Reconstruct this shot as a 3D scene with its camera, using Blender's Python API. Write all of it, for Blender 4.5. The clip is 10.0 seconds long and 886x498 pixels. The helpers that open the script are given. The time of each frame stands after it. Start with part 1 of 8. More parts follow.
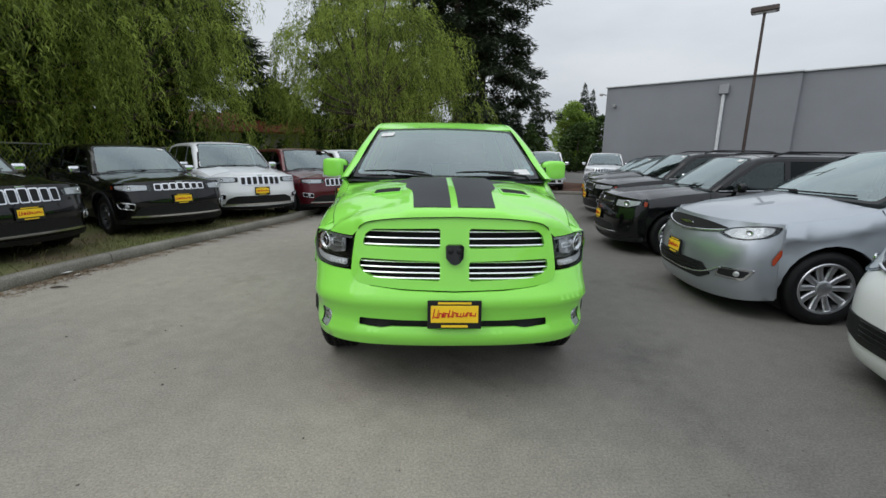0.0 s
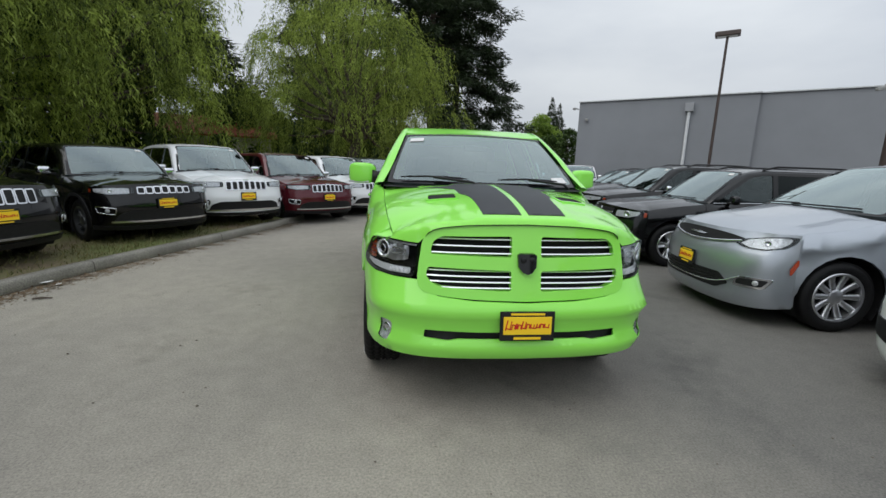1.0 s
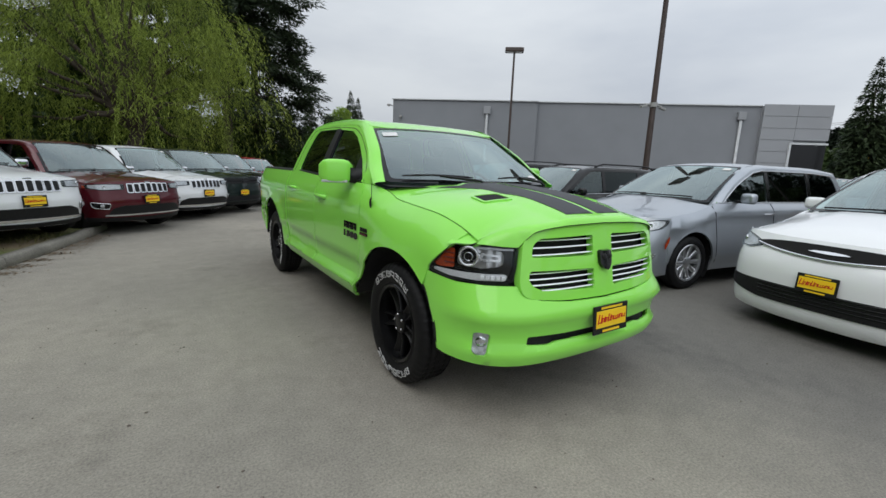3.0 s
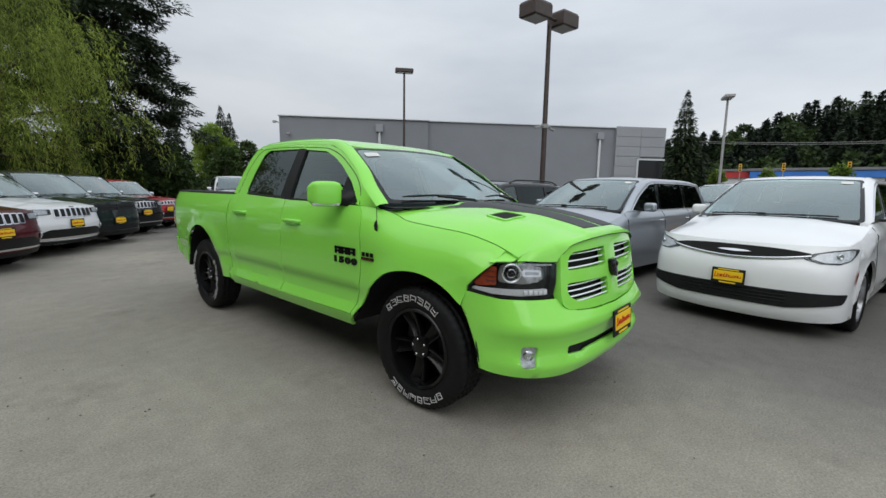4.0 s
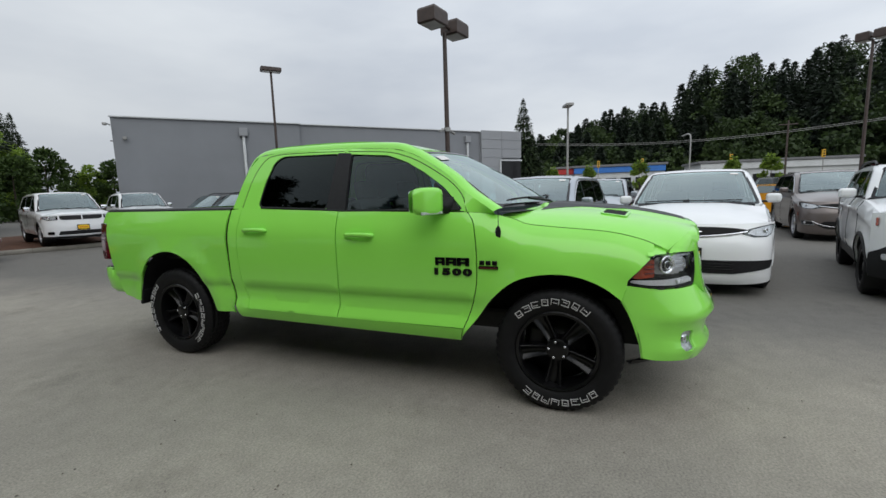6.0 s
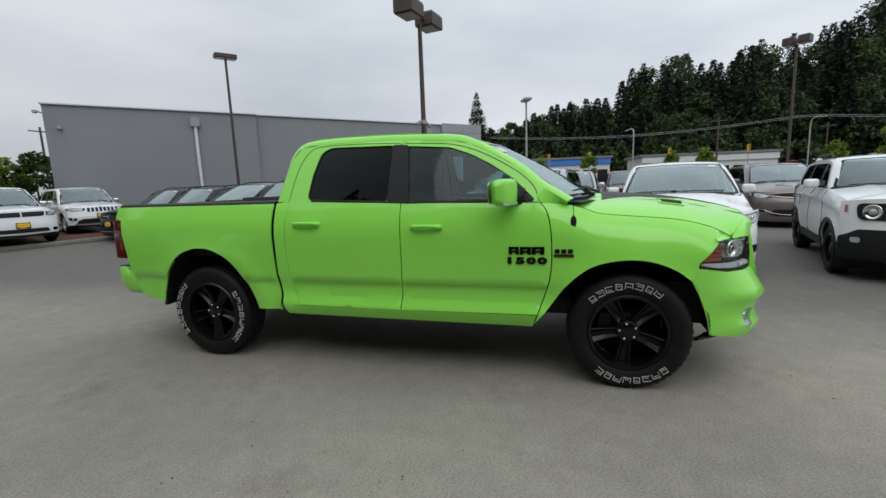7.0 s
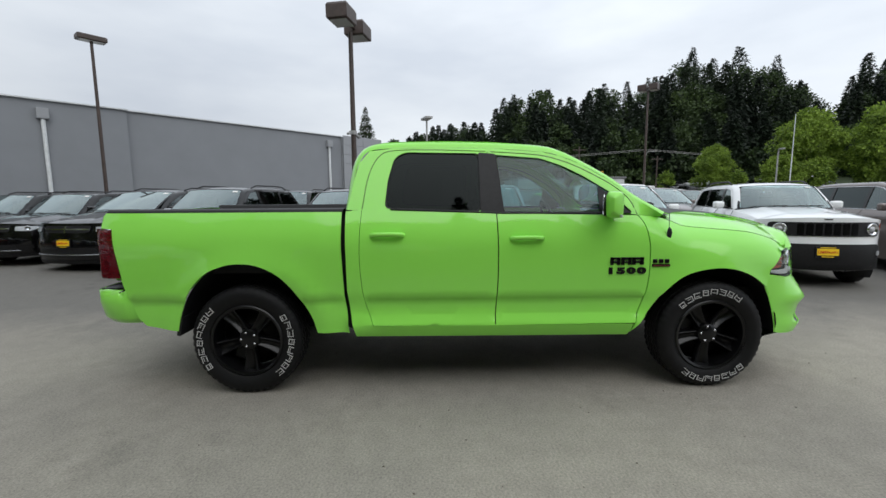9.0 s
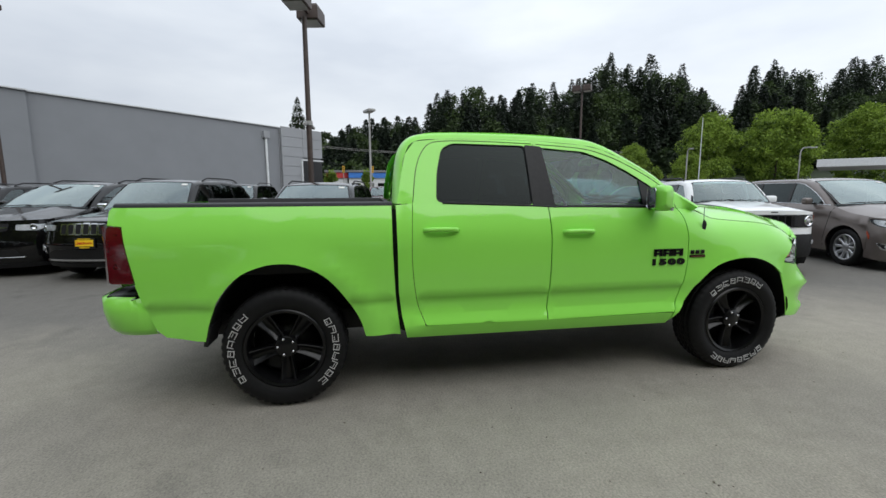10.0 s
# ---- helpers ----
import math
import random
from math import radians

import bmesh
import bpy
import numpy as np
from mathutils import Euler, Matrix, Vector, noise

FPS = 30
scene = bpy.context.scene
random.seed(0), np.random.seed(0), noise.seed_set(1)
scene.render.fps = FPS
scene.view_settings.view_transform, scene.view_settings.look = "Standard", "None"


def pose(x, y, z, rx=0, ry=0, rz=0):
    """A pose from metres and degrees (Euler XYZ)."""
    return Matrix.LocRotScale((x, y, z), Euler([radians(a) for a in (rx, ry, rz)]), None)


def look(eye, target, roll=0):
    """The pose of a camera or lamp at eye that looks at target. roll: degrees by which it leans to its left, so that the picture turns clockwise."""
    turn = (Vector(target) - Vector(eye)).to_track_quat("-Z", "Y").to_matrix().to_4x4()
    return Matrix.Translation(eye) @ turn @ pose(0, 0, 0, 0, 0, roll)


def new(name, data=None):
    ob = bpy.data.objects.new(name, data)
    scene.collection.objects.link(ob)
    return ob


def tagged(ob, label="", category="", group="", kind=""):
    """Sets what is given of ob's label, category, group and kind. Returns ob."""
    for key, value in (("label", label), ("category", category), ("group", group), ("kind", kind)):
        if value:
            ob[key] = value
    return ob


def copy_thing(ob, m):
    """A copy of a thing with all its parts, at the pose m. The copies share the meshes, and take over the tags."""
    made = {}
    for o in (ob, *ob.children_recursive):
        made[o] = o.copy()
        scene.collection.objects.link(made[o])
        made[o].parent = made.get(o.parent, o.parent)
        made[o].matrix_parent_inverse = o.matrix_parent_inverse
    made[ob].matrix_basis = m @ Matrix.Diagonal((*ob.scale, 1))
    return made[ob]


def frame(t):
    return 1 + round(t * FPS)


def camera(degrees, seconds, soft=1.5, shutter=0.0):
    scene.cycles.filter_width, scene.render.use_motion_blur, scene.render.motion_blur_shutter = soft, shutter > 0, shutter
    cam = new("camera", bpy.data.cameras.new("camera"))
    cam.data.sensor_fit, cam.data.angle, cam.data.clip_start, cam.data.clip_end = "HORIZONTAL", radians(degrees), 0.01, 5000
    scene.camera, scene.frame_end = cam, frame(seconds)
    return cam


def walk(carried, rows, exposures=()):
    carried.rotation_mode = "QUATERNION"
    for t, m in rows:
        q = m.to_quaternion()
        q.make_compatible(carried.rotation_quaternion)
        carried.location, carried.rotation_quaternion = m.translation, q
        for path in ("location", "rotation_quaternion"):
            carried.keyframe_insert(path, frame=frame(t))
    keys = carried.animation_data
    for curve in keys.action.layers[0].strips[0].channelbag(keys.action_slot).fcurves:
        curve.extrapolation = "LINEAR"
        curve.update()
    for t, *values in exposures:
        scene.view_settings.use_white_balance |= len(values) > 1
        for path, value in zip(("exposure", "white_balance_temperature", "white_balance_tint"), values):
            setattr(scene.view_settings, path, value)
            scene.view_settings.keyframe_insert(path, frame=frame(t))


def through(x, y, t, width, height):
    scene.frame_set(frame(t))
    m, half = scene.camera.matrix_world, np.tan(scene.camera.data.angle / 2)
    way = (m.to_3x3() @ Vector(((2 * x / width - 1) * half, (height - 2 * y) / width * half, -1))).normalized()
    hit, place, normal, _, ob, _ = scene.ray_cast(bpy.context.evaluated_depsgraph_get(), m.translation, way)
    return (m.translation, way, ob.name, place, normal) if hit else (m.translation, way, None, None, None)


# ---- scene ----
from mathutils import geometry

cam = camera(91.9, 10.0)
PATH = [
    (0, (-0.158, -3.443, 1.553), (-0.091, -1.489, 1.133), 0.8),
    (0.5, (-0.483, -3.427, 1.541), (-0.344, -1.463, 1.187), -0.9),
    (1, (-0.769, -3.291, 1.513), (-0.543, -1.34, 1.138), 2.0),
    (1.5, (-1.069, -3.131, 1.515), (-0.622, -1.218, 1.146), 2.1),
    (2, (-1.485, -2.993, 1.506), (-0.752, -1.175, 1.106), -0.1),
    (2.5, (-1.871, -2.787, 1.478), (-0.903, -1.065, 1.164), 2.6),
    (2.7, (-2.021, -2.685, 1.49), (-1.01, -0.998, 1.13), 3.0),
    (3.8, (-2.834, -2.088, 1.475), (-1.433, -0.692, 1.178), 0.4),
    (4, (-2.926, -1.945, 1.487), (-1.434, -0.642, 1.208), 0.9),
    (4.5, (-3.217, -1.569, 1.5), (-1.586, -0.441, 1.24), 0.4),
    (5, (-3.387, -1.161, 1.494), (-1.674, -0.158, 1.248), -1.6),
    (5.2, (-3.45, -0.991, 1.498), (-1.719, -0.025, 1.231), -0.2),
    (6.3, (-3.859, -0.093, 1.503), (-1.995, 0.584, 1.24), -1.8),
    (6.5, (-3.912, 0.071, 1.519), (-2.045, 0.735, 1.251), -0.5),
    (7, (-4.092, 0.48, 1.517), (-2.185, 1.001, 1.212), -2.1),
    (7.5, (-4.14, 0.877, 1.504), (-2.185, 1.188, 1.22), -0.4),
    (8, (-4.21, 1.294, 1.498), (-2.234, 1.508, 1.277), -1.8),
    (8.5, (-4.218, 1.702, 1.5), (-2.236, 1.727, 1.234), -0.9),
    (9, (-4.139, 2.125, 1.505), (-2.154, 2.091, 1.259), -0.4),
    (9.5, (-4.087, 2.561, 1.494), (-2.119, 2.351, 1.207), -1.2),
    (10, (-3.939, 2.987, 1.496), (-1.987, 2.644, 1.225), -0.2),
]
walk(cam, [(t, look(eye, target, roll)) for t, eye, target, roll in PATH], [(0, 0.02), (3, -0.04), (5, -0.09), (7, -0.11), (8, 0.02), (9, 0.10), (10, 0.13)])


# ---- sky and light ----
world = bpy.data.worlds.new("overcast")
scene.world = world
world.use_nodes = True
wt = world.node_tree
bg = wt.nodes["Background"]
sky = wt.nodes.new("ShaderNodeTexSky")
sky.sky_type = "NISHITA"
sky.sun_disc = False
sky.sun_elevation, sky.sun_rotation = radians(46), radians(250)
sky.dust_density, sky.air_density = 3.0, 1.0
grey = wt.nodes.new("ShaderNodeHueSaturation")
grey.inputs["Saturation"].default_value = 0.10
wt.links.new(sky.outputs[0], grey.inputs["Color"])
co = wt.nodes.new("ShaderNodeTexCoord")
stretch = wt.nodes.new("ShaderNodeMapping")
stretch.inputs["Scale"].default_value = (1.0, 1.0, 3.2)
wt.links.new(co.outputs["Generated"], stretch.inputs["Vector"])
cn = wt.nodes.new("ShaderNodeTexNoise")
cn.inputs["Scale"].default_value, cn.inputs["Detail"].default_value, cn.inputs["Roughness"].default_value = 1.7, 5.0, 0.5
wt.links.new(stretch.outputs[0], cn.inputs["Vector"])
cr = wt.nodes.new("ShaderNodeValToRGB")
cr.color_ramp.elements[0].position, cr.color_ramp.elements[0].color = 0.32, (5.4, 5.95, 6.75, 1)
cr.color_ramp.elements[1].position, cr.color_ramp.elements[1].color = 0.68, (7.65, 8.15, 8.65, 1)
wt.links.new(cn.outputs["Fac"], cr.inputs["Fac"])
cloud = wt.nodes.new("ShaderNodeMix")
cloud.data_type = "RGBA"
cloud.inputs[0].default_value = 0.88
wt.links.new(grey.outputs[0], cloud.inputs[6])
wt.links.new(cr.outputs[0], cloud.inputs[7])
# an overcast sky is brighter overhead and towards the hidden sun than low in the north
lift = wt.nodes.new("ShaderNodeVectorMath")
lift.operation = "DOT_PRODUCT"
wt.links.new(co.outputs["Generated"], lift.inputs[0])
lift.inputs[1].default_value = (0.02, -0.17, 0.72)
tone = wt.nodes.new("ShaderNodeMath")
tone.operation = "ADD"
wt.links.new(lift.outputs["Value"], tone.inputs[0])
tone.inputs[1].default_value = 0.84
shade = wt.nodes.new("ShaderNodeMix")
shade.data_type, shade.blend_type = "RGBA", "MULTIPLY"
shade.inputs[0].default_value = 1.0
wt.links.new(cloud.outputs[2], shade.inputs[6])
wt.links.new(tone.outputs[0], shade.inputs[7])
wt.links.new(shade.outputs[2], bg.inputs["Color"])
bg.inputs["Strength"].default_value = 0.115
lamp = bpy.data.lights.new("sun", "SUN")
lamp.energy, lamp.angle, lamp.color = 1.0, radians(60), (1.0, 0.98, 0.95)
sun = new("sun", lamp)
sun.matrix_basis = look((-22, -8, 24), (0, 0, 0))


# ---- tools ----
def curve(table):
    """A smooth function through the (x, y) pairs of a table."""
    xs = np.array([p[0] for p in table], float)
    ys = np.array([p[1] for p in table], float)
    d = np.diff(ys) / np.diff(xs)
    m = np.zeros(len(xs))
    m[0], m[-1] = d[0], d[-1]
    for i in range(1, len(xs) - 1):
        m[i] = 0 if d[i - 1] * d[i] <= 0 else 2 * d[i - 1] * d[i] / (d[i - 1] + d[i])

    def f(x):
        x = min(max(x, xs[0]), xs[-1])
        i = min(max(int(np.searchsorted(xs, x)) - 1, 0), len(xs) - 2)
        h = xs[i + 1] - xs[i]
        s = (x - xs[i]) / h
        return float(ys[i] * (1 + 2 * s) * (1 - s) ** 2 + m[i] * h * s * (1 - s) ** 2 + ys[i + 1] * s * s * (3 - 2 * s) + m[i + 1] * h * s * s * (s - 1))
    return f


def rounded(pts, n=6):
    """An open smooth line through points of any dimension."""
    p = [np.array(q, float) for q in pts]
    p = [2 * p[0] - p[1]] + p + [2 * p[-1] - p[-2]]
    out = []
    for i in range(1, len(p) - 2):
        for k in range(n):
            t = k / n
            out.append(tuple(0.5 * ((2 * p[i]) + (p[i + 1] - p[i - 1]) * t + (2 * p[i - 1] - 5 * p[i] + 4 * p[i + 1] - p[i + 2]) * t * t + (3 * p[i] - p[i - 1] - 3 * p[i + 1] + p[i + 2]) * t ** 3)))
    return out + [tuple(p[-2])]


def corners(pts, r=0.02, n=4):
    """A closed outline with its corners rounded."""
    out, k = [], len(pts)
    for i in range(k):
        a, b, c = (np.array(pts[j % k], float) for j in (i - 1, i, i + 1))
        la, lc = np.linalg.norm(a - b), np.linalg.norm(c - b)
        q = min(r, la * 0.45, lc * 0.45)
        s, e = b + (a - b) / la * q, b + (c - b) / lc * q
        for j in range(n + 1):
            t = j / n
            out.append(tuple((1 - t) ** 2 * s + 2 * t * (1 - t) * b + t * t * e))
    return out


def resampled(loop, step):
    out, k = [], len(loop)
    for i in range(k):
        a, b = np.array(loop[i], float), np.array(loop[(i + 1) % k], float)
        n = max(1, int(math.ceil(np.linalg.norm(b - a) / step)))
        if np.linalg.norm(b - a) < 1e-5:
            continue
        for j in range(n):
            out.append(tuple(a + (b - a) * j / n))
    return out


def within(loop, px, py):
    odd = np.zeros(len(px), bool)
    k = len(loop)
    for i in range(k):
        (x0, y0), (x1, y1) = loop[i], loop[(i + 1) % k]
        if y0 != y1:
            odd ^= ((y0 > py) != (y1 > py)) & (px < (x1 - x0) * (py - y0) / (y1 - y0) + x0)
    return odd


def panel(loop, f, holes=(), step=0.07, depth=0.015, back=(0, 0, 0), bm=None, flip=False, lines=()):
    """A sheet with an outline and holes in (u, v), laid on the surface f(u, v), its rims turned in by depth along back. lines: creases."""
    bm = bm or bmesh.new()
    loops = [resampled(l, step) for l in (loop, *holes)]
    flat, edges = [], []
    for l in loops:
        n = len(flat)
        flat += l
        edges += [(n + i, n + (i + 1) % len(l)) for i in range(len(l))]
    crease = set()
    for line in lines:
        n = len(flat)
        pts = []
        for a, b in zip(line, line[1:]):
            k = max(1, int(math.ceil(math.hypot(b[0] - a[0], b[1] - a[1]) / step)))
            pts += [(a[0] + (b[0] - a[0]) * j / k, a[1] + (b[1] - a[1]) * j / k) for j in range(k)]
        pts.append(line[-1])
        flat += pts
        edges += [(n + i, n + i + 1) for i in range(len(pts) - 1)]
        crease |= {(round(p[0], 5), round(p[1], 5)) for p in pts}
    rim = np.array(flat)
    lo, hi = rim.min(0), rim.max(0)
    gx, gy = np.meshgrid(np.arange(lo[0] + step * 0.5, hi[0], step), np.arange(lo[1] + step * 0.5, hi[1], step))
    gx, gy = gx.ravel(), gy.ravel()
    if len(gx):
        keep = within(loops[0], gx, gy)
        for h in loops[1:]:
            keep &= ~within(h, gx, gy)
        gx, gy = gx[keep], gy[keep]
    if len(gx):
        near = np.sqrt(((np.stack([gx, gy], 1)[:, None] - rim[None]) ** 2).sum(2)).min(1)
        far = near > step * 0.45
        flat = flat + list(zip(gx[far], gy[far]))
    got = geometry.delaunay_2d_cdt([Vector(p) for p in flat], edges, [], 0, 1e-6)
    vs, fs = got[0], got[2]
    cx = np.array([sum(vs[i].x for i in t) / len(t) for t in fs])
    cy = np.array([sum(vs[i].y for i in t) / len(t) for t in fs])
    ok = within(loops[0], cx, cy)
    for h in loops[1:]:
        ok &= ~within(h, cx, cy)
    used, made, folds = {}, [], set()
    outer = {tuple(sorted(e)) for e, o in zip(got[1], got[4]) if o} if len(got) > 4 else set()
    for t, good in zip(fs, ok):
        if good and len(t) == 3 and sum(tuple(sorted((t[i], t[i - 1]))) in outer for i in range(3)) > 1:
            p = [vs[i] for i in t]
            longest = max((p[i] - p[i - 1]).length for i in range(3))
            good = abs((p[1] - p[0]).cross(p[2] - p[0])) / longest > min(0.006, step * 0.1)
        if good:
            row = []
            for i in t:
                if i not in used:
                    used[i] = bm.verts.new(f(vs[i].x, vs[i].y))
                    if crease and (round(vs[i].x, 5), round(vs[i].y, 5)) in crease:
                        folds.add(used[i])
                row.append(used[i])
            try:
                face = bm.faces.new(row[::-1] if flip else row)
            except ValueError:
                continue
            face.smooth = True
            made.append(face)
    if folds:
        for e in {e for q in made for e in q.edges}:
            if e.verts[0] in folds and e.verts[1] in folds and len(e.link_faces) == 2 and e.calc_face_angle(0) > 0.06:
                e.smooth = False
    if depth:
        back, inner = Vector(back), {}
        for e in {e for q in made for e in q.edges}:
            if len(e.link_faces) == 1:
                a, b = e.link_loops[0].vert, e.link_loops[0].link_loop_next.vert
                for v in (a, b):
                    if v not in inner:
                        inner[v] = bm.verts.new(v.co + back * depth)
                e.smooth = False
                q = bm.faces.new((b, a, inner[a], inner[b]))
                q.smooth = True
    return bm


def loft(rows, bm=None, closed=False, smooth=True, caps=False):
    """A skin over rows of points; closed joins the ends of each row."""
    bm = bm or bmesh.new()
    vs = [[bm.verts.new(p) for p in r] for r in rows]
    for a, b in zip(vs, vs[1:]):
        n = len(a)
        for i in range(n if closed else n - 1):
            j = (i + 1) % n
            q = bm.faces.new((a[i], a[j], b[j], b[i]))
            q.smooth = smooth
    if caps and closed:
        for r in (vs[0][::-1], vs[-1]):
            q = bm.faces.new(r)
            for e in q.edges:
                e.smooth = False
    return bm


def box(size, at=(0, 0, 0), turn=(0, 0, 0), bevel=0.0, bm=None, segments=2):
    """A box with softened edges."""
    own = bmesh.new()
    bmesh.ops.create_cube(own, size=1)
    bmesh.ops.scale(own, vec=size, verts=own.verts)
    if bevel:
        bmesh.ops.bevel(own, geom=own.edges[:] + own.verts[:], offset=bevel, segments=segments, profile=0.6, affect="EDGES")
    bmesh.ops.transform(own, matrix=pose(*at, *turn), verts=own.verts)
    return merged(own, bm)


def merged(own, bm):
    if bm is None:
        return own
    me = bpy.data.meshes.new("piece")
    own.to_mesh(me)
    own.free()
    bm.from_mesh(me)
    bpy.data.meshes.remove(me)
    return bm


def tube(pts, r, bm=None, seg=8, caps=True):
    """A round bar along a line; r may be a number or a list."""
    pts = [Vector(p) for p in pts]
    rows, side = [], None
    for i, p in enumerate(pts):
        d = (pts[min(i + 1, len(pts) - 1)] - pts[max(i - 1, 0)]).normalized()
        if side is None:
            side = d.orthogonal().normalized()
        side = (side - d * side.dot(d)).normalized()
        up, q = d.cross(side), r[i] if isinstance(r, (list, tuple)) else r
        rows.append([p + (side * math.cos(2 * math.pi * k / seg) + up * math.sin(2 * math.pi * k / seg)) * q for k in range(seg)])
    return loft(rows, bm, closed=True, caps=caps)


def lathe(profile, seg=32, m=None, bm=None, smooth=True):
    """Turns (radius, along) pairs about the x axis."""
    own = bmesh.new()
    rows = [[Vector((x, r * math.cos(2 * math.pi * k / seg), r * math.sin(2 * math.pi * k / seg))) for k in range(seg)] for r, x in profile]
    loft(rows, own, closed=True, smooth=smooth)
    bmesh.ops.remove_doubles(own, verts=own.verts, dist=1e-5)
    if m is not None:
        bmesh.ops.transform(own, matrix=m, verts=own.verts)
    return merged(own, bm)


def mesh_of(name, bm, mat):
    me = bpy.data.meshes.new(name)
    bm.to_mesh(me)
    bm.free()
    me.materials.append(mat)
    return me


def part(name, bm, mat, parent=None, label=""):
    """Links a bmesh, or a finished mesh, as one object under its parent."""
    me = bm if isinstance(bm, bpy.types.Mesh) else mesh_of(name, bm, mat)
    ob = new(name, me)
    ob.parent = parent
    if label:
        ob["label"] = label
    return ob


def thing(name, m, label, category, group="", kind=""):
    ob = new(name)
    ob.empty_display_size = 0.2
    ob.matrix_basis = m
    return tagged(ob, label, category, group, kind)


def structure(name, bm, mat, label, category, kind="structure"):
    return tagged(part(name, bm, mat), label, category, "", kind)


def cloud_mesh(name, verts, faces, mat):
    """A mesh straight from arrays: (n, 3) and (m, 3 or 4)."""
    verts, faces = np.asarray(verts, np.float32), np.asarray(faces, np.int32)
    me = bpy.data.meshes.new(name)
    k = faces.shape[1]
    me.vertices.add(len(verts))
    me.vertices.foreach_set("co", verts.ravel())
    me.loops.add(faces.size)
    me.loops.foreach_set("vertex_index", faces.ravel())
    me.polygons.add(len(faces))
    me.polygons.foreach_set("loop_start", np.arange(0, faces.size, k, dtype=np.int32))
    me.update(calc_edges=True)
    me.materials.append(mat)
    return me


# ---- materials ----
def shader(name):
    mat = bpy.data.materials.new(name)
    mat.use_nodes = True
    return mat, mat.node_tree, mat.node_tree.nodes["Principled BSDF"]


def put(nt, kind, **values):
    node = nt.nodes.new(kind)
    for key, value in values.items():
        if key in node.inputs:
            node.inputs[key].default_value = value
    return node


def grain(nt, scale, detail=4.0, rough=0.6, where="Object"):
    co = nt.nodes.new("ShaderNodeTexCoord")
    n = put(nt, "ShaderNodeTexNoise", Scale=scale, Detail=detail, Roughness=rough)
    nt.links.new(co.outputs[where], n.inputs["Vector"])
    return n.outputs["Fac"]


def ramp(nt, fac, stops):
    r = nt.nodes.new("ShaderNodeValToRGB")
    for i, (p, c) in enumerate(stops):
        e = r.color_ramp.elements[i] if i < 2 else r.color_ramp.elements.new(p)
        e.position, e.color = p, (*c, 1)
    nt.links.new(fac, r.inputs["Fac"])
    return r.outputs["Color"]


def blend(nt, fac, a, b, how="MIX"):
    m = nt.nodes.new("ShaderNodeMix")
    m.data_type, m.blend_type = "RGBA", how
    for sock, v in ((m.inputs[0], fac), (m.inputs[6], a), (m.inputs[7], b)):
        if isinstance(v, bpy.types.NodeSocket):
            nt.links.new(v, sock)
        else:
            sock.default_value = v if isinstance(v, (int, float)) else (*v, 1)
    return m.outputs[2]


def bump(nt, bsdf, fac, strength=0.2, distance=0.01):
    b = put(nt, "ShaderNodeBump", Strength=strength, Distance=distance)
    nt.links.new(fac, b.inputs["Height"])
    nt.links.new(b.outputs["Normal"], bsdf.inputs["Normal"])


def plain(name, color, rough=0.5, metal=0.0, coat=0.0, vary=0.15, scale=6.0, relief=0.0, spec=0.5):
    """A surface of one colour with grain, mottling and fine relief."""
    mat, nt, b = shader(name)
    dark = tuple(c * (1 - vary) for c in color)
    light = tuple(min(1, c * (1 + vary)) for c in color)
    fac = grain(nt, scale, 6.0)
    nt.links.new(ramp(nt, fac, ((0.3, dark), (0.7, light))), b.inputs["Base Color"])
    b.inputs["Roughness"].default_value, b.inputs["Metallic"].default_value = rough, metal
    b.inputs["Coat Weight"].default_value, b.inputs["Coat Roughness"].default_value = coat, 0.04
    b.inputs["Specular IOR Level"].default_value = spec
    if relief:
        bump(nt, b, grain(nt, scale * 12, 3.0), relief, 0.004)
    return mat


def paint(name, color, metal=0.0, rough=0.35, dust=0.04, coat=1.0):
    """Car paint under clear lacquer, with a film of dust."""
    mat, nt, b = shader(name)
    spots = ramp(nt, grain(nt, 3.0, 6.0), ((0.45, (0, 0, 0)), (0.8, (dust, dust, dust))))
    nt.links.new(blend(nt, spots, color, (0.42, 0.40, 0.36)), b.inputs["Base Color"])
    b.inputs["Metallic"].default_value, b.inputs["Roughness"].default_value = metal, rough
    b.inputs["Coat Weight"].default_value, b.inputs["Coat Roughness"].default_value = coat, 0.03
    b.inputs["Coat IOR"].default_value = 1.45
    b.inputs["Specular IOR Level"].default_value = 0.12
    return mat


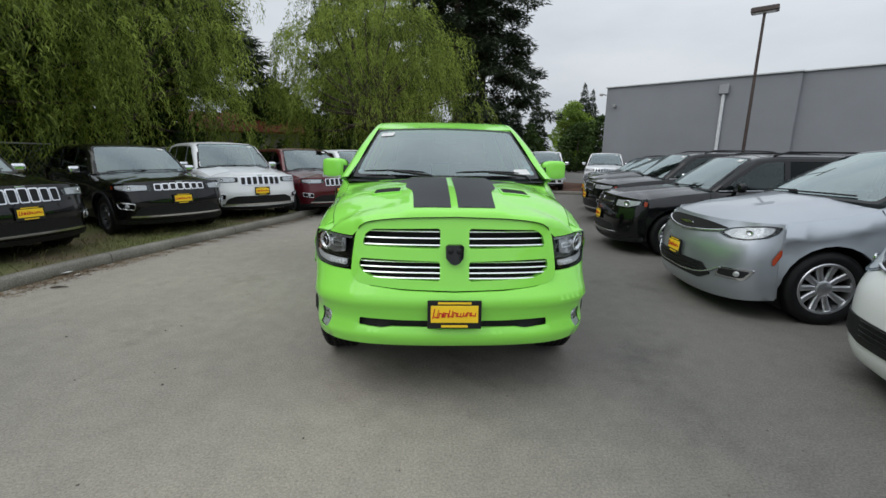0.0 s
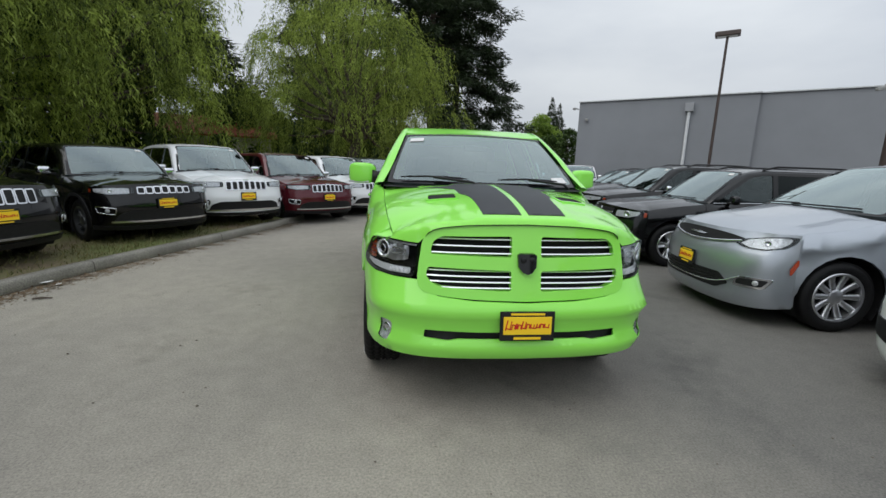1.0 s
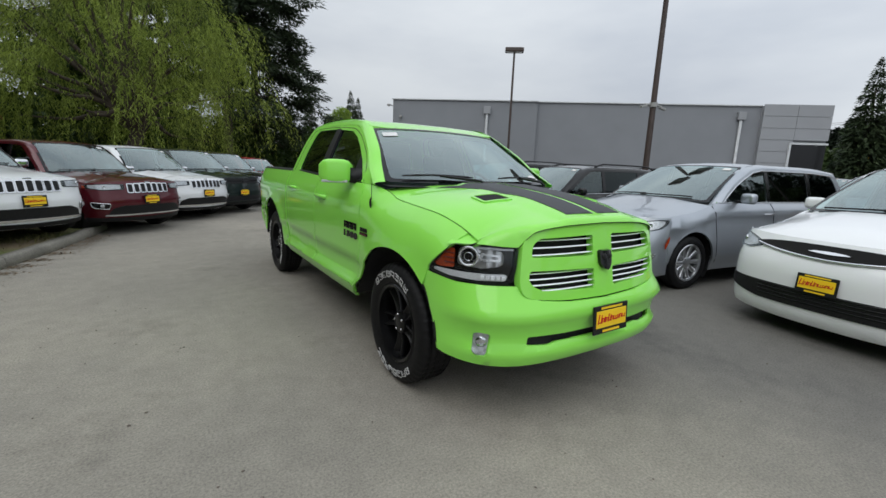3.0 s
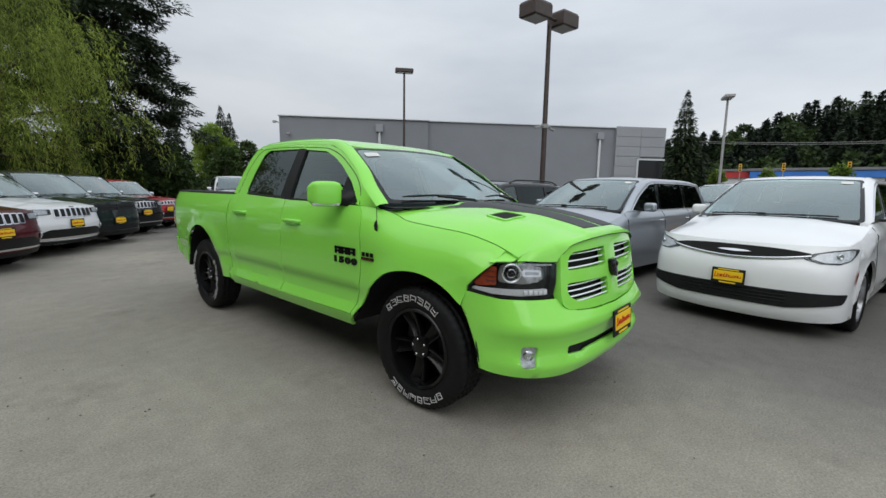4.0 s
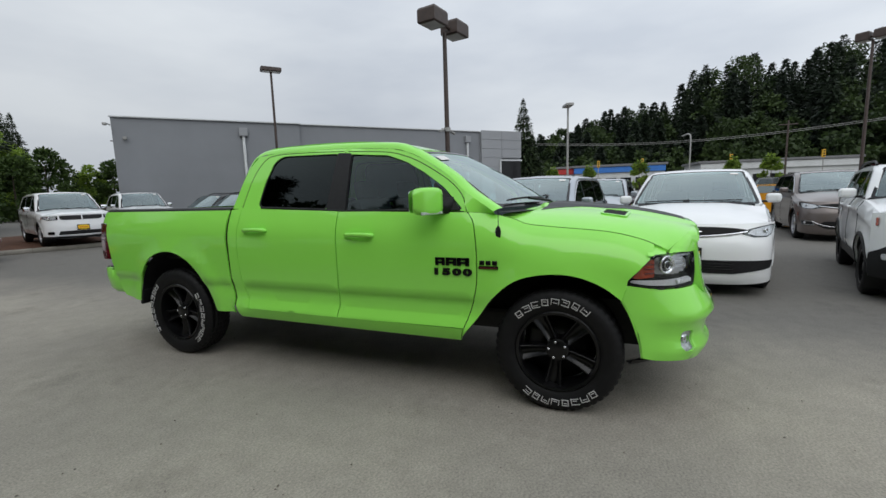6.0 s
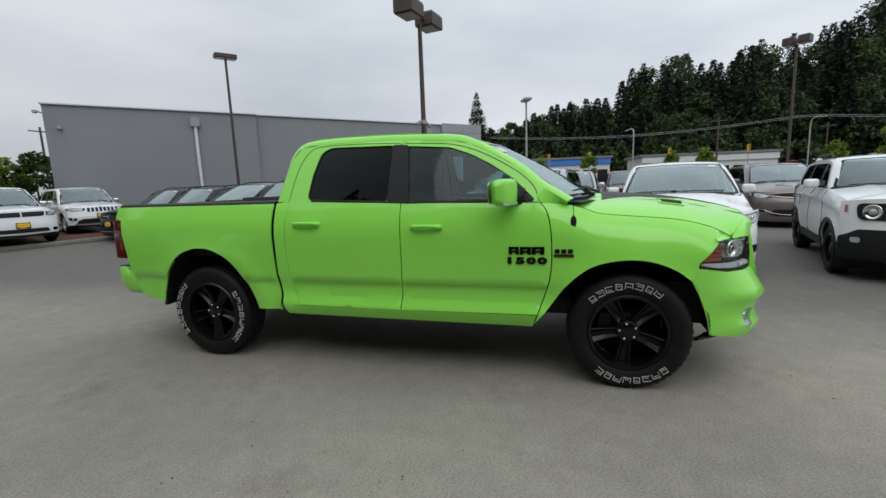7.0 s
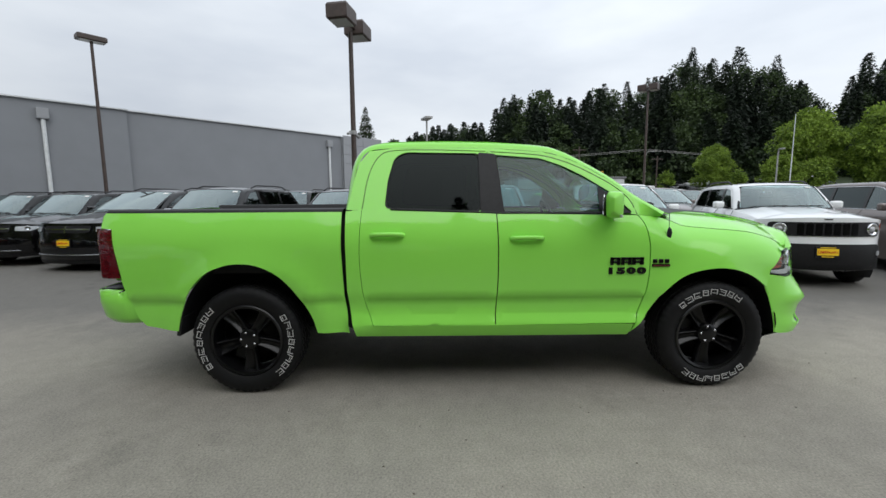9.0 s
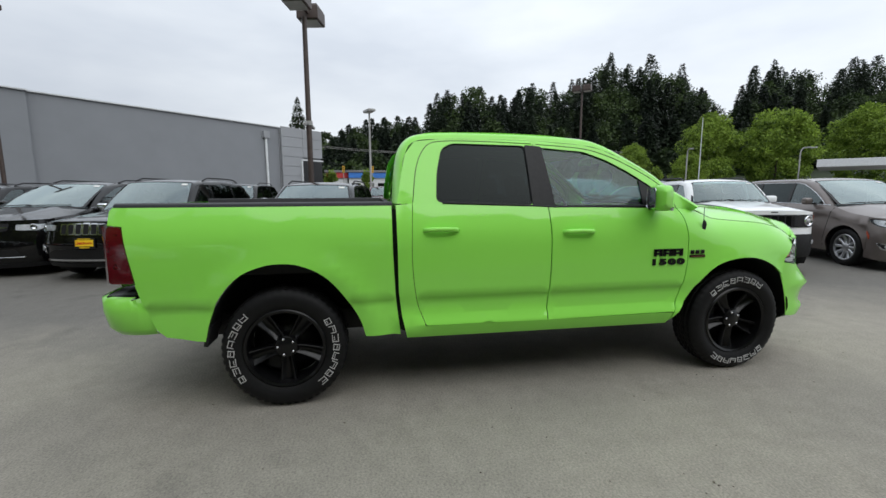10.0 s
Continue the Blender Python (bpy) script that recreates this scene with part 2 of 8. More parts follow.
def pane(name, tint, rough=0.01, mirror=0.10, graze=0.85):
    """Window glass: a tinted sheet that mirrors more at grazing angles."""
    mat = bpy.data.materials.new(name)
    mat.use_nodes = True
    nt = mat.node_tree
    nt.nodes.remove(nt.nodes["Principled BSDF"])
    out = nt.nodes["Material Output"]
    clear = put(nt, "ShaderNodeBsdfTransparent", Color=(*tint, 1))
    gloss = put(nt, "ShaderNodeBsdfGlossy", Color=(0.84, 0.96, 0.95, 1), Roughness=rough)
    face = put(nt, "ShaderNodeLayerWeight", Blend=0.5)
    steep = nt.nodes.new("ShaderNodeMath")
    steep.operation = "POWER"
    nt.links.new(face.outputs["Facing"], steep.inputs[0])
    steep.inputs[1].default_value = 2.1
    share = nt.nodes.new("ShaderNodeMath")
    share.operation = "MULTIPLY_ADD"
    nt.links.new(steep.outputs[0], share.inputs[0])
    share.inputs[1].default_value, share.inputs[2].default_value = graze, mirror
    mix = nt.nodes.new("ShaderNodeMixShader")
    nt.links.new(share.outputs[0], mix.inputs[0])
    nt.links.new(clear.outputs[0], mix.inputs[1])
    nt.links.new(gloss.outputs[0], mix.inputs[2])
    nt.links.new(mix.outputs[0], out.inputs[0])
    return mat


def leafy(name, dark, light, scale=0.6, through=0.35, each=0.35):
    """Leaves: colour that varies leaf by leaf and clump by clump, with some light coming through."""
    mat, nt, b = shader(name)
    geo = nt.nodes.new("ShaderNodeNewGeometry")
    fac = grain(nt, scale, 3.0)
    mixed = put(nt, "ShaderNodeMath")
    mixed.operation = "MULTIPLY_ADD"
    nt.links.new(geo.outputs["Random Per Island"], mixed.inputs[0])
    mixed.inputs[1].default_value = each
    nt.links.new(fac, mixed.inputs[2])
    colour = ramp(nt, mixed.outputs[0], ((0.42, dark), (0.88, light)))
    nt.links.new(colour, b.inputs["Base Color"])
    b.inputs["Roughness"].default_value = 0.55
    b.inputs["Specular IOR Level"].default_value = 0.25
    glow = nt.nodes.new("ShaderNodeBsdfTranslucent")
    nt.links.new(colour, glow.inputs["Color"])
    mix = nt.nodes.new("ShaderNodeMixShader")
    mix.inputs[0].default_value = through
    nt.links.new(b.outputs[0], mix.inputs[1])
    nt.links.new(glow.outputs[0], mix.inputs[2])
    nt.links.new(mix.outputs[0], nt.nodes["Material Output"].inputs[0])
    return mat


GREEN = paint("lime_paint", (0.305, 0.83, 0.104), rough=0.42, dust=0.02, coat=1.0)
WHITE_PAINT = paint("white_paint", (0.84, 0.85, 0.86), rough=0.4)
BLACK_PAINT = paint("black_paint", (0.003, 0.003, 0.0033), rough=0.25, dust=0.003, coat=0.9)
SILVER_PAINT = paint("silver_paint", (0.40, 0.43, 0.47), metal=0.75, rough=0.38)
BROWN_PAINT = paint("taupe_paint", (0.17, 0.145, 0.135), metal=0.5, rough=0.38)
MAROON_PAINT = paint("maroon_paint", (0.085, 0.006, 0.012), metal=0.2, rough=0.35)
RED_PAINT = paint("red_paint", (0.42, 0.012, 0.016), rough=0.35)
PINE_PAINT = paint("dark_green_paint", (0.012, 0.022, 0.02), metal=0.2, rough=0.35)
GREY_PAINT = paint("dark_grey_paint", (0.05, 0.053, 0.058), metal=0.4, rough=0.35)
AMBER_PAINT = paint("yellow_paint", (0.62, 0.27, 0.01), rough=0.35)
RUBBER = plain("rubber", (0.007, 0.007, 0.0075), 0.58, vary=0.3, scale=20, relief=0.2, spec=0.25)
TRIM = plain("black_plastic", (0.012, 0.012, 0.013), 0.5, vary=0.25, scale=30, relief=0.15, spec=0.3)
GLOSS_BLACK = plain("gloss_black", (0.005, 0.005, 0.0055), 0.15, vary=0.2, spec=0.4)
RIM_BLACK = plain("gloss_black_rim", (0.004, 0.004, 0.0045), 0.30, vary=0.2, coat=0.2, spec=0.25)
CABIN = plain("cabin_cloth", (0.03, 0.03, 0.033), 0.9, vary=0.2, scale=40)
GAP = plain("panel_gap", (0.004, 0.004, 0.004), 0.9, vary=0.1)
DECAL = plain("matt_black_decal", (0.028, 0.03, 0.034), 0.55, vary=0.12, scale=4)
CHROME = plain("chrome", (0.72, 0.73, 0.75), 0.14, metal=1.0, vary=0.05)
ALLOY = plain("alloy", (0.55, 0.56, 0.58), 0.3, metal=0.9, vary=0.08)
REFLECTOR = plain("lamp_reflector", (0.52, 0.53, 0.55), 0.32, metal=0.3, vary=0.35, scale=45)
AMBER = plain("amber_reflector", (0.36, 0.042, 0.008), 0.25, coat=0.8, vary=0.4, scale=60)
RED_LENS = plain("red_lens", (0.10, 0.004, 0.008), 0.15, coat=1.0, vary=0.25, scale=30)
DARK_ALLOY = plain("dark_machined_rim", (0.16, 0.165, 0.17), 0.3, metal=0.85, vary=0.2)
MARK_WHITE = plain("white_mark", (0.7, 0.7, 0.68), 0.7, vary=0.1)
MARK_GREY = plain("worn_white_mark", (0.55, 0.55, 0.54), 0.8, vary=0.35, scale=60)
MARK_YELLOW = plain("yellow_card", (0.95, 0.62, 0.015), 0.5, vary=0.04)
MARK_RED = plain("red_ink", (0.55, 0.015, 0.010), 0.5, vary=0.05)
DULL_RED = plain("dull_red_enamel", (0.12, 0.012, 0.010), 0.5, vary=0.1)
CLEAR = pane("clear_lens", (0.93, 0.94, 0.95), mirror=0.025, graze=0.35)
GLASS = pane("tinted_glass", (0.38, 0.55, 0.56), mirror=0.03, graze=0.5)
SCREEN_GLASS = pane("screen_glass", (0.48, 0.66, 0.66), mirror=0.14, graze=0.75)
DARK_GLASS = pane("privacy_glass", (0.02, 0.022, 0.025), mirror=0.008, graze=0.35)
MID_GLASS = pane("shaded_glass", (0.30, 0.35, 0.35), mirror=0.05, graze=0.6)
GRILLE_BRIGHT = plain("bright_grille_trim", (0.86, 0.87, 0.88), 0.22, metal=0.85, vary=0.04)
LED_BRIGHT = plain("lamp_cube_lens", (0.85, 0.86, 0.88), 0.12, coat=1.0, vary=0.1, scale=60)
LED_STRIP = plain("lamp_strip", (0.60, 0.61, 0.62), 0.35, vary=0.1, scale=80)


# ---- wheels ----
def tyre_mesh(r, rim, width, tread=True, seg=84):
    """A tyre about the x axis: rounded walls, a rim bead, and blocks cut into the tread."""
    h = width / 2
    prof = [(rim - 0.012, -h * 0.72), (rim + 0.004, -h * 0.86), (rim + (r - rim) * 0.45, -h), (r - 0.045, -h * 0.97), (r - 0.016, -h * 0.84), (r - 0.002, -h * 0.70)]
    for x in (-0.42, -0.08) if tread else ():
        prof += [(r, h * (x - 0.10)), (r - 0.011, h * (x - 0.08)), (r - 0.011, h * (x + 0.02)), (r, h * (x + 0.04))]
    prof = prof + [(a, -b) for a, b in prof[::-1]]
    bm = bmesh.new()
    rows = []
    for a, b in prof:
        row = []
        for k in range(seg):
            q = a - (0.007 if tread and k % 3 == 0 and a > r - 0.02 else 0)
            w = 2 * math.pi * k / seg
            row.append((b, q * math.cos(w), q * math.sin(w)))
        rows.append(row)
    loft(rows, bm, closed=True)
    for e in bm.edges:
        if len(e.link_faces) == 2 and e.calc_face_angle(0) > 0.6:
            e.smooth = False
    return mesh_of("tyre", bm, RUBBER)


def rim_mesh(rim, width, spokes, twin, mat, dish=0.02, wide=0.05, seg=60):
    """A cast wheel: barrel, lip, hub and spokes; the face looks to -x."""
    h = width / 2
    bm = lathe([(rim * 0.93, h * 0.7), (rim * 0.90, 0), (rim * 0.93, -h * 0.66), (rim - 0.012, -h * 0.78), (rim + 0.004, -h * 0.86), (rim - 0.004, -h * 0.92), (rim - 0.022, -h * 0.86), (rim * 0.9, -h * 0.55)], seg)
    face = -h * 0.80 + dish
    lathe([(0.0, face - 0.012), (0.055, face - 0.012), (0.075, face), (0.085, face + 0.03), (0.085, face + 0.09), (0.0, face + 0.09)], 24, bm=bm)
    for i in range(spokes):
        turn = Matrix.Rotation(2 * math.pi * (i + (0.5 if twin else 0)) / spokes, 4, "X")
        if twin:
            rows = []
            for t in (0.0, 0.15, 0.35, 0.6, 0.85, 1.0):
                rad = 0.035 + t * (rim * 0.955 - 0.035)
                half = wide * (0.55 + 0.50 * t ** 1.4)
                x = face + 0.020 * math.sin(t * 3.0) - 0.012 * t
                deep = 0.006 + 0.034 * min(1, t * 2.2)
                rows.append([turn @ Vector((x + dx, half * c, rad)) for c, dx in ((-1, 0.022), (-0.90, 0.004), (-0.82, 0.0), (-0.66, 0.003), (-0.44, deep), (0.44, deep), (0.66, 0.003), (0.82, 0.0), (0.90, 0.004), (1, 0.022), (0.88, 0.06), (-0.88, 0.06))])
            loft(rows, bm, closed=True)
        for s in (() if twin else (0,)):
            rows = []
            for t in (0.0, 0.25, 0.5, 0.75, 1.0):
                rad = 0.05 + t * (rim * 0.945 - 0.05)
                off = s * (0.016 + 0.046 * t)
                half = (wide * 0.36 if twin else wide * (0.55 + 0.35 * t)) * (1 - 0.15 * t)
                x = face + 0.012 * math.sin(t * 3.1) - 0.012 * t
                rows.append([turn @ Vector((x + 0.012, off - half, rad)), turn @ Vector((x, off - half * 0.55, rad)), turn @ Vector((x, off + half * 0.55, rad)), turn @ Vector((x + 0.012, off + half, rad)),
                             turn @ Vector((x + 0.045, off + half * 0.9, rad)), turn @ Vector((x + 0.045, off - half * 0.9, rad))])
            loft(rows, bm, closed=True)
    for e in bm.edges:
        if len(e.link_faces) == 2 and e.calc_face_angle(0) > 0.7:
            e.smooth = False
    return mesh_of("rim", bm, mat)


def nuts_mesh(face, mat, n=5, r=0.057):
    bm = bmesh.new()
    for i in range(n):
        w = 2 * math.pi * i / n
        lathe([(0.0, face - 0.016), (0.007, face - 0.016), (0.010, face - 0.010), (0.010, face + 0.01)], 8, Matrix.Translation((0, r * math.cos(w), r * math.sin(w))), bm)
    return mesh_of("wheel_nuts", bm, mat)


def hub_mesh(rim, width):
    """The brake disc and drum seen between the spokes."""
    bm = lathe([(0.0, 0.02), (rim * 0.66, 0.02), (rim * 0.66, 0.05), (rim * 0.9, 0.06), (rim * 0.9, width * 0.3), (0.0, width * 0.3)], 32)
    box((0.07, 0.10, 0.16), (0.03, rim * 0.55, 0.02), bevel=0.015, bm=bm)
    return mesh_of("wheel", bm, TRIM)


def tyre_letters(r0, count, middle, spread, width):
    """A row of hollow raised white blocks along the tyre wall."""
    bm = bmesh.new()
    for i in range(count):
        w = middle + spread * (i - (count - 1) / 2)
        m = Matrix.Rotation(w, 4, "X") @ Matrix.Translation((-width / 2 - 0.001, 0, r0))
        q, h = (0.026 if i % 3 else 0.021), 0.019
        strokes = [(h, 0, 2 * q, 0.0045), (-h, 0, 2 * q, 0.0045), (0, q - 0.002, 0.0045, 2 * h), (0, -q + 0.002, 0.0045, 2 * h)]
        drop = (i * 5 + int(abs(middle) * 7)) % 4
        for j, (z, y, wide, tall) in enumerate(strokes):
            if i % 3 and j == drop:
                continue
            own = box((0.004, wide, tall), (0, y, z), (8, 0, 0))
            bmesh.ops.transform(own, matrix=m, verts=own.verts)
            merged(own, bm)
        own = box((0.004, 1.1 * q, 0.004), (0, 0, 0.004 if i % 2 else -0.006), (8, 0, 0))
        bmesh.ops.transform(own, matrix=m, verts=own.verts)
        merged(own, bm)
    return mesh_of("tyre_marking", bm, MARK_GREY)


def add_wheels(owner, places, meshes, labels=("", "")):
    """Wheels with a hub, and a tyre, rim and so on as pieces of it. places: (x, y, z, steer); +x wheels are turned about."""
    for x, y, z, steer, spin in places:
        w = part("wheel", meshes["wheel"], None, owner)
        w.matrix_basis = pose(x, y, z, 0, 0, (180 if x > 0 else 0) + steer) @ Matrix.Rotation(spin, 4, "X")
        for key in meshes:
            if key != "wheel":
                part(key.replace("_low", ""), meshes[key], None, w, labels[0] if key == "tyre" else labels[1] if key == "rim" else "")


def dealer_plate(owner, m, big=True):
    """A yellow dealer card in a black frame, with red script drawn as bars."""
    frame_bm = box((0.325, 0.012, 0.175), bevel=0.006)
    bmesh.ops.transform(frame_bm, matrix=m, verts=frame_bm.verts)
    f = part("plate_frame", frame_bm, TRIM, owner, "black dealer plate frame")
    card = bmesh.new()
    box((0.285, 0.008, 0.105), (0, -0.006, 0.004), bevel=0.003, bm=card)
    box((0.16, 0.006, 0.014), (0, -0.006, -0.070), bm=card)
    box((0.20, 0.006, 0.012), (0, -0.006, 0.072), bm=card)
    bmesh.ops.transform(card, matrix=m, verts=card.verts)
    part("plate_card", card, MARK_YELLOW, f, "yellow dealer card")
    ink = bmesh.new()
    x = -0.125
    for i, (w, h, z) in enumerate(((0.028, 0.062, 0.004), (0.020, 0.030, -0.006), (0.008, 0.036, -0.002), (0.020, 0.028, -0.005), (0.022, 0.050, 0.004), (0.020, 0.030, -0.002), (0.022, 0.028, -0.002), (0.006, 0.006, -0.014), (0.018, 0.026, 0.0), (0.020, 0.026, 0.0), (0.028, 0.026, 0.001))):
        own = bmesh.new()
        for dx, a, b, dz in ((-w / 2, 0.006, h, 0), (w / 2 - 0.003, 0.005, h * 0.8, 0), (0, w, 0.006, h * 0.4 if i % 2 else -h * 0.35)):
            box((a, 0.004, b), (x + w / 2 + dx, -0.011, 0.004 + z + dz), (0, 12, 0), bm=own)
        merged(own, ink)
        x += w + 0.004
    bmesh.ops.transform(ink, matrix=m, verts=ink.verts)
    part("plate_script", ink, MARK_RED, f, "red unreadable script bars")
    return f


# ---- the lime green pickup ----
def arc_table(pts):
    """A plan line as functions of its length from the first point: place and outward normal."""
    pts = rounded(pts, 8)
    s = [0.0]
    for a, b in zip(pts, pts[1:]):
        s.append(s[-1] + math.hypot(b[0] - a[0], b[1] - a[1]))
    xs, ys = [p[0] for p in pts], [p[1] for p in pts]

    def at(q):
        k = 1 if q >= 0 else -1
        q = abs(q)
        x, y = np.interp(q, s, xs), np.interp(q, s, ys)
        dx, dy = np.interp(q + 0.02, s, xs) - np.interp(q - 0.02, s, xs), np.interp(q + 0.02, s, ys) - np.interp(q - 0.02, s, ys)
        n = math.hypot(dx, dy) or 1
        return float(x) * k, float(y), float(dy / n) * k, float(-dx / n)
    return at, lambda x: float(np.interp(x, xs, s))


TRUCK_PLAN = curve(((-0.7, 0.918), (-0.48, 0.958), (-0.3, 0.975), (0, 0.992), (0.5, 1.003), (1.5, 1.008), (2.7, 1.006), (3.6, 1.0), (4.2, 0.99), (4.5, 0.972), (4.62, 0.95)))
TRUCK_SECTION = curve(((0.3, -0.07), (0.43, -0.035), (0.48, -0.004), (0.525, 0.016), (0.55, 0.018), (0.565, 0.014), (0.612, -0.020), (0.64, -0.024), (0.70, -0.020), (0.739, -0.016), (0.750, -0.002), (0.82, 0.000), (0.97, 0.006), (1.12, 0.006), (1.22, -0.008), (1.30, -0.034), (1.36, -0.060), (1.42, -0.088)))
TRUCK_SEAM = curve(((-0.66, 1.09), (-0.5, 1.165), (-0.29, 1.215), (0.03, 1.245), (0.21, 1.265), (0.30, 1.30), (0.42, 1.335), (0.62, 1.36)))
TRUCK_ROLL = curve(((0, -0.15), (0.03, -0.105), (0.07, -0.062), (0.13, -0.026), (0.22, 0.0), (0.6, 0.0)))
ARCH_F = rounded(((0.655, 0.465), (0.53, 0.62), (0.42, 0.77), (0.27, 0.895), (0.10, 0.945), (-0.07, 0.95), (-0.22, 0.91), (-0.345, 0.835), (-0.44, 0.72), (-0.495, 0.58), (-0.52, 0.43)), 4)
ARCH_R = rounded(((3.02, 0.485), (3.06, 0.62), (3.165, 0.79), (3.29, 0.93), (3.44, 1.005), (3.58, 1.02), (3.70, 1.0), (3.83, 0.94), (3.95, 0.81), (4.02, 0.66), (4.06, 0.51)), 4)


BED_SECTION = curve(((0.3, -0.06), (0.45, -0.028), (0.55, -0.018), (0.65, -0.013), (0.70, -0.014), (0.739, -0.012), (0.750, -0.001), (0.82, 0.0)))


def truck_x(y, z):
    s = TRUCK_SECTION(z) if y < 2.80 or z > 0.82 else BED_SECTION(z)
    if y < 0.62:
        k = min(1, max(0, (0.62 - y) / 0.3))
        low = min(s, 0) if z < 0.9 else 0
        s = s * (1 - k) + k * (TRUCK_ROLL(max(0, TRUCK_SEAM(y) - z)) + low)
    for cy, cz, r in ((0.03, 0.42, 0.53), (3.53, 0.44, 0.58)):
        d = math.hypot(y - cy, z - cz) - r
        s += 0.022 * math.exp(-(d / 0.075) ** 2)
    return TRUCK_PLAN(y) + s


def truck_glass_x(z):
    t = (z - 1.40) / 0.48
    return 0.925 - 0.20 * t - 0.025 * t * t


HOOD_TOP = curve(((-0.90, 1.205), (-0.84, 1.228), (-0.7, 1.268), (-0.5, 1.308), (-0.3, 1.335), (0, 1.362), (0.3, 1.378), (0.6, 1.385)))


def hood_z(x, y):
    y2 = max(y, -0.88)
    seam = TRUCK_SEAM(min(max(y2, -0.66), 0.3))
    edge = truck_x(y2, seam) if y2 > -0.66 else 0.80
    t = min(1.1, abs(x) / edge)
    dome = 0.016 * (1 - min(1, max(0, (abs(x) - 0.30) / 0.07))) ** 2
    top = HOOD_TOP(y2)
    return top + dome - (top - seam) * (0.32 * t ** 2 + 0.68 * t ** 4.2)


FRONT, FRONT_S = arc_table(((0, -0.905), (0.3, -0.895), (0.5, -0.870), (0.62, -0.838), (0.72, -0.785), (0.80, -0.718), (0.862, -0.648), (0.909, -0.572), (0.944, -0.488), (0.968, -0.40), (0.982, -0.30)))
FRONT_Y = [(q, FRONT(q)[1]) for q in np.linspace(0, 1.5, 151)]


def side_s(y):
    """How far round the nose the plan line comes to y."""
    return float(np.interp(y, [b for a, b in FRONT_Y], [a for a, b in FRONT_Y]))


FRONT_OUT_TABLE = ((0.36, -0.05), (0.385, 0.02), (0.40, 0.052), (0.45, 0.074), (0.487, 0.080), (0.51, 0.056), (0.55, 0.050), (0.622, 0.066), (0.69, 0.102), (0.86, 0.003), (0.95, 0.0), (1.05, -0.012), (1.2, -0.05))


def FRONT_OUT(z):
    return float(np.interp(z, [p[0] for p in FRONT_OUT_TABLE], [p[1] for p in FRONT_OUT_TABLE]))


FRONT_FADE = curve(((0, 1), (0.80, 1), (0.92, 0.66), (1.04, 0.22), (1.17, 0.0)))


def front_at(s, z, out=0.0):
    x, y, nx, ny = FRONT(s)
    o = FRONT_OUT(z) * FRONT_FADE(abs(s)) + out
    return Vector((x + nx * o, y + ny * o, z))


def front_x(x, z, out=0.0):
    return front_at(math.copysign(FRONT_S(abs(x)), x), z, out)


def shield_at(x, z, out=0.0):
    """The leaning face of the grille."""
    s = math.copysign(FRONT_S(abs(x)), x)
    a, b, nx, ny = FRONT(s)
    o = 0.052 - 0.175 * (z - 0.756) + out
    return Vector((a + nx * o, b + ny * o, z))


def mirrored(pts):
    return [(-a, b) for a, b in pts][::-1]


def both(fn):
    """Runs a builder for the two sides."""
    for k in (-1, 1):
        fn(k)


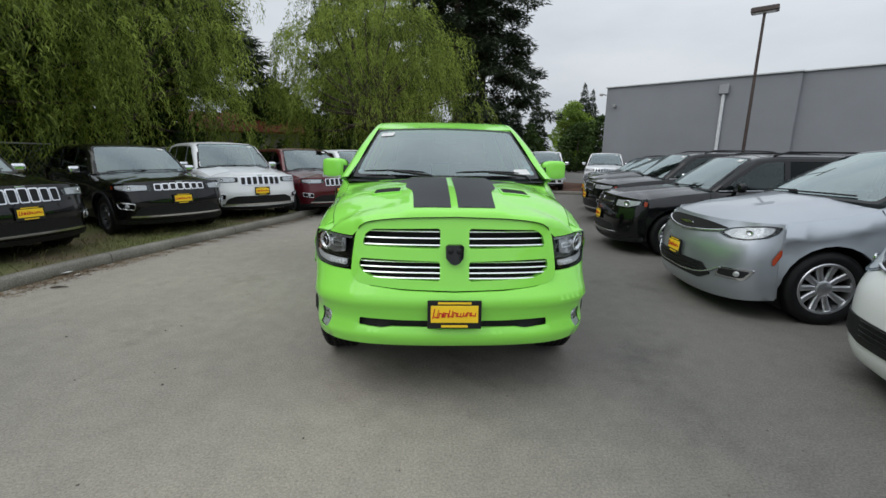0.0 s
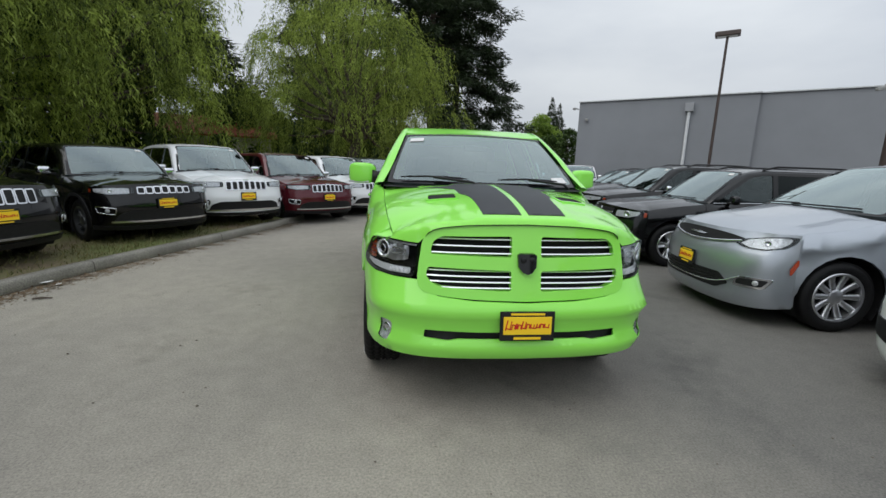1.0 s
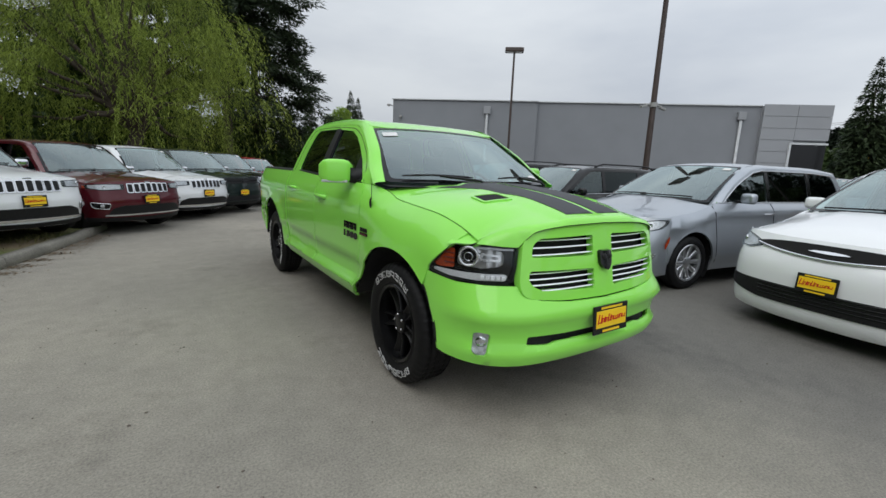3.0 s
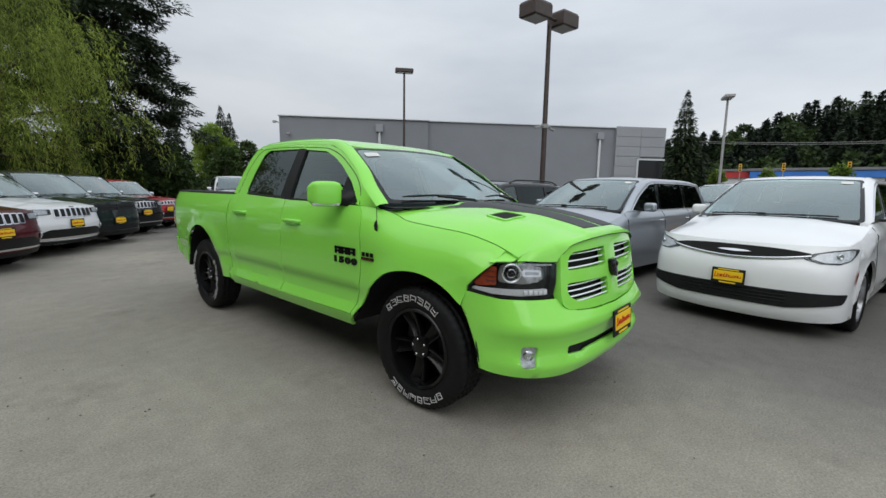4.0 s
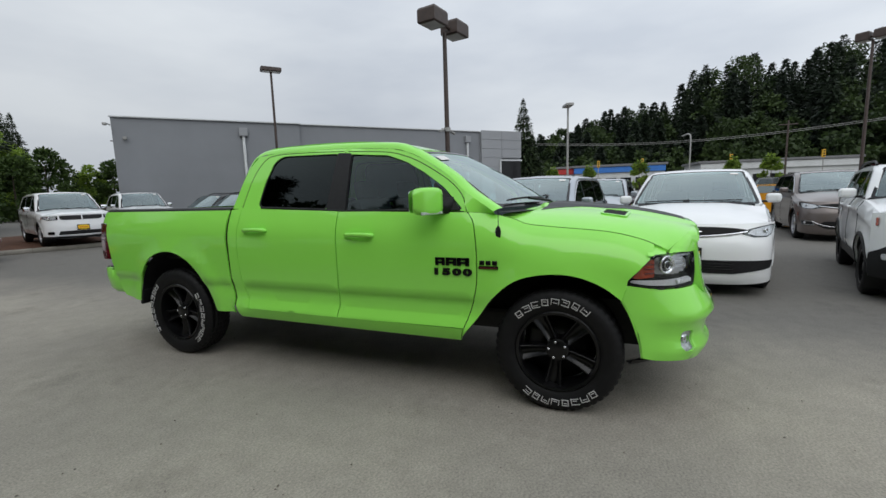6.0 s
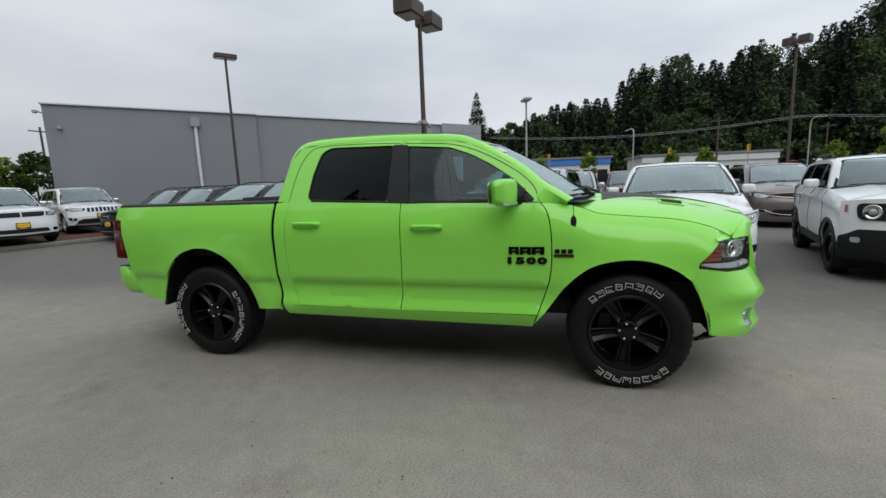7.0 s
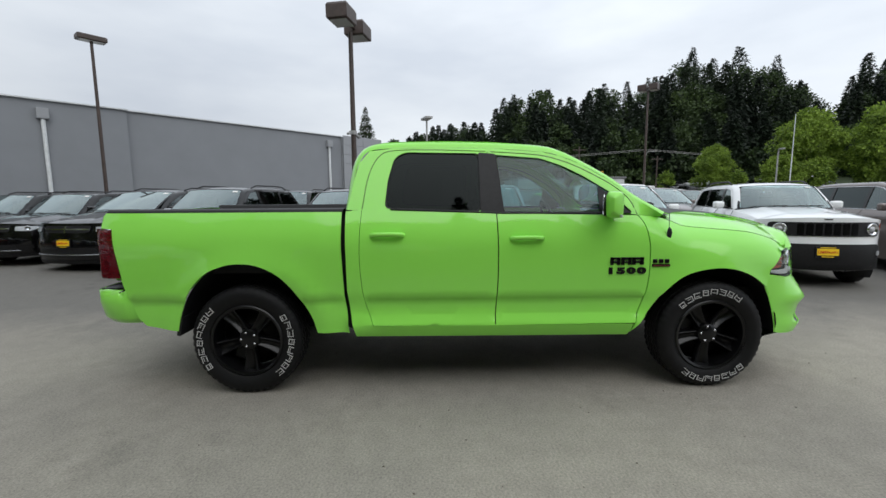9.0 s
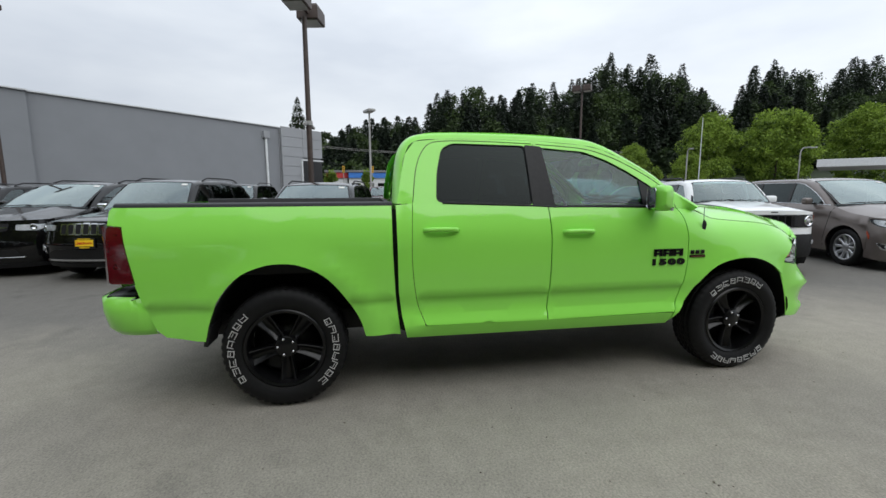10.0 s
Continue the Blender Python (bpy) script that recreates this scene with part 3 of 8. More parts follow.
def build_truck():
    truck = thing("pickup_truck", Matrix.Identity(4), "lime green crew-cab pickup truck with black wheels and hood stripes", "pickup truck")
    inward = lambda k: (-k, 0, 0)

    # hood with stripes and scoops
    front_edge = [(x, shield_at(x, 1.2)[1] + 0.030 + 0.02 * (x / 0.78) ** 4) for x in np.linspace(0, 0.78, 12)]
    side_edge = [(truck_x(y, TRUCK_SEAM(y)) - 0.002, y) for y in np.linspace(-0.655, 0.40, 18)]
    back_edge = [(0.80, 0.385), (0.6, 0.275), (0.3, 0.185), (0, 0.155)]
    half = front_edge + side_edge + back_edge
    loop = half + [(-a, b) for a, b in half[::-1]]
    hood = part("hood", panel(loop, lambda x, y: Vector((x, y, hood_z(x, y))), step=0.055, depth=0.03, back=(0, 0, -1)), GREEN, truck)
    # the nose of the hood, turned down to the grille and the lamps
    rim = curve(((0, 1.203), (0.3, 1.194), (0.49, 1.174), (0.562, 1.152), (0.603, 1.105), (0.632, 1.074), (0.70, 1.076), (0.80, 1.083), (0.90, 1.085)))
    rows = []
    for x in np.linspace(-0.825, 0.825, 61):
        ax = abs(x)
        yh = shield_at(min(ax, 0.78), 1.2)[1] + 0.030 + 0.02 * (min(ax, 0.78) / 0.78) ** 4 if ax <= 0.78 else -0.655 + 0.5 * (ax - 0.80)
        a = Vector((x, yh, hood_z(x, yh)))
        low = shield_at(x, rim(ax), 0.016) if ax < 0.60 else front_x(x, rim(ax), 0.008)
        b = Vector((x, min(low.y, a.y) * 0.8 + a.y * 0.2, a.z - 0.004))
        rows.append([a * (1 - t) ** 2 + b * 2 * t * (1 - t) + low * t * t for t in (0, 0.25, 0.5, 0.75, 1)])
    part("hood_nose", loft(rows), GREEN, hood)
    part("hood_gap", tube([r[-1] + Vector((0, 0.004, -0.003)) for r in rows], 0.003, seg=5), GAP, hood)
    for k in (-1, 1):
        part("hood_gap", tube([(k * (truck_x(y, TRUCK_SEAM(y) - 0.002)), y, TRUCK_SEAM(y) - 0.001) for y in np.linspace(-0.62, 0.40, 30)], 0.0014, seg=5), GAP, hood)
    for k in (-1, 1):
        rows = []
        for y in (-0.655, -0.63, -0.60, -0.57, -0.54):
            seam_p = Vector((k * (truck_x(y, TRUCK_SEAM(y)) - 0.012), y + 0.012, TRUCK_SEAM(y) - 0.004))
            low_p = front_at(k * side_s(y), 1.070, -0.010)
            rows.append([seam_p, seam_p.lerp(low_p, 0.5), low_p])
        part("hood_corner", loft(rows), GREEN, hood)
    for k in (-1, 1):
        out = rounded(((0.252, -0.815), (0.262, -0.6), (0.275, -0.47), (0.30, -0.40), (0.325, -0.3), (0.335, -0.1), (0.40, 0.02), (0.56, 0.16)), 3)
        stripe = [(k * 0.022, -0.825)] + [(k * a, b) for a, b in out] + [(k * 0.3, 0.14), (k * 0.022, 0.118)]
        part("hood_stripe", panel(stripe, lambda x, y: Vector((x, y, hood_z(x, y) + 0.003)), step=0.06, depth=0.002, back=(0, 0, -1), flip=k < 0), DECAL, hood, "matt black hood stripe")
        sc = corners([(k * 0.362, -0.435), (k * 0.548, -0.405), (k * 0.538, -0.265), (k * 0.360, -0.285)], 0.02)
        lip = corners([(k * 0.345, -0.455), (k * 0.566, -0.42), (k * 0.553, -0.245), (k * 0.345, -0.265)], 0.035)
        ring = panel(lip, lambda x, y: Vector((x, y, hood_z(x, y) + 0.009)), holes=[sc], step=0.05, depth=0.016, back=(0, 0, -1))
        scoop = part("hood_scoop", ring, GREEN, hood, "raised hood scoop surround")
        part("scoop_inlet", panel(sc, lambda x, y: Vector((x, y, hood_z(x, y) + 0.004)), step=0.05, depth=0.0), GAP, scoop, "black scoop inlet")

    # fenders, doors, cab sides and bed sides
    for k in (-1, 1):
        skin = lambda y, z, k=k: Vector((k * truck_x(y, z), y, z))
        front_cut = rounded(((0.605, 1.352), (0.555, 1.27), (0.528, 1.08), (0.542, 0.80), (0.655, 0.465)), 5)
        seam_top = [(y, TRUCK_SEAM(y) - 0.004) for y in np.linspace(-0.575, 0.56, 22)]
        lamp_cut = [(-0.558, 1.062), (-0.424, 0.925), (-0.418, 0.893), (-0.390, 0.80)]
        arch = [p for p in ARCH_F if p[1] < 2 and not (p[0] < -0.35 and p[1] < 0.81)]
        fender = part("fender", panel([(a - 0.004, b) for a, b in front_cut] + arch[1:] + lamp_cut[::-1] + seam_top, skin, step=0.06, depth=0.014, back=inward(k), flip=k > 0), GREEN, truck)
        rear_cut_f = rounded(((1.668, 1.372), (1.662, 1.1), (1.664, 0.85), (1.682, 0.54)), 4)
        door_f = [(0.612, 1.352)] + [(a + 0.004, b) for a, b in front_cut if b > 0.55] + [(0.628, 0.545)] + [(a - 0.004, b) for a, b in rear_cut_f[::-1]]
        rear_cut_r = rounded(((2.672, 1.405), (2.683, 1.19), (2.684, 0.97), (2.655, 0.72), (2.60, 0.56)), 4)
        door_r = [(1.674, 1.372)] + [(a + 0.004, b) for a, b in rear_cut_f] + [(2.59, 0.545)] + rear_cut_r[::-1]
        for loop, y, y0, y1 in ((door_f, 1.45, 0.575, 1.64), (door_r, 2.48, 1.69, 2.63)):
            d = part("door", panel(loop, skin, step=0.06, depth=0.014, back=inward(k), flip=k > 0, lines=[[(max(y0, 0.60), 0.565), (y1 - 0.05, 0.565)], [(max(y0, 0.60), 0.612), (y1 - 0.03, 0.612)], [(y0, 0.739), (y1, 0.739)], [(y0, 0.750), (y1, 0.750)]]), GREEN, truck)
            hz = 1.195 if y < 2 else 1.226
            hx = k * (truck_x(y, hz) + 0.028)
            grip = rounded(((hx - k * 0.03, y - 0.115, hz - 0.006), (hx, y - 0.09, hz), (hx + k * 0.006, y, hz + 0.003), (hx, y + 0.09, hz), (hx - k * 0.03, y + 0.115, hz - 0.006)), 4)
            bm = tube(grip, [0.017] * len(grip), seg=10)
            box((0.02, 0.06, 0.036), (hx - k * 0.012, y - 0.085, hz - 0.002), bevel=0.008, bm=bm)
            part("door_handle", bm, GREEN, d)
        # the rail under the doors, and the strip of body behind the rear door
        rocker = [(0.636, 0.538), (0.664, 0.440), (2.73, 0.452), (2.765, 0.62), (2.785, 0.80), (2.792, 1.395)] + [(a + 0.004, b) for a, b in rear_cut_r] + [(2.60, 0.541)]
        # near-black sheet added behind the door and bed gaps so they look shaded
        part("gap_backing", panel([(0.45, 1.02), (0.75, 0.48), (2.72, 0.48), (2.86, 0.55), (2.86, 1.37), (0.50, 1.30)], lambda y, z, k=k: Vector((k * (truck_x(y, max(z, 0.76)) - 0.055), y, z)), step=0.15, depth=0.0), GAP, truck, "dark shell behind the door gaps")
        part("rocker_panel", panel(rocker, skin, step=0.07, depth=0.03, back=inward(k), flip=k > 0), GREEN, truck)
        bedloop = [(2.822, 1.392), (2.822, 1.10), (2.808, 0.77), (2.778, 0.488)] + ARCH_R + [(4.30, 0.548), (4.352, 0.60), (4.40, 0.72), (4.438, 0.845), (4.452, 0.902), (4.448, 0.915), (4.51, 1.275), (4.60, 1.285), (4.60, 1.37), (4.585, 1.392)]
        part("bed_side", panel(bedloop, skin, step=0.06, depth=0.014, back=inward(k), flip=k > 0, lines=[[(a, z), (b, z)] for a, b in ((2.825, 3.10), (4.02, 4.385)) for z in (0.739, 0.750)]), GREEN, truck)
        # rail cap
        cap = [[(k * (truck_x(y, 1.395) - 0.006), y, 1.392), (k * (truck_x(y, 1.395) - 0.012), y, 1.408), (k * 0.84, y, 1.420), (k * 0.81, y, 1.412), (k * 0.80, y, 1.30)] for y in np.linspace(2.815, 4.585, 12)]
        part("bed_rail_cap", loft(cap), TRIM, truck, "black plastic bed rail cap")
        # tail lamp wrapping the corner
        tl = panel(corners([(4.452, 0.915), (4.512, 1.27), (4.60, 1.28), (4.605, 0.915)], 0.02), lambda y, z: Vector((k * (truck_x(y, z) + 0.004), y, z)), step=0.04, depth=0.02, back=inward(k))
        rows = [[(k * (truck_x(4.604, z) + 0.003), 4.604, z), (k * 0.93, 4.632, z), (k * 0.82, 4.638, z)] for z in (0.915, 1.1, 1.28)]
        loft(rows, tl)
        part("tail_lamp", tl, RED_LENS, truck, "dark red tail lamp")

        # cab side: pillars and window frames round two panes
        gskin = lambda y, z, k=k, o=0.0: Vector((k * (truck_glass_x(z) + o), y, z))
        outline = [(0.60, 1.36), (0.63, 1.49), (0.78, 1.615), (1.0, 1.745), (1.15, 1.81), (1.3, 1.845), (1.7, 1.872), (2.1, 1.88), (2.45, 1.876), (2.635, 1.855), (2.708, 1.76), (2.742, 1.62), (2.782, 1.405), (1.67, 1.376)]
        w_front = corners([(0.64, 1.372), (0.80, 1.53), (0.98, 1.648), (1.14, 1.732), (1.31, 1.792), (1.665, 1.822), (1.622, 1.374)], 0.025)
        w_rear = corners([(1.775, 1.385), (1.773, 1.834), (2.36, 1.845), (2.44, 1.80), (2.487, 1.62), (2.505, 1.412)], 0.045)
        side = part("cab_side", panel(outline, gskin, holes=[w_front, w_rear], step=0.06, depth=0.04, back=inward(k), flip=k > 0), GREEN, truck)
        for w, mat, tag in ((w_front, GLASS, "clear front side window"), (w_rear, DARK_GLASS, "dark privacy glass side window")):
            c = np.mean(w, 0)
            inner = [tuple(c + (np.array(p) - c) * 0.965) for p in w]
            seal = part("window_seal", panel(w, lambda y, z, k=k: gskin(y, z, k, -0.008), holes=[inner], step=0.08, depth=0.02, back=inward(k)), TRIM, side, "black rubber window seal")
            p = part("side_window", panel(inner, lambda y, z, k=k: gskin(y, z, k, -0.014), step=0.10, depth=0.004, back=inward(k)), mat, side, tag)
            p.visible_shadow = False
        part("door_pillar", panel(corners([(1.608, 1.371), (1.654, 1.829), (1.786, 1.840), (1.786, 1.381)], 0.012), lambda y, z, k=k: gskin(y, z, k, 0.005), step=0.08, depth=0.012, back=inward(k)), TRIM, side, "black pillar between the windows")
        belt = [(k * (truck_glass_x(z) + 0.002), y, z) for y, z in ((0.66, 1.370), (1.1, 1.370), (1.62, 1.372), (1.78, 1.381), (2.1, 1.394), (2.46, 1.408))]
        part("belt_moulding", tube(belt, 0.008, seg=6), TRIM, side)
        # door cuts in the frames
        for line in (rounded(((0.612, 1.36), (0.66, 1.475), (0.78, 1.585), (1.0, 1.712), (1.15, 1.775), (1.3, 1.815), (1.5, 1.834), (1.69, 1.846)), 4), [(1.715, 1.38), (1.716, 1.6), (1.716, 1.846)], rounded(((1.73, 1.85), (2.1, 1.862), (2.42, 1.86), (2.55, 1.82), (2.63, 1.67), (2.672, 1.41)), 4)):
            part("door_seam", tube([gskin(y, z, k, -0.0005) for y, z in line], 0.003, seg=5), GAP, side)
        # roof rail rounding into the roof and the windscreen pillar
        rows = []
        for y, z, ny, lift, inn in ((0.42, 1.355, -0.045, 0.02, 0.075), (0.63, 1.49, -0.05, 0.014, 0.085), (0.78, 1.615, -0.05, 0.012, 0.08), (1.0, 1.745, -0.045, 0.022, 0.075), (1.15, 1.81, -0.03, 0.042, 0.08), (1.3, 1.845, -0.01, 0.055, 0.085), (1.7, 1.872, 0, 0.055, 0.09), (2.1, 1.88, 0, 0.055, 0.09), (2.45, 1.876, 0.005, 0.054, 0.09), (2.635, 1.855, 0.02, 0.045, 0.09), (2.708, 1.76, 0.045, 0.035, 0.10), (2.742, 1.62, 0.05, 0.0, 0.11), (2.782, 1.405, 0.03, 0, 0.11)):
            a = Vector((truck_glass_x(z), y, z))
            c = Vector((a.x - inn, y + ny, z + lift))
            b = Vector((a.x - inn * 0.25, y + ny * 0.65, z + lift * 0.9 + 0.004))
            rows.append([[k * p.x, p.y, p.z] for p in (a * (1 - t) ** 2 + b * 2 * t * (1 - t) + c * t * t for t in (0, 0.2, 0.4, 0.6, 0.8, 1))])
        rows = [[tuple(q) for q in r] for r in zip(*[rounded(col, 4) for col in zip(*rows)])]
        part("roof_rail", loft(rows), GREEN, truck)

        # the foot of the pillar, down to the fender top, and the black sail behind the mirror
        foot = []
        for t in np.linspace(0, 1, 7):
            yy, zz = 0.42 + 0.21 * t, 1.355 + 0.135 * t
            zs = min(TRUCK_SEAM(min(yy, 0.62)) - 0.003, zz)
            low_p = Vector((k * truck_x(yy, zs), yy, zs))
            top_p = Vector((k * truck_glass_x(zz), yy, zz))
            foot.append([low_p, low_p.lerp(top_p, 0.5) + Vector((k * 0.004, 0, 0)), top_p])
        part("pillar_foot", loft(foot), GREEN, truck)
        part("mirror_sail", panel(corners([(0.668, 1.378), (0.80, 1.512), (0.885, 1.572), (0.885, 1.378)], 0.015), lambda y, z, k=k: gskin(y, z, k, -0.004), step=0.08, depth=0.01, back=inward(k)), TRIM, side, "black sail behind the mirror")

        # mirrors
        mm = pose(k * 1.075, 0.85, 1.435, 0, 0, 20 * k)
        body = []
        for t in np.linspace(-1, 1, 9):
            q = (1 - abs(t) ** 4.5) ** 0.4 if abs(t) < 1 else 0.05
            body.append([mm @ Vector((k * 0.132 * t, 0.06 * q * math.copysign(abs(math.sin(w)) ** 0.5, math.sin(w)) - 0.01 * (1 - t * t), 0.095 * max(q, 0.5) * math.copysign(abs(math.cos(w)) ** 0.4, math.cos(w)))) for w in np.linspace(0, 2 * math.pi, 20, endpoint=False)])
        mirror = part("door_mirror", loft(body, closed=True, caps=True), GREEN, truck)
        arm = bmesh.new()
        loft([[Vector((k * x, y + dy, z + dz)) for dy, dz in ((-0.055, -0.06), (0.055, -0.06), (0.045, 0.055), (-0.045, 0.055))] for x, y, z in ((0.985, 0.83, 1.415), (0.94, 0.78, 1.40), (0.895, 0.76, 1.405))], arm, closed=True, caps=True)
        part("mirror_arm", arm, TRIM, mirror, "black mirror arm")
        part("mirror_lamp", box((0.20, 0.02, 0.02), mm @ Vector((k * 0.01, -0.052, -0.078)), (0, 0, 20 * k), 0.006), REFLECTOR, mirror, "clear turn lamp strip")
        part("mirror_glass", panel(corners([(-0.11, -0.075), (0.11, -0.075), (0.11, 0.075), (-0.11, 0.075)], 0.03), lambda a, b: mm @ Vector((a, 0.063, b)), step=0.1, depth=0.004, back=(0, 1, 0)), CHROME, mirror)

        # headlamp
        lens = [(0.634, 1.068), (0.78, 1.078), (side_s(-0.58), 1.076), (side_s(-0.561), 1.062), (side_s(-0.430), 0.926), (side_s(-0.428), 0.90), (1.02, 0.868), (0.80, 0.862), (0.668, 0.866), (0.645, 0.95)]
        lens = corners([(k * a, b) for a, b in lens], 0.02, 3)
        c = np.mean(lens, 0)
        bowl = [tuple(c + (np.array(p) - c) * 0.99) for p in lens]
        lamp = part("headlamp", panel(bowl, lambda s, z: front_at(s, z, -0.055), step=0.05, depth=0.0, flip=k > 0), GLOSS_BLACK, truck, "black headlamp housing")
        wall = bmesh.new()
        loft([[front_at(s, z, o) for s, z in bowl] for o in (-0.002, -0.055)], wall, closed=True)
        part("lamp_rim", wall, TRIM, lamp)
        part("bowl_reflector", panel(corners([(k * 0.715, 0.962), (k * 0.715, 1.040), (k * 0.86, 1.056), (k * 0.99, 1.054), (k * 1.005, 0.952), (k * 0.85, 0.940)], 0.03), lambda q, z: front_at(q, z, -0.046 + 0.02 * abs(math.sin(q * 60)) * (abs(q) < 0.86)), step=0.02, depth=0.006, back=(0, 1, 0)), ALLOY, lamp, "bright fluted reflector")
        pc = front_at(k * 0.925, 1.008, -0.034)
        x, y, nx, ny = FRONT(k * 0.87)
        tm = Matrix.Translation(pc) @ Vector((nx, ny, 0)).to_track_quat("-X", "Z").to_matrix().to_4x4()
        part("projector_ring", lathe([(0.046, 0.02), (0.060, -0.018), (0.055, -0.026), (0.046, -0.020), (0.038, 0.0)], 28, tm), GRILLE_BRIGHT, lamp, "chrome projector ring")
        part("projector", lathe([(0.040, 0.004), (0.034, -0.012), (0.020, -0.022), (0.0, -0.026)], 20, tm), GLOSS_BLACK, lamp, "dark round glass projector")
        own = lathe([(0.026, -0.021), (0.024, -0.026), (0.022, -0.021)], 20, tm)
        part("projector_band", own, CHROME, lamp)
        part("inner_bezel", panel(corners([(k * 0.735, 0.985), (k * 0.735, 1.022), (k * 0.855, 1.030), (k * 0.855, 0.985)], 0.012), lambda q, z: front_at(q, z, -0.026), holes=[corners([(k * 0.748, 0.996), (k * 0.748, 1.012), (k * 0.838, 1.016), (k * 0.838, 0.996)], 0.006)], step=0.03, depth=0.02, back=(0, 1, 0)), GRILLE_BRIGHT, lamp, "chrome inner bezel")
        part("brow_strip", panel([(k * 0.66, 1.050), (k * 0.66, 1.060), (k * 0.88, 1.066), (k * 0.98, 1.062), (k * 0.88, 1.054)], lambda q, z: front_at(q, z, -0.020), step=0.04, depth=0.01, back=(0, 1, 0)), REFLECTOR, lamp)
        part("turn_reflector", panel(corners([(k * side_s(-0.585), 1.045), (k * side_s(-0.562), 1.045), (k * side_s(-0.462), 0.944), (k * side_s(-0.48), 0.928), (k * side_s(-0.585), 0.936)], 0.01), lambda q, z: front_at(q, z, -0.024), step=0.025, depth=0.015, back=(0, 1, 0)), AMBER, lamp, "amber turn signal")
        for z in (0.962, 0.990, 1.018):
            part("reflector_rib", tube([front_at(k * side_s(yy), z, -0.020) for yy in (-0.585, -0.56, -0.525)], 0.004, seg=5), DULL_RED, lamp)
        part("lower_reflector", panel(corners([(k * 0.70, 0.878), (k * 0.69, 0.914), (k * 0.80, 0.912), (k * 0.93, 0.914), (k * side_s(-0.47), 0.920), (k * side_s(-0.46), 0.904), (k * 1.04, 0.884), (k * 0.86, 0.874)], 0.012), lambda q, z: front_at(q, z, -0.022), step=0.04, depth=0.02, back=(0, 1, 0)), LED_STRIP, lamp, "pale reflector strip")
        for i in range(5):
            part("lamp_cube", box((0.022, 0.02, 0.024), front_at(k * (0.715 + 0.030 * i), 0.897, -0.014), (0, 0, k * (32 + 5 * i)), 0.004), LED_BRIGHT, lamp, "clear square light element")
        g = part("lamp_lens", panel(lens, lambda s, z: front_at(s, z, 0.002), step=0.05, depth=0.004, back=(0, 1, 0), flip=k > 0), CLEAR, lamp, "clear headlamp lens")
        g.visible_shadow = False

    # roof
    ztab = curve(((1.04, 1.825), (1.15, 1.866), (1.3, 1.90), (1.7, 1.934), (2.1, 1.942), (2.47, 1.936), (2.65, 1.905), (2.71, 1.86)))
    xtab = curve(((1.0, 0.70), (1.3, 0.66), (1.7, 0.645), (2.5, 0.64), (2.7, 0.66)))
    rloop = [(x, 0.985 + 0.09 * (abs(x) / 0.68) ** 2) for x in np.linspace(-0.68, 0.68, 13)] + [(xtab(y), y) for y in np.linspace(1.12, 2.6, 14)] + [(x, 2.695 - 0.04 * (abs(x) / 0.62) ** 4) for x in np.linspace(0.6, -0.6, 9)] + [(-xtab(y), y) for y in np.linspace(2.6, 1.12, 14)]
    roof_z = lambda x, y: ztab(y) + 0.012 * (1 - (x / 0.68) ** 2) - 0.006
    part("roof", panel(rloop, lambda x, y: Vector((x, y, roof_z(x, y))), step=0.09, depth=0.03, back=(0, 0, -1)), GREEN, truck)

    # windscreen, wipers and cowl
    def screen(u, v, o=0.0):
        w = 0.845 - 0.175 * v
        y = (0.17 + 0.255 * u * u) * (1 - v) + (0.975 + 0.085 * u * u) * v
        z = 1.372 * (1 - v) + (1.828 - 0.018 * u * u) * v + 0.018 * math.sin(math.pi * v)
        n = Vector((0.25 * u, -0.55, 0.82)).normalized()
        return Vector((u * w, y, z)) + n * o
    sq = corners([(-1, 0), (1, 0), (1, 1), (-1, 1)], 0.05)
    inner = corners([(-0.955, 0.05), (0.955, 0.05), (0.955, 0.965), (-0.955, 0.965)], 0.06)
    ws = part("windscreen", panel(sq, screen, step=0.11, depth=0.004, back=(0, 0.5, -0.8)), SCREEN_GLASS, truck, "clear windscreen with a stock sticker")
    ws.visible_shadow = False
    part("screen_border", panel(sq, lambda u, v: screen(u, v, 0.003), holes=[inner], step=0.11, depth=0.002, back=(0, 0.5, -0.8)), GLOSS_BLACK, ws)
    part("sticker", panel(corners([(-0.90, 0.80), (-0.72, 0.815), (-0.72, 0.90), (-0.90, 0.885)], 0.01), lambda u, v: screen(u, v, 0.006), step=0.1, depth=0.001, back=(0, 0.5, -0.8)), MARK_WHITE, ws, "white stock sticker")
    part("sticker", panel(corners([(0.70, 0.06), (0.90, 0.07), (0.88, 0.16), (0.72, 0.15)], 0.01), lambda u, v: screen(u, v, 0.005), step=0.1, depth=0.001, back=(0, 0.5, -0.8)), MARK_WHITE, ws, "white paper sticker")
    for a, b in ((-0.86, -0.22), (0.08, 0.74)):
        pts = [screen(u, 0.055 + 0.02 * math.sin((u - a) / (b - a) * math.pi), 0.03) for u in np.linspace(a, b, 8)]
        bm = tube(pts, [0.005] + [0.008] * 6 + [0.004], seg=6)
        tube([screen(a + 0.5 * (b - a), 0.06, 0.035), screen(b + 0.05, 0.0, 0.035), screen(b + 0.1, -0.05, 0.02)], 0.011, bm, 6)
        part("wiper", bm, TRIM, truck, "black wiper arm and blade")
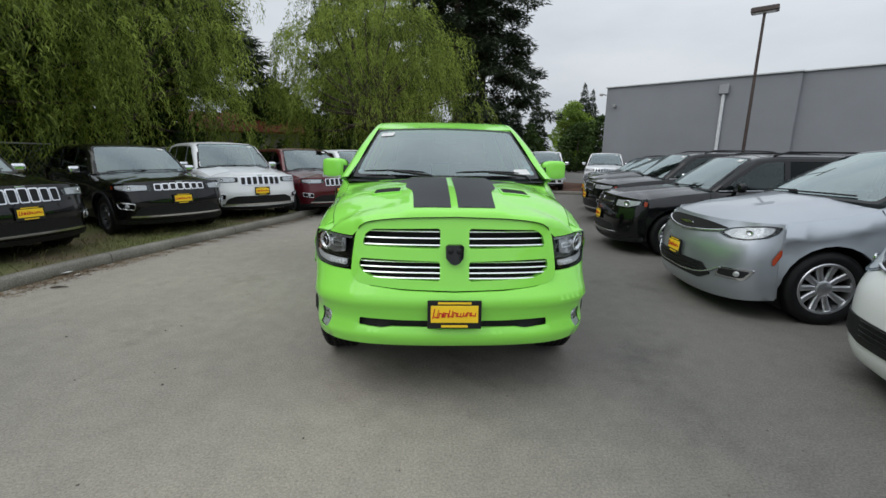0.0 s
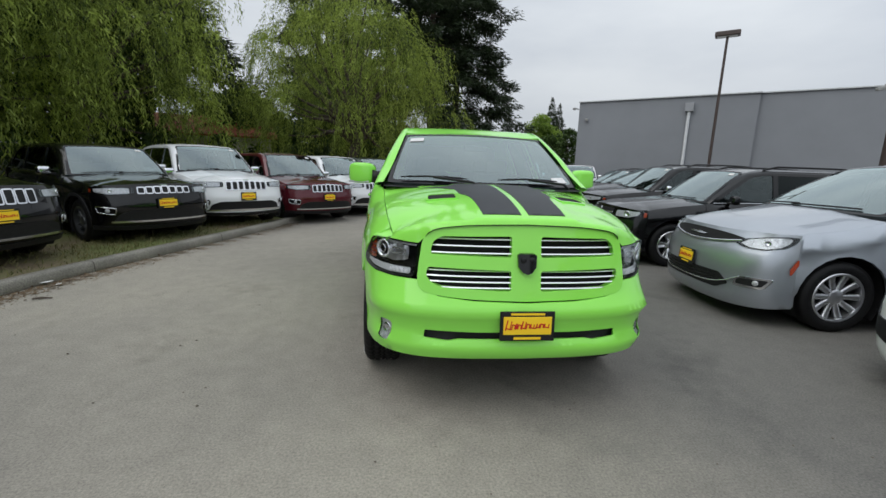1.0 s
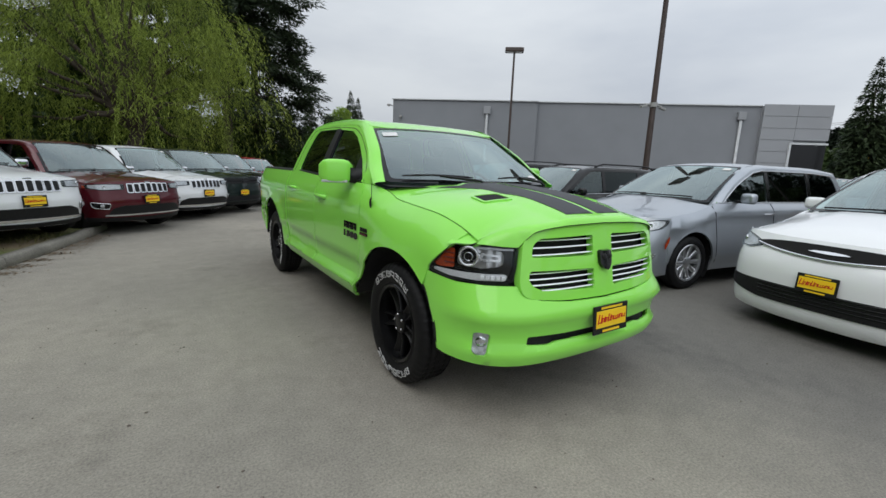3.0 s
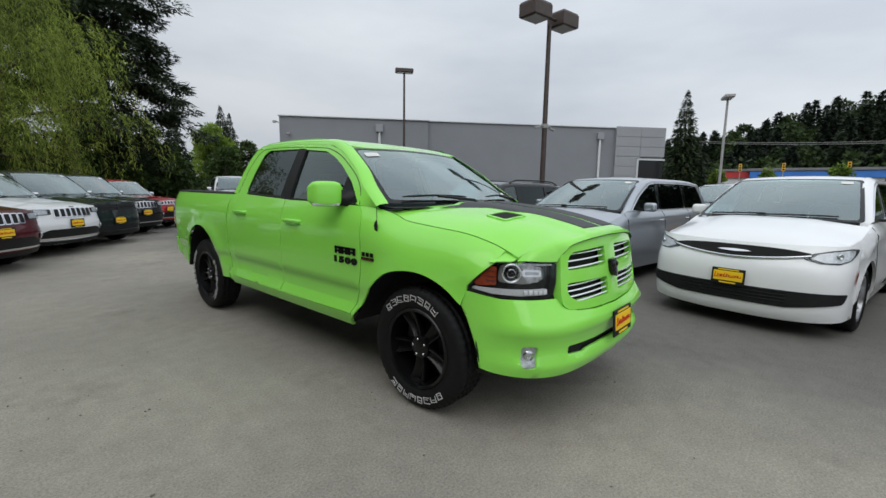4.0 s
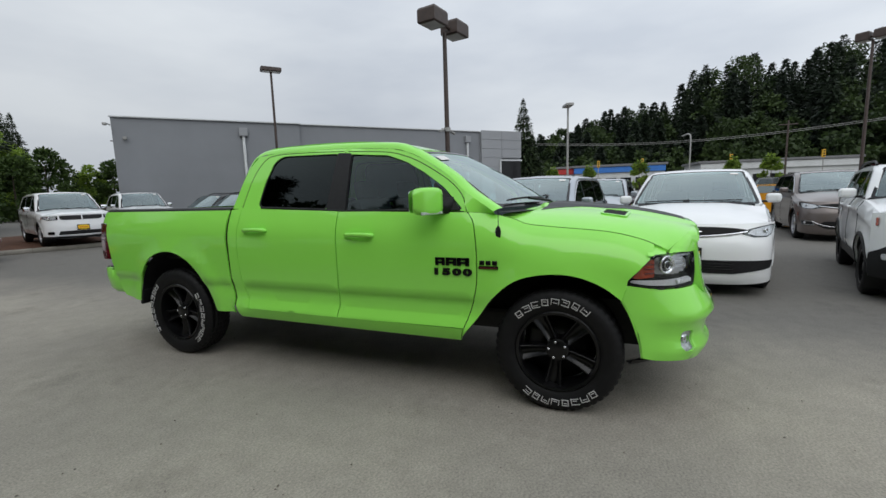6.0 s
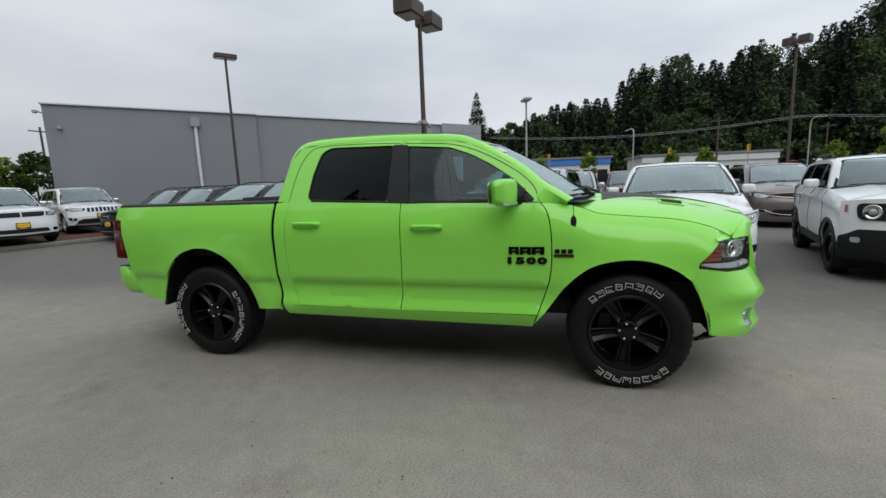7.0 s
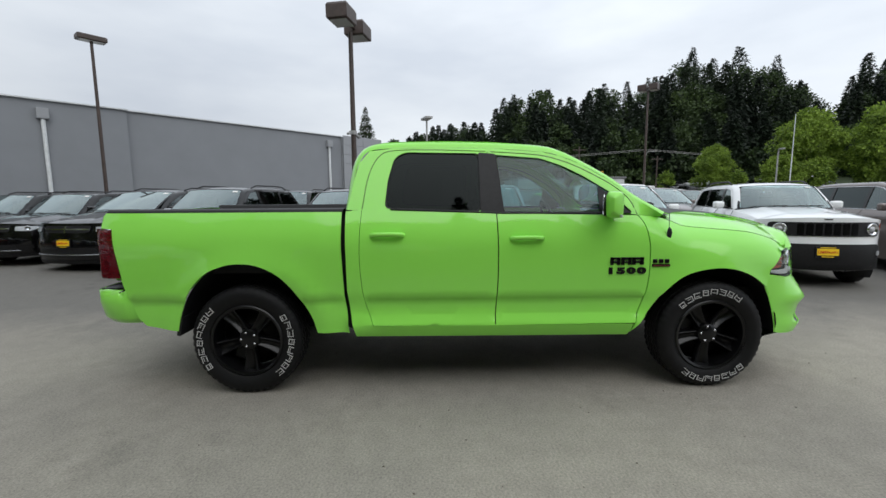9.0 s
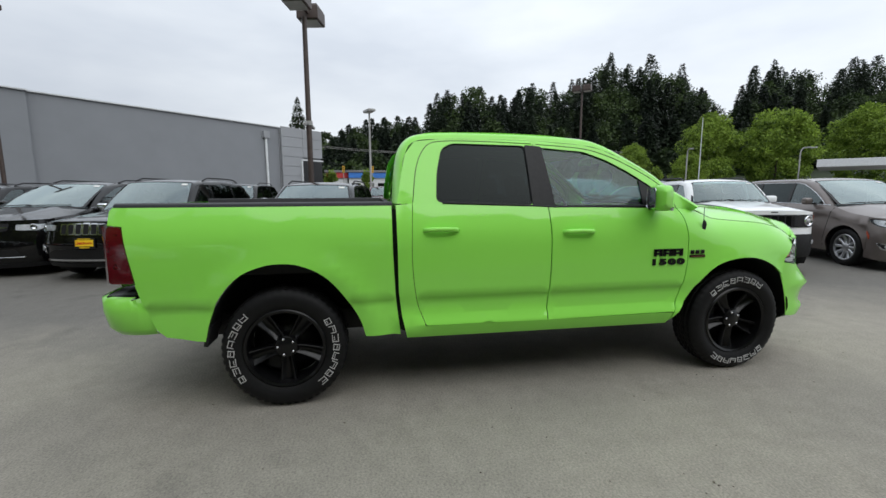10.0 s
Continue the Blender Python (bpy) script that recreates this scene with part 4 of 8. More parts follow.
    rows = [[(x, 0.12 + 0.17 * (abs(x) / 0.8) ** 2, 1.345), (x, 0.17 + 0.25 * (abs(x) / 0.845) ** 2, 1.352), (x, 0.24 + 0.25 * (abs(x) / 0.845) ** 2, 1.372)] for x in np.linspace(-0.86, 0.86, 15)]
    part("cowl", loft(rows), TRIM, truck, "black plastic cowl")

    # grille shield, bars and badge
    outer = rounded(((0, 1.198), (0.30, 1.191), (0.50, 1.178), (0.577, 1.150), (0.607, 1.09), (0.616, 1.02), (0.622, 0.93), (0.621, 0.86), (0.600, 0.812), (0.53, 0.786), (0.30, 0.765), (0, 0.756)), 4)
    shield = outer + [(-a, b) for a, b in outer[::-1]][1:-1]
    up = corners([(0.088, 1.008), (0.088, 1.130), (0.50, 1.121), (0.545, 1.092), (0.557, 1.050), (0.556, 1.018)], 0.02)
    low = corners([(0.088, 0.812), (0.088, 0.932), (0.572, 0.944), (0.576, 0.890), (0.545, 0.855), (0.49, 0.830)], 0.02)
    holes = [up, low, mirrored(up), mirrored(low)]
    gs = part("grille_surround", panel(shield, lambda x, z: shield_at(x, z), holes=holes, step=0.05, depth=0.05, back=(0, 1, 0)), GREEN, truck, "lime green crossbar grille surround")
    part("grille_backing", panel([(a * 0.97, 0.975 + (b - 0.975) * 0.95) for a, b in shield], lambda x, z: shield_at(x, z, -0.07), step=0.12, depth=0.0), GAP, gs)
    for h in holes:
        xs, zs = [p[0] for p in h], [p[1] for p in h]
        n = 3 if np.mean(zs) > 0.98 else 4
        for i in range(n):
            z = min(zs) + (max(zs) - min(zs)) * (i + 0.5) / n
            half_in, half_out = min(map(abs, xs)) - 0.004, max(abs(p[0]) for p in h if abs(p[1] - z) < 0.06) + 0.002
            sg = 1 if np.mean(xs) > 0 else -1
            rows = [[shield_at(sg * x, z + dz, o - 0.014) for dz, o in ((-0.0040, 0.006), (-0.002, 0.0075), (0.0038, 0.003), (0.0034, -0.002), (-0.0040, -0.002))] for x in np.linspace(half_in, half_out, 8)]
            part("grille_bar", loft(rows, closed=True, caps=True, smooth=False), GRILLE_BRIGHT, gs, "bright grille bar")
    badge_loop = [(-0.062, 1.035), (-0.045, 1.047), (0.045, 1.047), (0.062, 1.035), (0.058, 0.955), (0.03, 0.92), (0, 0.908), (-0.03, 0.92), (-0.058, 0.955)]
    badge = [(a * 0.88, 0.978 + (b - 0.978) * 0.85) for a, b in badge_loop]
    bm = panel(badge, lambda x, z: shield_at(x, z, 0.020 + 0.012 * (1 - (x / 0.06) ** 2)), step=0.02, depth=0.04, back=(0, 1, 0))
    part("badge", bm, GLOSS_BLACK, gs, "black shield-shaped badge")
    bm = bmesh.new()
    for x in (-0.024, 0.024):
        lathe([(0.0, -0.006), (0.014, -0.006), (0.019, 0.0), (0.019, 0.01)], 14, Matrix.Translation(shield_at(x, 1.0, 0.030)) @ pose(0, 0, 0, 0, 0, 90), bm)
    part("badge_boss", bm, TRIM, gs)

    # front bumper with its openings
    top = [(0, 0.748), (0.3, 0.757), (0.5, 0.777), (0.592, 0.803), (0.630, 0.856), (0.80, 0.855), (0.98, 0.859), (side_s(-0.436), 0.890), (side_s(-0.423), 0.888), (side_s(-0.396), 0.80)]
    edge = [(side_s(-0.44), 0.72), (side_s(-0.478), 0.62), (side_s(-0.505), 0.53), (side_s(-0.52), 0.43)]
    bot = [(1.03, 0.418), (0.95, 0.412), (0.82, 0.405), (0.66, 0.398), (0.4, 0.394), (0, 0.392)]
    half = top + edge + bot
    loop = half + [(-a, b) for a, b in half[::-1]][1:-1]
    fog = corners([(0.782, 0.470), (0.768, 0.590), (0.828, 0.598), (0.862, 0.590), (0.866, 0.488), (0.838, 0.466)], 0.02)
    intake = corners([(-0.58, 0.522), (-0.575, 0.572), (-0.30, 0.566), (0.30, 0.566), (0.575, 0.572), (0.58, 0.522), (0.44, 0.510), (0.38, 0.522), (-0.38, 0.522), (-0.44, 0.510)], 0.012)
    bumper = part("front_bumper", panel(loop, front_at, holes=[fog, mirrored(fog), intake], step=0.04, depth=0.014, back=(0, 1, 0), lines=[[(q, 0.69) for q in np.linspace(-1.02, 1.02, 5)], [(q, 0.622) for q in np.linspace(-0.95, 0.95, 5)], [(q, 0.487) for q in np.linspace(-0.76, 0.76, 5)]]), GREEN, truck)
    part("bumper_intake", panel([(a * 1.03, 0.545 + (b - 0.545) * 1.5) for a, b in intake], lambda s, z: front_at(s, z, -0.035), step=0.09, depth=0.0), TRIM, bumper, "black lower air intake")
    for k in (-1, 1):
        f = [(k * a, b) for a, b in fog]
        bowl = part("fog_lamp", panel([(0.818 * k + (a - 0.818 * k) * 1.03, 0.53 + (b - 0.53) * 1.03) for a, b in f], lambda s, z: front_at(s, z, -0.014), step=0.03, depth=0.0), REFLECTOR, bumper, "bright upright fog lamp")
        x, y, nx, ny = FRONT(k * 0.80)
        tm = Matrix.Translation(front_at(k * 0.818, 0.535, -0.02)) @ Vector((nx, ny, 0)).to_track_quat("-X", "Z").to_matrix().to_4x4()
        part("fog_bulb", lathe([(0.034, 0.0), (0.030, -0.012), (0.012, -0.006), (0.0, -0.014)], 18, tm), CHROME, bowl)
        g = part("fog_lens", panel(f, lambda q, z: front_at(q, z, -0.003), step=0.03, depth=0.003, back=(0, 1, 0)), CLEAR, bowl, "clear upright lens")
        g.visible_shadow = False
    air = [[front_at(s, z, o) + Vector((0, 0.05, 0)) for z, o in ((0.405, -0.02), (0.355, -0.06), (0.355, -0.12))] for s in np.linspace(-1.08, 1.08, 21)]
    part("air_dam", loft(air), TRIM, bumper, "black lower air dam")
    dealer_plate(bumper, Matrix.Translation((0.0, -1.014, 0.628)) @ pose(0, 0, 0, -4, 0, 0))

    # tailgate, rear bumper and bed
    tg = corners([(-0.80, 0.86), (0.80, 0.86), (0.80, 1.395), (-0.80, 1.395)], 0.03)
    part("tailgate", panel(tg, lambda x, z: Vector((x, 4.64 + 0.01 * (1 - (z - 1.15) ** 2 * 8) - 0.02 * (x / 0.8) ** 4, z)), step=0.12, depth=0.05, back=(0, -1, 0)), GREEN, truck)
    plan = [(-0.962, 4.365), (-0.972, 4.46), (-0.955, 4.58), (-0.90, 4.68), (-0.78, 4.735), (-0.4, 4.765), (0, 4.775)]
    plan = rounded(plan + [(-a, b) for a, b in plan[::-1]][1:], 3)
    rows = []
    for a, b in plan:
        side = min(1, max(0, (4.62 - b) / 0.2))
        lean = 0.05 * side if b < 4.45 else 0.0
        rows.append([(a * 0.975, b + lean * 1.4 - 0.03, 0.822), (a * 1.0, b + lean * 1.3, 0.812), (a * 1.003, b + lean * 0.4, 0.72), (a * 0.992, b - 0.02 * (1 - side), 0.61), (a * 0.965, b - 0.05 * (1 - side), 0.565), (a * 0.90, b - 0.09, 0.56)])
    part("rear_bumper", loft(rows), GREEN, truck)
    step = [(-0.90, 4.42), (-0.90, 4.66), (0, 4.76), (0.90, 4.66), (0.90, 4.42)]
    part("bumper_step", panel(step, lambda x, y: Vector((x, y, 0.826)), step=0.2, depth=0.03, back=(0, 0, -1)), TRIM, truck, "black rear bumper step pad")
    bm = box((1.62, 1.80, 0.03), (0, 3.71, 0.93))
    box((1.62, 0.03, 0.50), (0, 2.83, 1.16), bm=bm)
    for k in (-1, 1):
        box((0.03, 1.80, 0.42), (k * 0.81, 3.71, 1.13), bm=bm)
        box((0.20, 0.75, 0.22), (k * 0.70, 3.55, 1.02), bevel=0.04, bm=bm)
    part("bed_liner", bm, TRIM, truck, "black bed liner")

    # back of the cab
    rear = corners([(-0.90, 0.95), (0.90, 0.95), (0.90, 1.41), (0.70, 1.86), (-0.70, 1.86), (-0.90, 1.41)], 0.08)
    hole = corners([(-0.66, 1.45), (0.66, 1.45), (0.58, 1.80), (-0.58, 1.80)], 0.05)
    back_at = lambda x, z: Vector((x, 2.782 - 0.13 * max(0, (z - 1.41) / 0.45) ** 1.3 - 0.03 * (x / 0.9) ** 2, z))
    cb = part("cab_back", panel(rear, back_at, holes=[hole], step=0.12, depth=0.03, back=(0, -1, 0)), GREEN, truck)
    p = part("rear_window", panel(hole, lambda x, z: back_at(x, z) - Vector((0, 0.01, 0)), step=0.2, depth=0.004, back=(0, -1, 0)), DARK_GLASS, cb, "dark rear cab window")
    p.visible_shadow = False

    # underside and wheel housings
    bm = box((1.30, 4.6, 0.16), (0, 1.9, 0.52), bevel=0.03)
    box((1.78, 2.05, 0.10), (0, 1.68, 0.56), bm=bm)
    box((0.14, 1.0, 0.16), (-0.35, 3.3, 0.44), bevel=0.03, bm=bm)
    for y in (0.0, 3.569):
        tube([(-0.8, y, 0.40), (0.8, y, 0.40)], 0.05, bm)
    box((1.5, 0.5, 0.3), (0, -0.35, 0.60), bm=bm)
    part("underbody", bm, TRIM, truck, "black frame and axles")
    for arch, (cy, cz) in ((ARCH_F, (0.03, 0.45)), (ARCH_R, (3.53, 0.47))):
        for k in (-1, 1):
            rows = [[(k * min(x, truck_x(a, b) - 0.016), cy + (a - cy) * g, cz + (b - cz) * g) for a, b in arch] for x, g in ((0.985, 1.0), (0.91, 1.0), (0.60, 1.02))]
            rows.append([(k * 0.60, cy, cz)] * len(arch))
            part("wheel_housing", loft(rows), TRIM, truck, "black wheel housing liner")
    for y, z in ((4.065, 0.46),):
        for k in (-1, 1):
            part("mud_flap", box((0.20, 0.03, 0.15), (k * 0.885, y - 0.015, z + 0.085), (12, 0, 0), 0.008), TRIM, truck, "black mud flap")

    # lettering and small marks
    for k in (-1, 1):
        for y, w in ((0.792, 0.072), (0.710, 0.078), (0.622, 0.088)):
            yy = y if k < 0 else 1.434 - y
            x = k * (truck_x(yy, 1.02) + 0.004)
            bm = bmesh.new()
            for dy, dz, a, b in ((-w * 0.34, 0, w * 0.34, 0.056), (w * 0.34, 0, w * 0.34, 0.056), (0, 0.019, w, 0.018), (0, -0.007, w * 0.8, 0.016)):
                box((0.008, a, b), (x, yy + dy, 1.015 + dz), bevel=0.002, bm=bm, segments=1)
            part("door_badge", bm, GLOSS_BLACK, truck, "black raised block of the maker's badge")
        for i, digit in enumerate("1500"):
            fc = bpy.data.curves.new("number", "FONT")
            fc.body, fc.size, fc.extrude, fc.align_x, fc.offset = digit, 0.072, 0.004, "CENTER", 0.005
            tmp = bpy.data.objects.new("number", fc)
            me = bpy.data.meshes.new_from_object(tmp)
            bpy.data.objects.remove(tmp)
            bpy.data.curves.remove(fc)
            me.transform(Matrix.Translation((k * (truck_x(0.717, 0.95) + 0.003), 0.708, 0.922)) @ Matrix(((0, 0, k, 0), (k, 0, 0, 0), (0, 1, 0, 0), (0, 0, 0, 1))) @ Matrix.Diagonal((1.62, 0.85, 1, 1)) @ Matrix.Translation(((i - 1.5) * 0.0475, 0, 0)))
            me.materials.append(GLOSS_BLACK)
            part("door_digit", me, None, truck, "black digit " + digit)
        x = k * (truck_x(0.443, 1.0) + 0.004)
        bm = bmesh.new()
        for y in (0.40, 0.445, 0.49):
            box((0.008, 0.034, 0.03), (x, y, 1.012), bevel=0.003, bm=bm, segments=1)
        box((0.006, 0.135, 0.02), (x, 0.445, 0.98), bm=bm)
        part("fender_badge", bm, GLOSS_BLACK, truck, "small dark engine badge")
        part("badge_underline", box((0.005, 0.12, 0.008), (x + k * 0.004, 0.445, 0.978)), DULL_RED, truck, "dull red badge underline")
    x = -(truck_x(0.38, 1.22) + 0.004)
    part("antenna_base", loft([[(x - 0.010 * q, 0.38 + 0.02 * q * math.cos(w), 1.20 + dz + 0.004 * math.sin(w)) for w in np.linspace(0, 2 * math.pi, 10, endpoint=False)] for q, dz in ((0.1, -0.05), (0.7, -0.02), (1, 0.02), (0.8, 0.045), (0.2, 0.06))], closed=True, caps=True), TRIM, truck, "black antenna base")
    part("antenna_mast", tube([(x, 0.38, 1.24), (x + 0.002, 0.382, 1.36)], 0.0025, seg=5), TRIM, truck, "short thin antenna mast")

    # cabin
    bm = box((1.55, 0.45, 0.22), (0, 0.62, 1.20), bevel=0.08, segments=3)
    box((1.6, 2.2, 0.06), (0, 1.7, 0.66), bm=bm)
    box((0.36, 0.6, 0.34), (0, 1.2, 0.88), bevel=0.05, bm=bm)
    part("dashboard", bm, CABIN, truck, "dark dashboard and console")
    bm = bmesh.new()
    ring = [Vector((0.42 + 0.19 * math.cos(w), 0.93 + 0.06 * math.sin(w), 1.27 + 0.18 * math.sin(w))) for w in np.linspace(0, 2 * math.pi, 25)]
    tube(ring, 0.016, bm, 8)
    box((0.34, 0.03, 0.06), (0.42, 0.92, 1.27), (18, 0, 0), 0.012, bm)
    tube([(0.42, 0.92, 1.27), (0.42, 0.70, 1.20)], 0.035, bm)
    part("steering_wheel", bm, TRIM, truck, "black steering wheel")
    for x, y, w in ((-0.40, 1.45, 0.52), (0.40, 1.45, 0.52), (-0.42, 2.38, 0.62), (0.42, 2.38, 0.62)):
        bm = box((w, 0.5, 0.16), (x, y - 0.1, 0.90), bevel=0.05, segments=3)
        box((w, 0.16, 0.56), (x, y + 0.2, 1.18), (-14, 0, 0), 0.06, bm, 3)
        box((0.26, 0.10, 0.17), (x, y + 0.29, 1.53), (-10, 0, 0), 0.04, bm, 3)
        part("seat", bm, CABIN, truck, "dark cloth seat")
    part("rear_view_mirror", box((0.22, 0.03, 0.06), (0, 0.92, 1.70), bevel=0.012), TRIM, truck)

    tyre = tyre_mesh(0.42, 0.274, 0.275, seg=150)
    meshes = {"wheel": hub_mesh(0.274, 0.275), "tyre": tyre, "rim": rim_mesh(0.274, 0.275, 5, True, RIM_BLACK, 0.03, 0.062), "wheel_nuts": nuts_mesh(-0.275 * 0.40 + 0.03, CHROME)}
    meshes["tyre_marking"] = tyre_letters(0.345, 8, -0.24, 0.19, 0.275)
    meshes["tyre_marking_low"] = tyre_letters(0.345, 8, math.pi - 0.2, 0.19, 0.275)
    add_wheels(truck, [(k * 0.843, y, 0.42, 0, spin) for k in (-1, 1) for y, spin in ((0.0, 0.12), (3.569, -1.26 if k < 0 else 0.8))], meshes, ("black all-terrain tyre with white raised marks", "gloss black rim with five twin-rail spokes"))
    return truck


# ---- parked cars ----
SUV = dict(L=4.82, W=0.97, H=1.77, wb=2.915, fo=0.92, r=0.375, rim=0.25, zh0=1.02, zh1=1.14, belt=1.10, rise=0.07, yws=0.50, yrf=1.22, yre=3.30, yb=1.62, yc=2.62, style="slots", spokes=5, sill=0.30, slot=0.195)
COMPACT = dict(SUV, L=4.40, W=0.93, H=1.65, wb=2.64, fo=0.90, r=0.35, rim=0.235, zh0=0.98, zh1=1.08, belt=1.05, yws=0.48, yrf=1.15, yre=2.95, yb=1.52, yc=2.42, style="slots", sill=0.28, slot=0.13)
MINIVAN = dict(SUV, L=5.17, W=1.00, H=1.77, wb=3.09, fo=0.98, r=0.365, rim=0.25, zh0=0.96, zh1=1.19, belt=1.13, rise=0.04, yws=0.30, yrf=1.36, yre=3.72, yb=1.72, yc=2.85, style="wing", spokes=10, sill=0.22, corner=0.015)
CROSS = dict(SUV, L=4.89, W=0.92, H=1.69, wb=2.89, fo=0.95, r=0.365, rim=0.235, zh0=0.97, zh1=1.10, belt=1.08, yws=0.42, yrf=1.18, yre=3.35, yb=1.60, yc=2.62, style="cross", spokes=5, sill=0.26)
FAMILY = dict(SUV, L=5.10, W=0.965, H=1.79, wb=3.04, fo=0.93, r=0.385, zh0=1.04, zh1=1.16, belt=1.13, yws=0.50, yrf=1.25, yre=3.55, yb=1.66, yc=2.72, style="wide", sill=0.30)
BOXY = dict(SUV, L=4.24, W=0.90, H=1.74, wb=2.57, fo=0.82, r=0.355, rim=0.225, zh0=1.13, zh1=1.24, belt=1.20, rise=0.02, yws=0.52, yrf=1.05, yre=2.98, yb=1.42, yc=2.32, style="round", sill=0.34)
WHEEL_SETS = {}


def wheel_set(r, rim, spokes, mat):
    key = (r, rim, spokes, mat.name)
    if key not in WHEEL_SETS:
        WHEEL_SETS[key] = {"wheel": hub_mesh(rim, 0.23), "tyre": tyre_mesh(r, rim, 0.23, False, 40), "rim": rim_mesh(rim, 0.23, spokes, spokes == 5, mat, 0.02, 0.06 if spokes == 5 else 0.045, 36)}
    return WHEEL_SETS[key]


def build_car(m, s, mat, label, category="car", chrome=CHROME, rims=ALLOY, clad=None, rack=None, plate=True, group="", name="parked_car", detail=True, slot=None):
    """A parked car from its measures: body skins, glass, lamps, grille, mirrors, wheels and cabin. The front axle is the origin; it faces -y."""
    car = thing(name, m, label, category, group)
    W, H, wb, fo, r = s["W"], s["H"], s["wb"], s["fo"], s["r"]
    rear = s["L"] - fo
    R = r + 0.065
    sill, belt, rise = s["sill"], s["belt"], s["rise"]
    ya, yb = -R - 0.03, wb + R + 0.03
    plan = curve(((ya, W * 0.965), (-0.1, W * 0.99), (wb * 0.4, W), (wb, W * 0.99), (yb, W * 0.965)))
    zseam = curve(((ya, s["zh0"] + s.get("corner", -0.055)), (ya + 0.45, (s["zh0"] + s["zh1"]) / 2 - 0.04), (s["yws"] + 0.12, s["zh1"] - 0.035)))
    zbelt = lambda y: s["zh1"] - 0.03 + (belt + rise - s["zh1"] + 0.03) * min(1, max(0, (y - s["yws"] - 0.12) / (rear - s["yws"] - 0.5)))
    top = lambda y: zseam(y) if y < s["yws"] + 0.12 else zbelt(y)
    roll = curve(((0, -0.075), (0.03, -0.045), (0.09, -0.012), (0.15, 0.004), (0.165, 0.004), (0.185, -0.007), (0.3, -0.002), (0.5, 0.006), (0.9, 0.0)))
    low = curve(((sill - 0.05, -0.07), (sill + 0.02, -0.045), (sill + 0.14, -0.03), (sill + 0.20, -0.008), (sill + 0.4, 0.0)))

    def skin_x(y, z):
        x = plan(y) + roll(max(0, top(y) - z)) + min(0, low(z))
        for cy in (0, wb):
            d = math.hypot(y - cy, z - r) - R
            x += 0.02 * math.exp(-(d / 0.07) ** 2)
        return x

    st = 0.10
    front_pts = ((0, -fo), (W * 0.3, -fo + 0.012), (W * 0.6, -fo + 0.07), (W * 0.80, -fo + 0.17), (W * 0.92, -fo + 0.31), (W * 0.965, ya))
    fat, fat_s = arc_table(front_pts)
    rear_pts = ((0, rear), (W * 0.5, rear - 0.02), (W * 0.82, rear - 0.09), (W * 0.94, rear - 0.24), (W * 0.965, yb))
    rat, rat_s = arc_table(rear_pts)
    send, rend = fat_s(W * 0.965), rat_s(W * 0.965)
    lean = {"round": 0.02, "slots": 0.05, "wide": 0.05, "cross": 0.07, "wing": 0.14}[s["style"]]
    fo_out = curve(((0.1, -0.10), (sill - 0.06, -0.05), (sill + 0.02, 0.0), (sill + 0.18, 0.018), (0.60, 0.02), (0.70, 0.006), (s["zh0"], -lean)))
    if s["style"] == "slots":
        fo_out = curve(((0.1, -0.10), (sill - 0.06, -0.06), (sill + 0.02, -0.01), (0.50, 0.035), (0.60, 0.055), (0.67, 0.052), (0.72, 0.034), (0.80, 0.018), (s["zh0"] - 0.05, -0.022), (s["zh0"], -lean)))
    fade = curve(((0, 1), (send * 0.6, 1), (send * 0.9, 0.35), (send, 0.0)))

    def front_at(q, z, out=0.0):
        x, y, nx, ny = fat(q)
        o = fo_out(z) * fade(abs(q)) + out
        return Vector((x + nx * o, y + ny * o, z))

    def rear_at(q, z, out=0.0):
        x, y, nx, ny = rat(q)
        o = out - 0.06 * max(0, (z - 0.9)) * (1 - abs(q) / rend)
        return Vector((x - nx * o, y - ny * o, z))

    zfront = lambda q: s["zh0"] + (zseam(ya) - s["zh0"]) * (abs(q) / send) ** 2.2

    # skins
    arc = lambda cy: [(cy - R * math.cos(w), r + R * math.sin(w)) for w in np.linspace(-0.55, math.pi + 0.55, 17)]
    for k in (-1, 1):
        skin = lambda y, z, k=k: Vector((k * skin_x(y, z), y, z))
        a0 = [p for p in arc(0) if p[1] > sill - 0.02]
        a1 = [p for p in arc(wb) if p[1] > sill - 0.02]
        loop = [(ya, sill)] + a0 + a1 + [(yb, sill + 0.02), (yb, zbelt(yb))] + [(y, top(y)) for y in np.linspace(yb - 0.2, ya, 26)]
        side = part("body_side", panel(loop, skin, step=st, depth=0.03, back=(-k, 0, 0), flip=k > 0, lines=[[(y, top(y) - dz) for y in np.linspace(ya + 0.05, yb - 0.06, 14)] for dz in (0.165, 0.185)] + [[(R + 0.08, sill + dz), (wb - R - 0.08, sill + dz)] for dz in (0.14, 0.20)]), mat, car)
        if clad:
            ring = [(y, z) for y, z in arc(0) if z > sill - 0.02]
            for cy in (0, wb):
                o = [(cy + (y - 0) * 1.10, r + (z - r) * 1.10) for y, z in ring]
                i = [(cy + y, z) for y, z in ring]
                part("arch_trim", panel(o + i[::-1], lambda y, z, k=k: Vector((k * (skin_x(y, z) + 0.012), y, z)), step=0.12, depth=0.02, back=(-k, 0, 0)), clad, car, "black wheel arch trim")
            part("sill_trim", panel([(R * 1.08, sill - 0.01), (wb - R * 1.08, sill - 0.01), (wb - R * 1.10, sill + 0.13), (R * 1.10, sill + 0.13)], lambda y, z, k=k: Vector((k * (skin_x(y, z) + 0.012), y, z)), step=0.3, depth=0.02, back=(-k, 0, 0)), clad, car, "black sill trim")
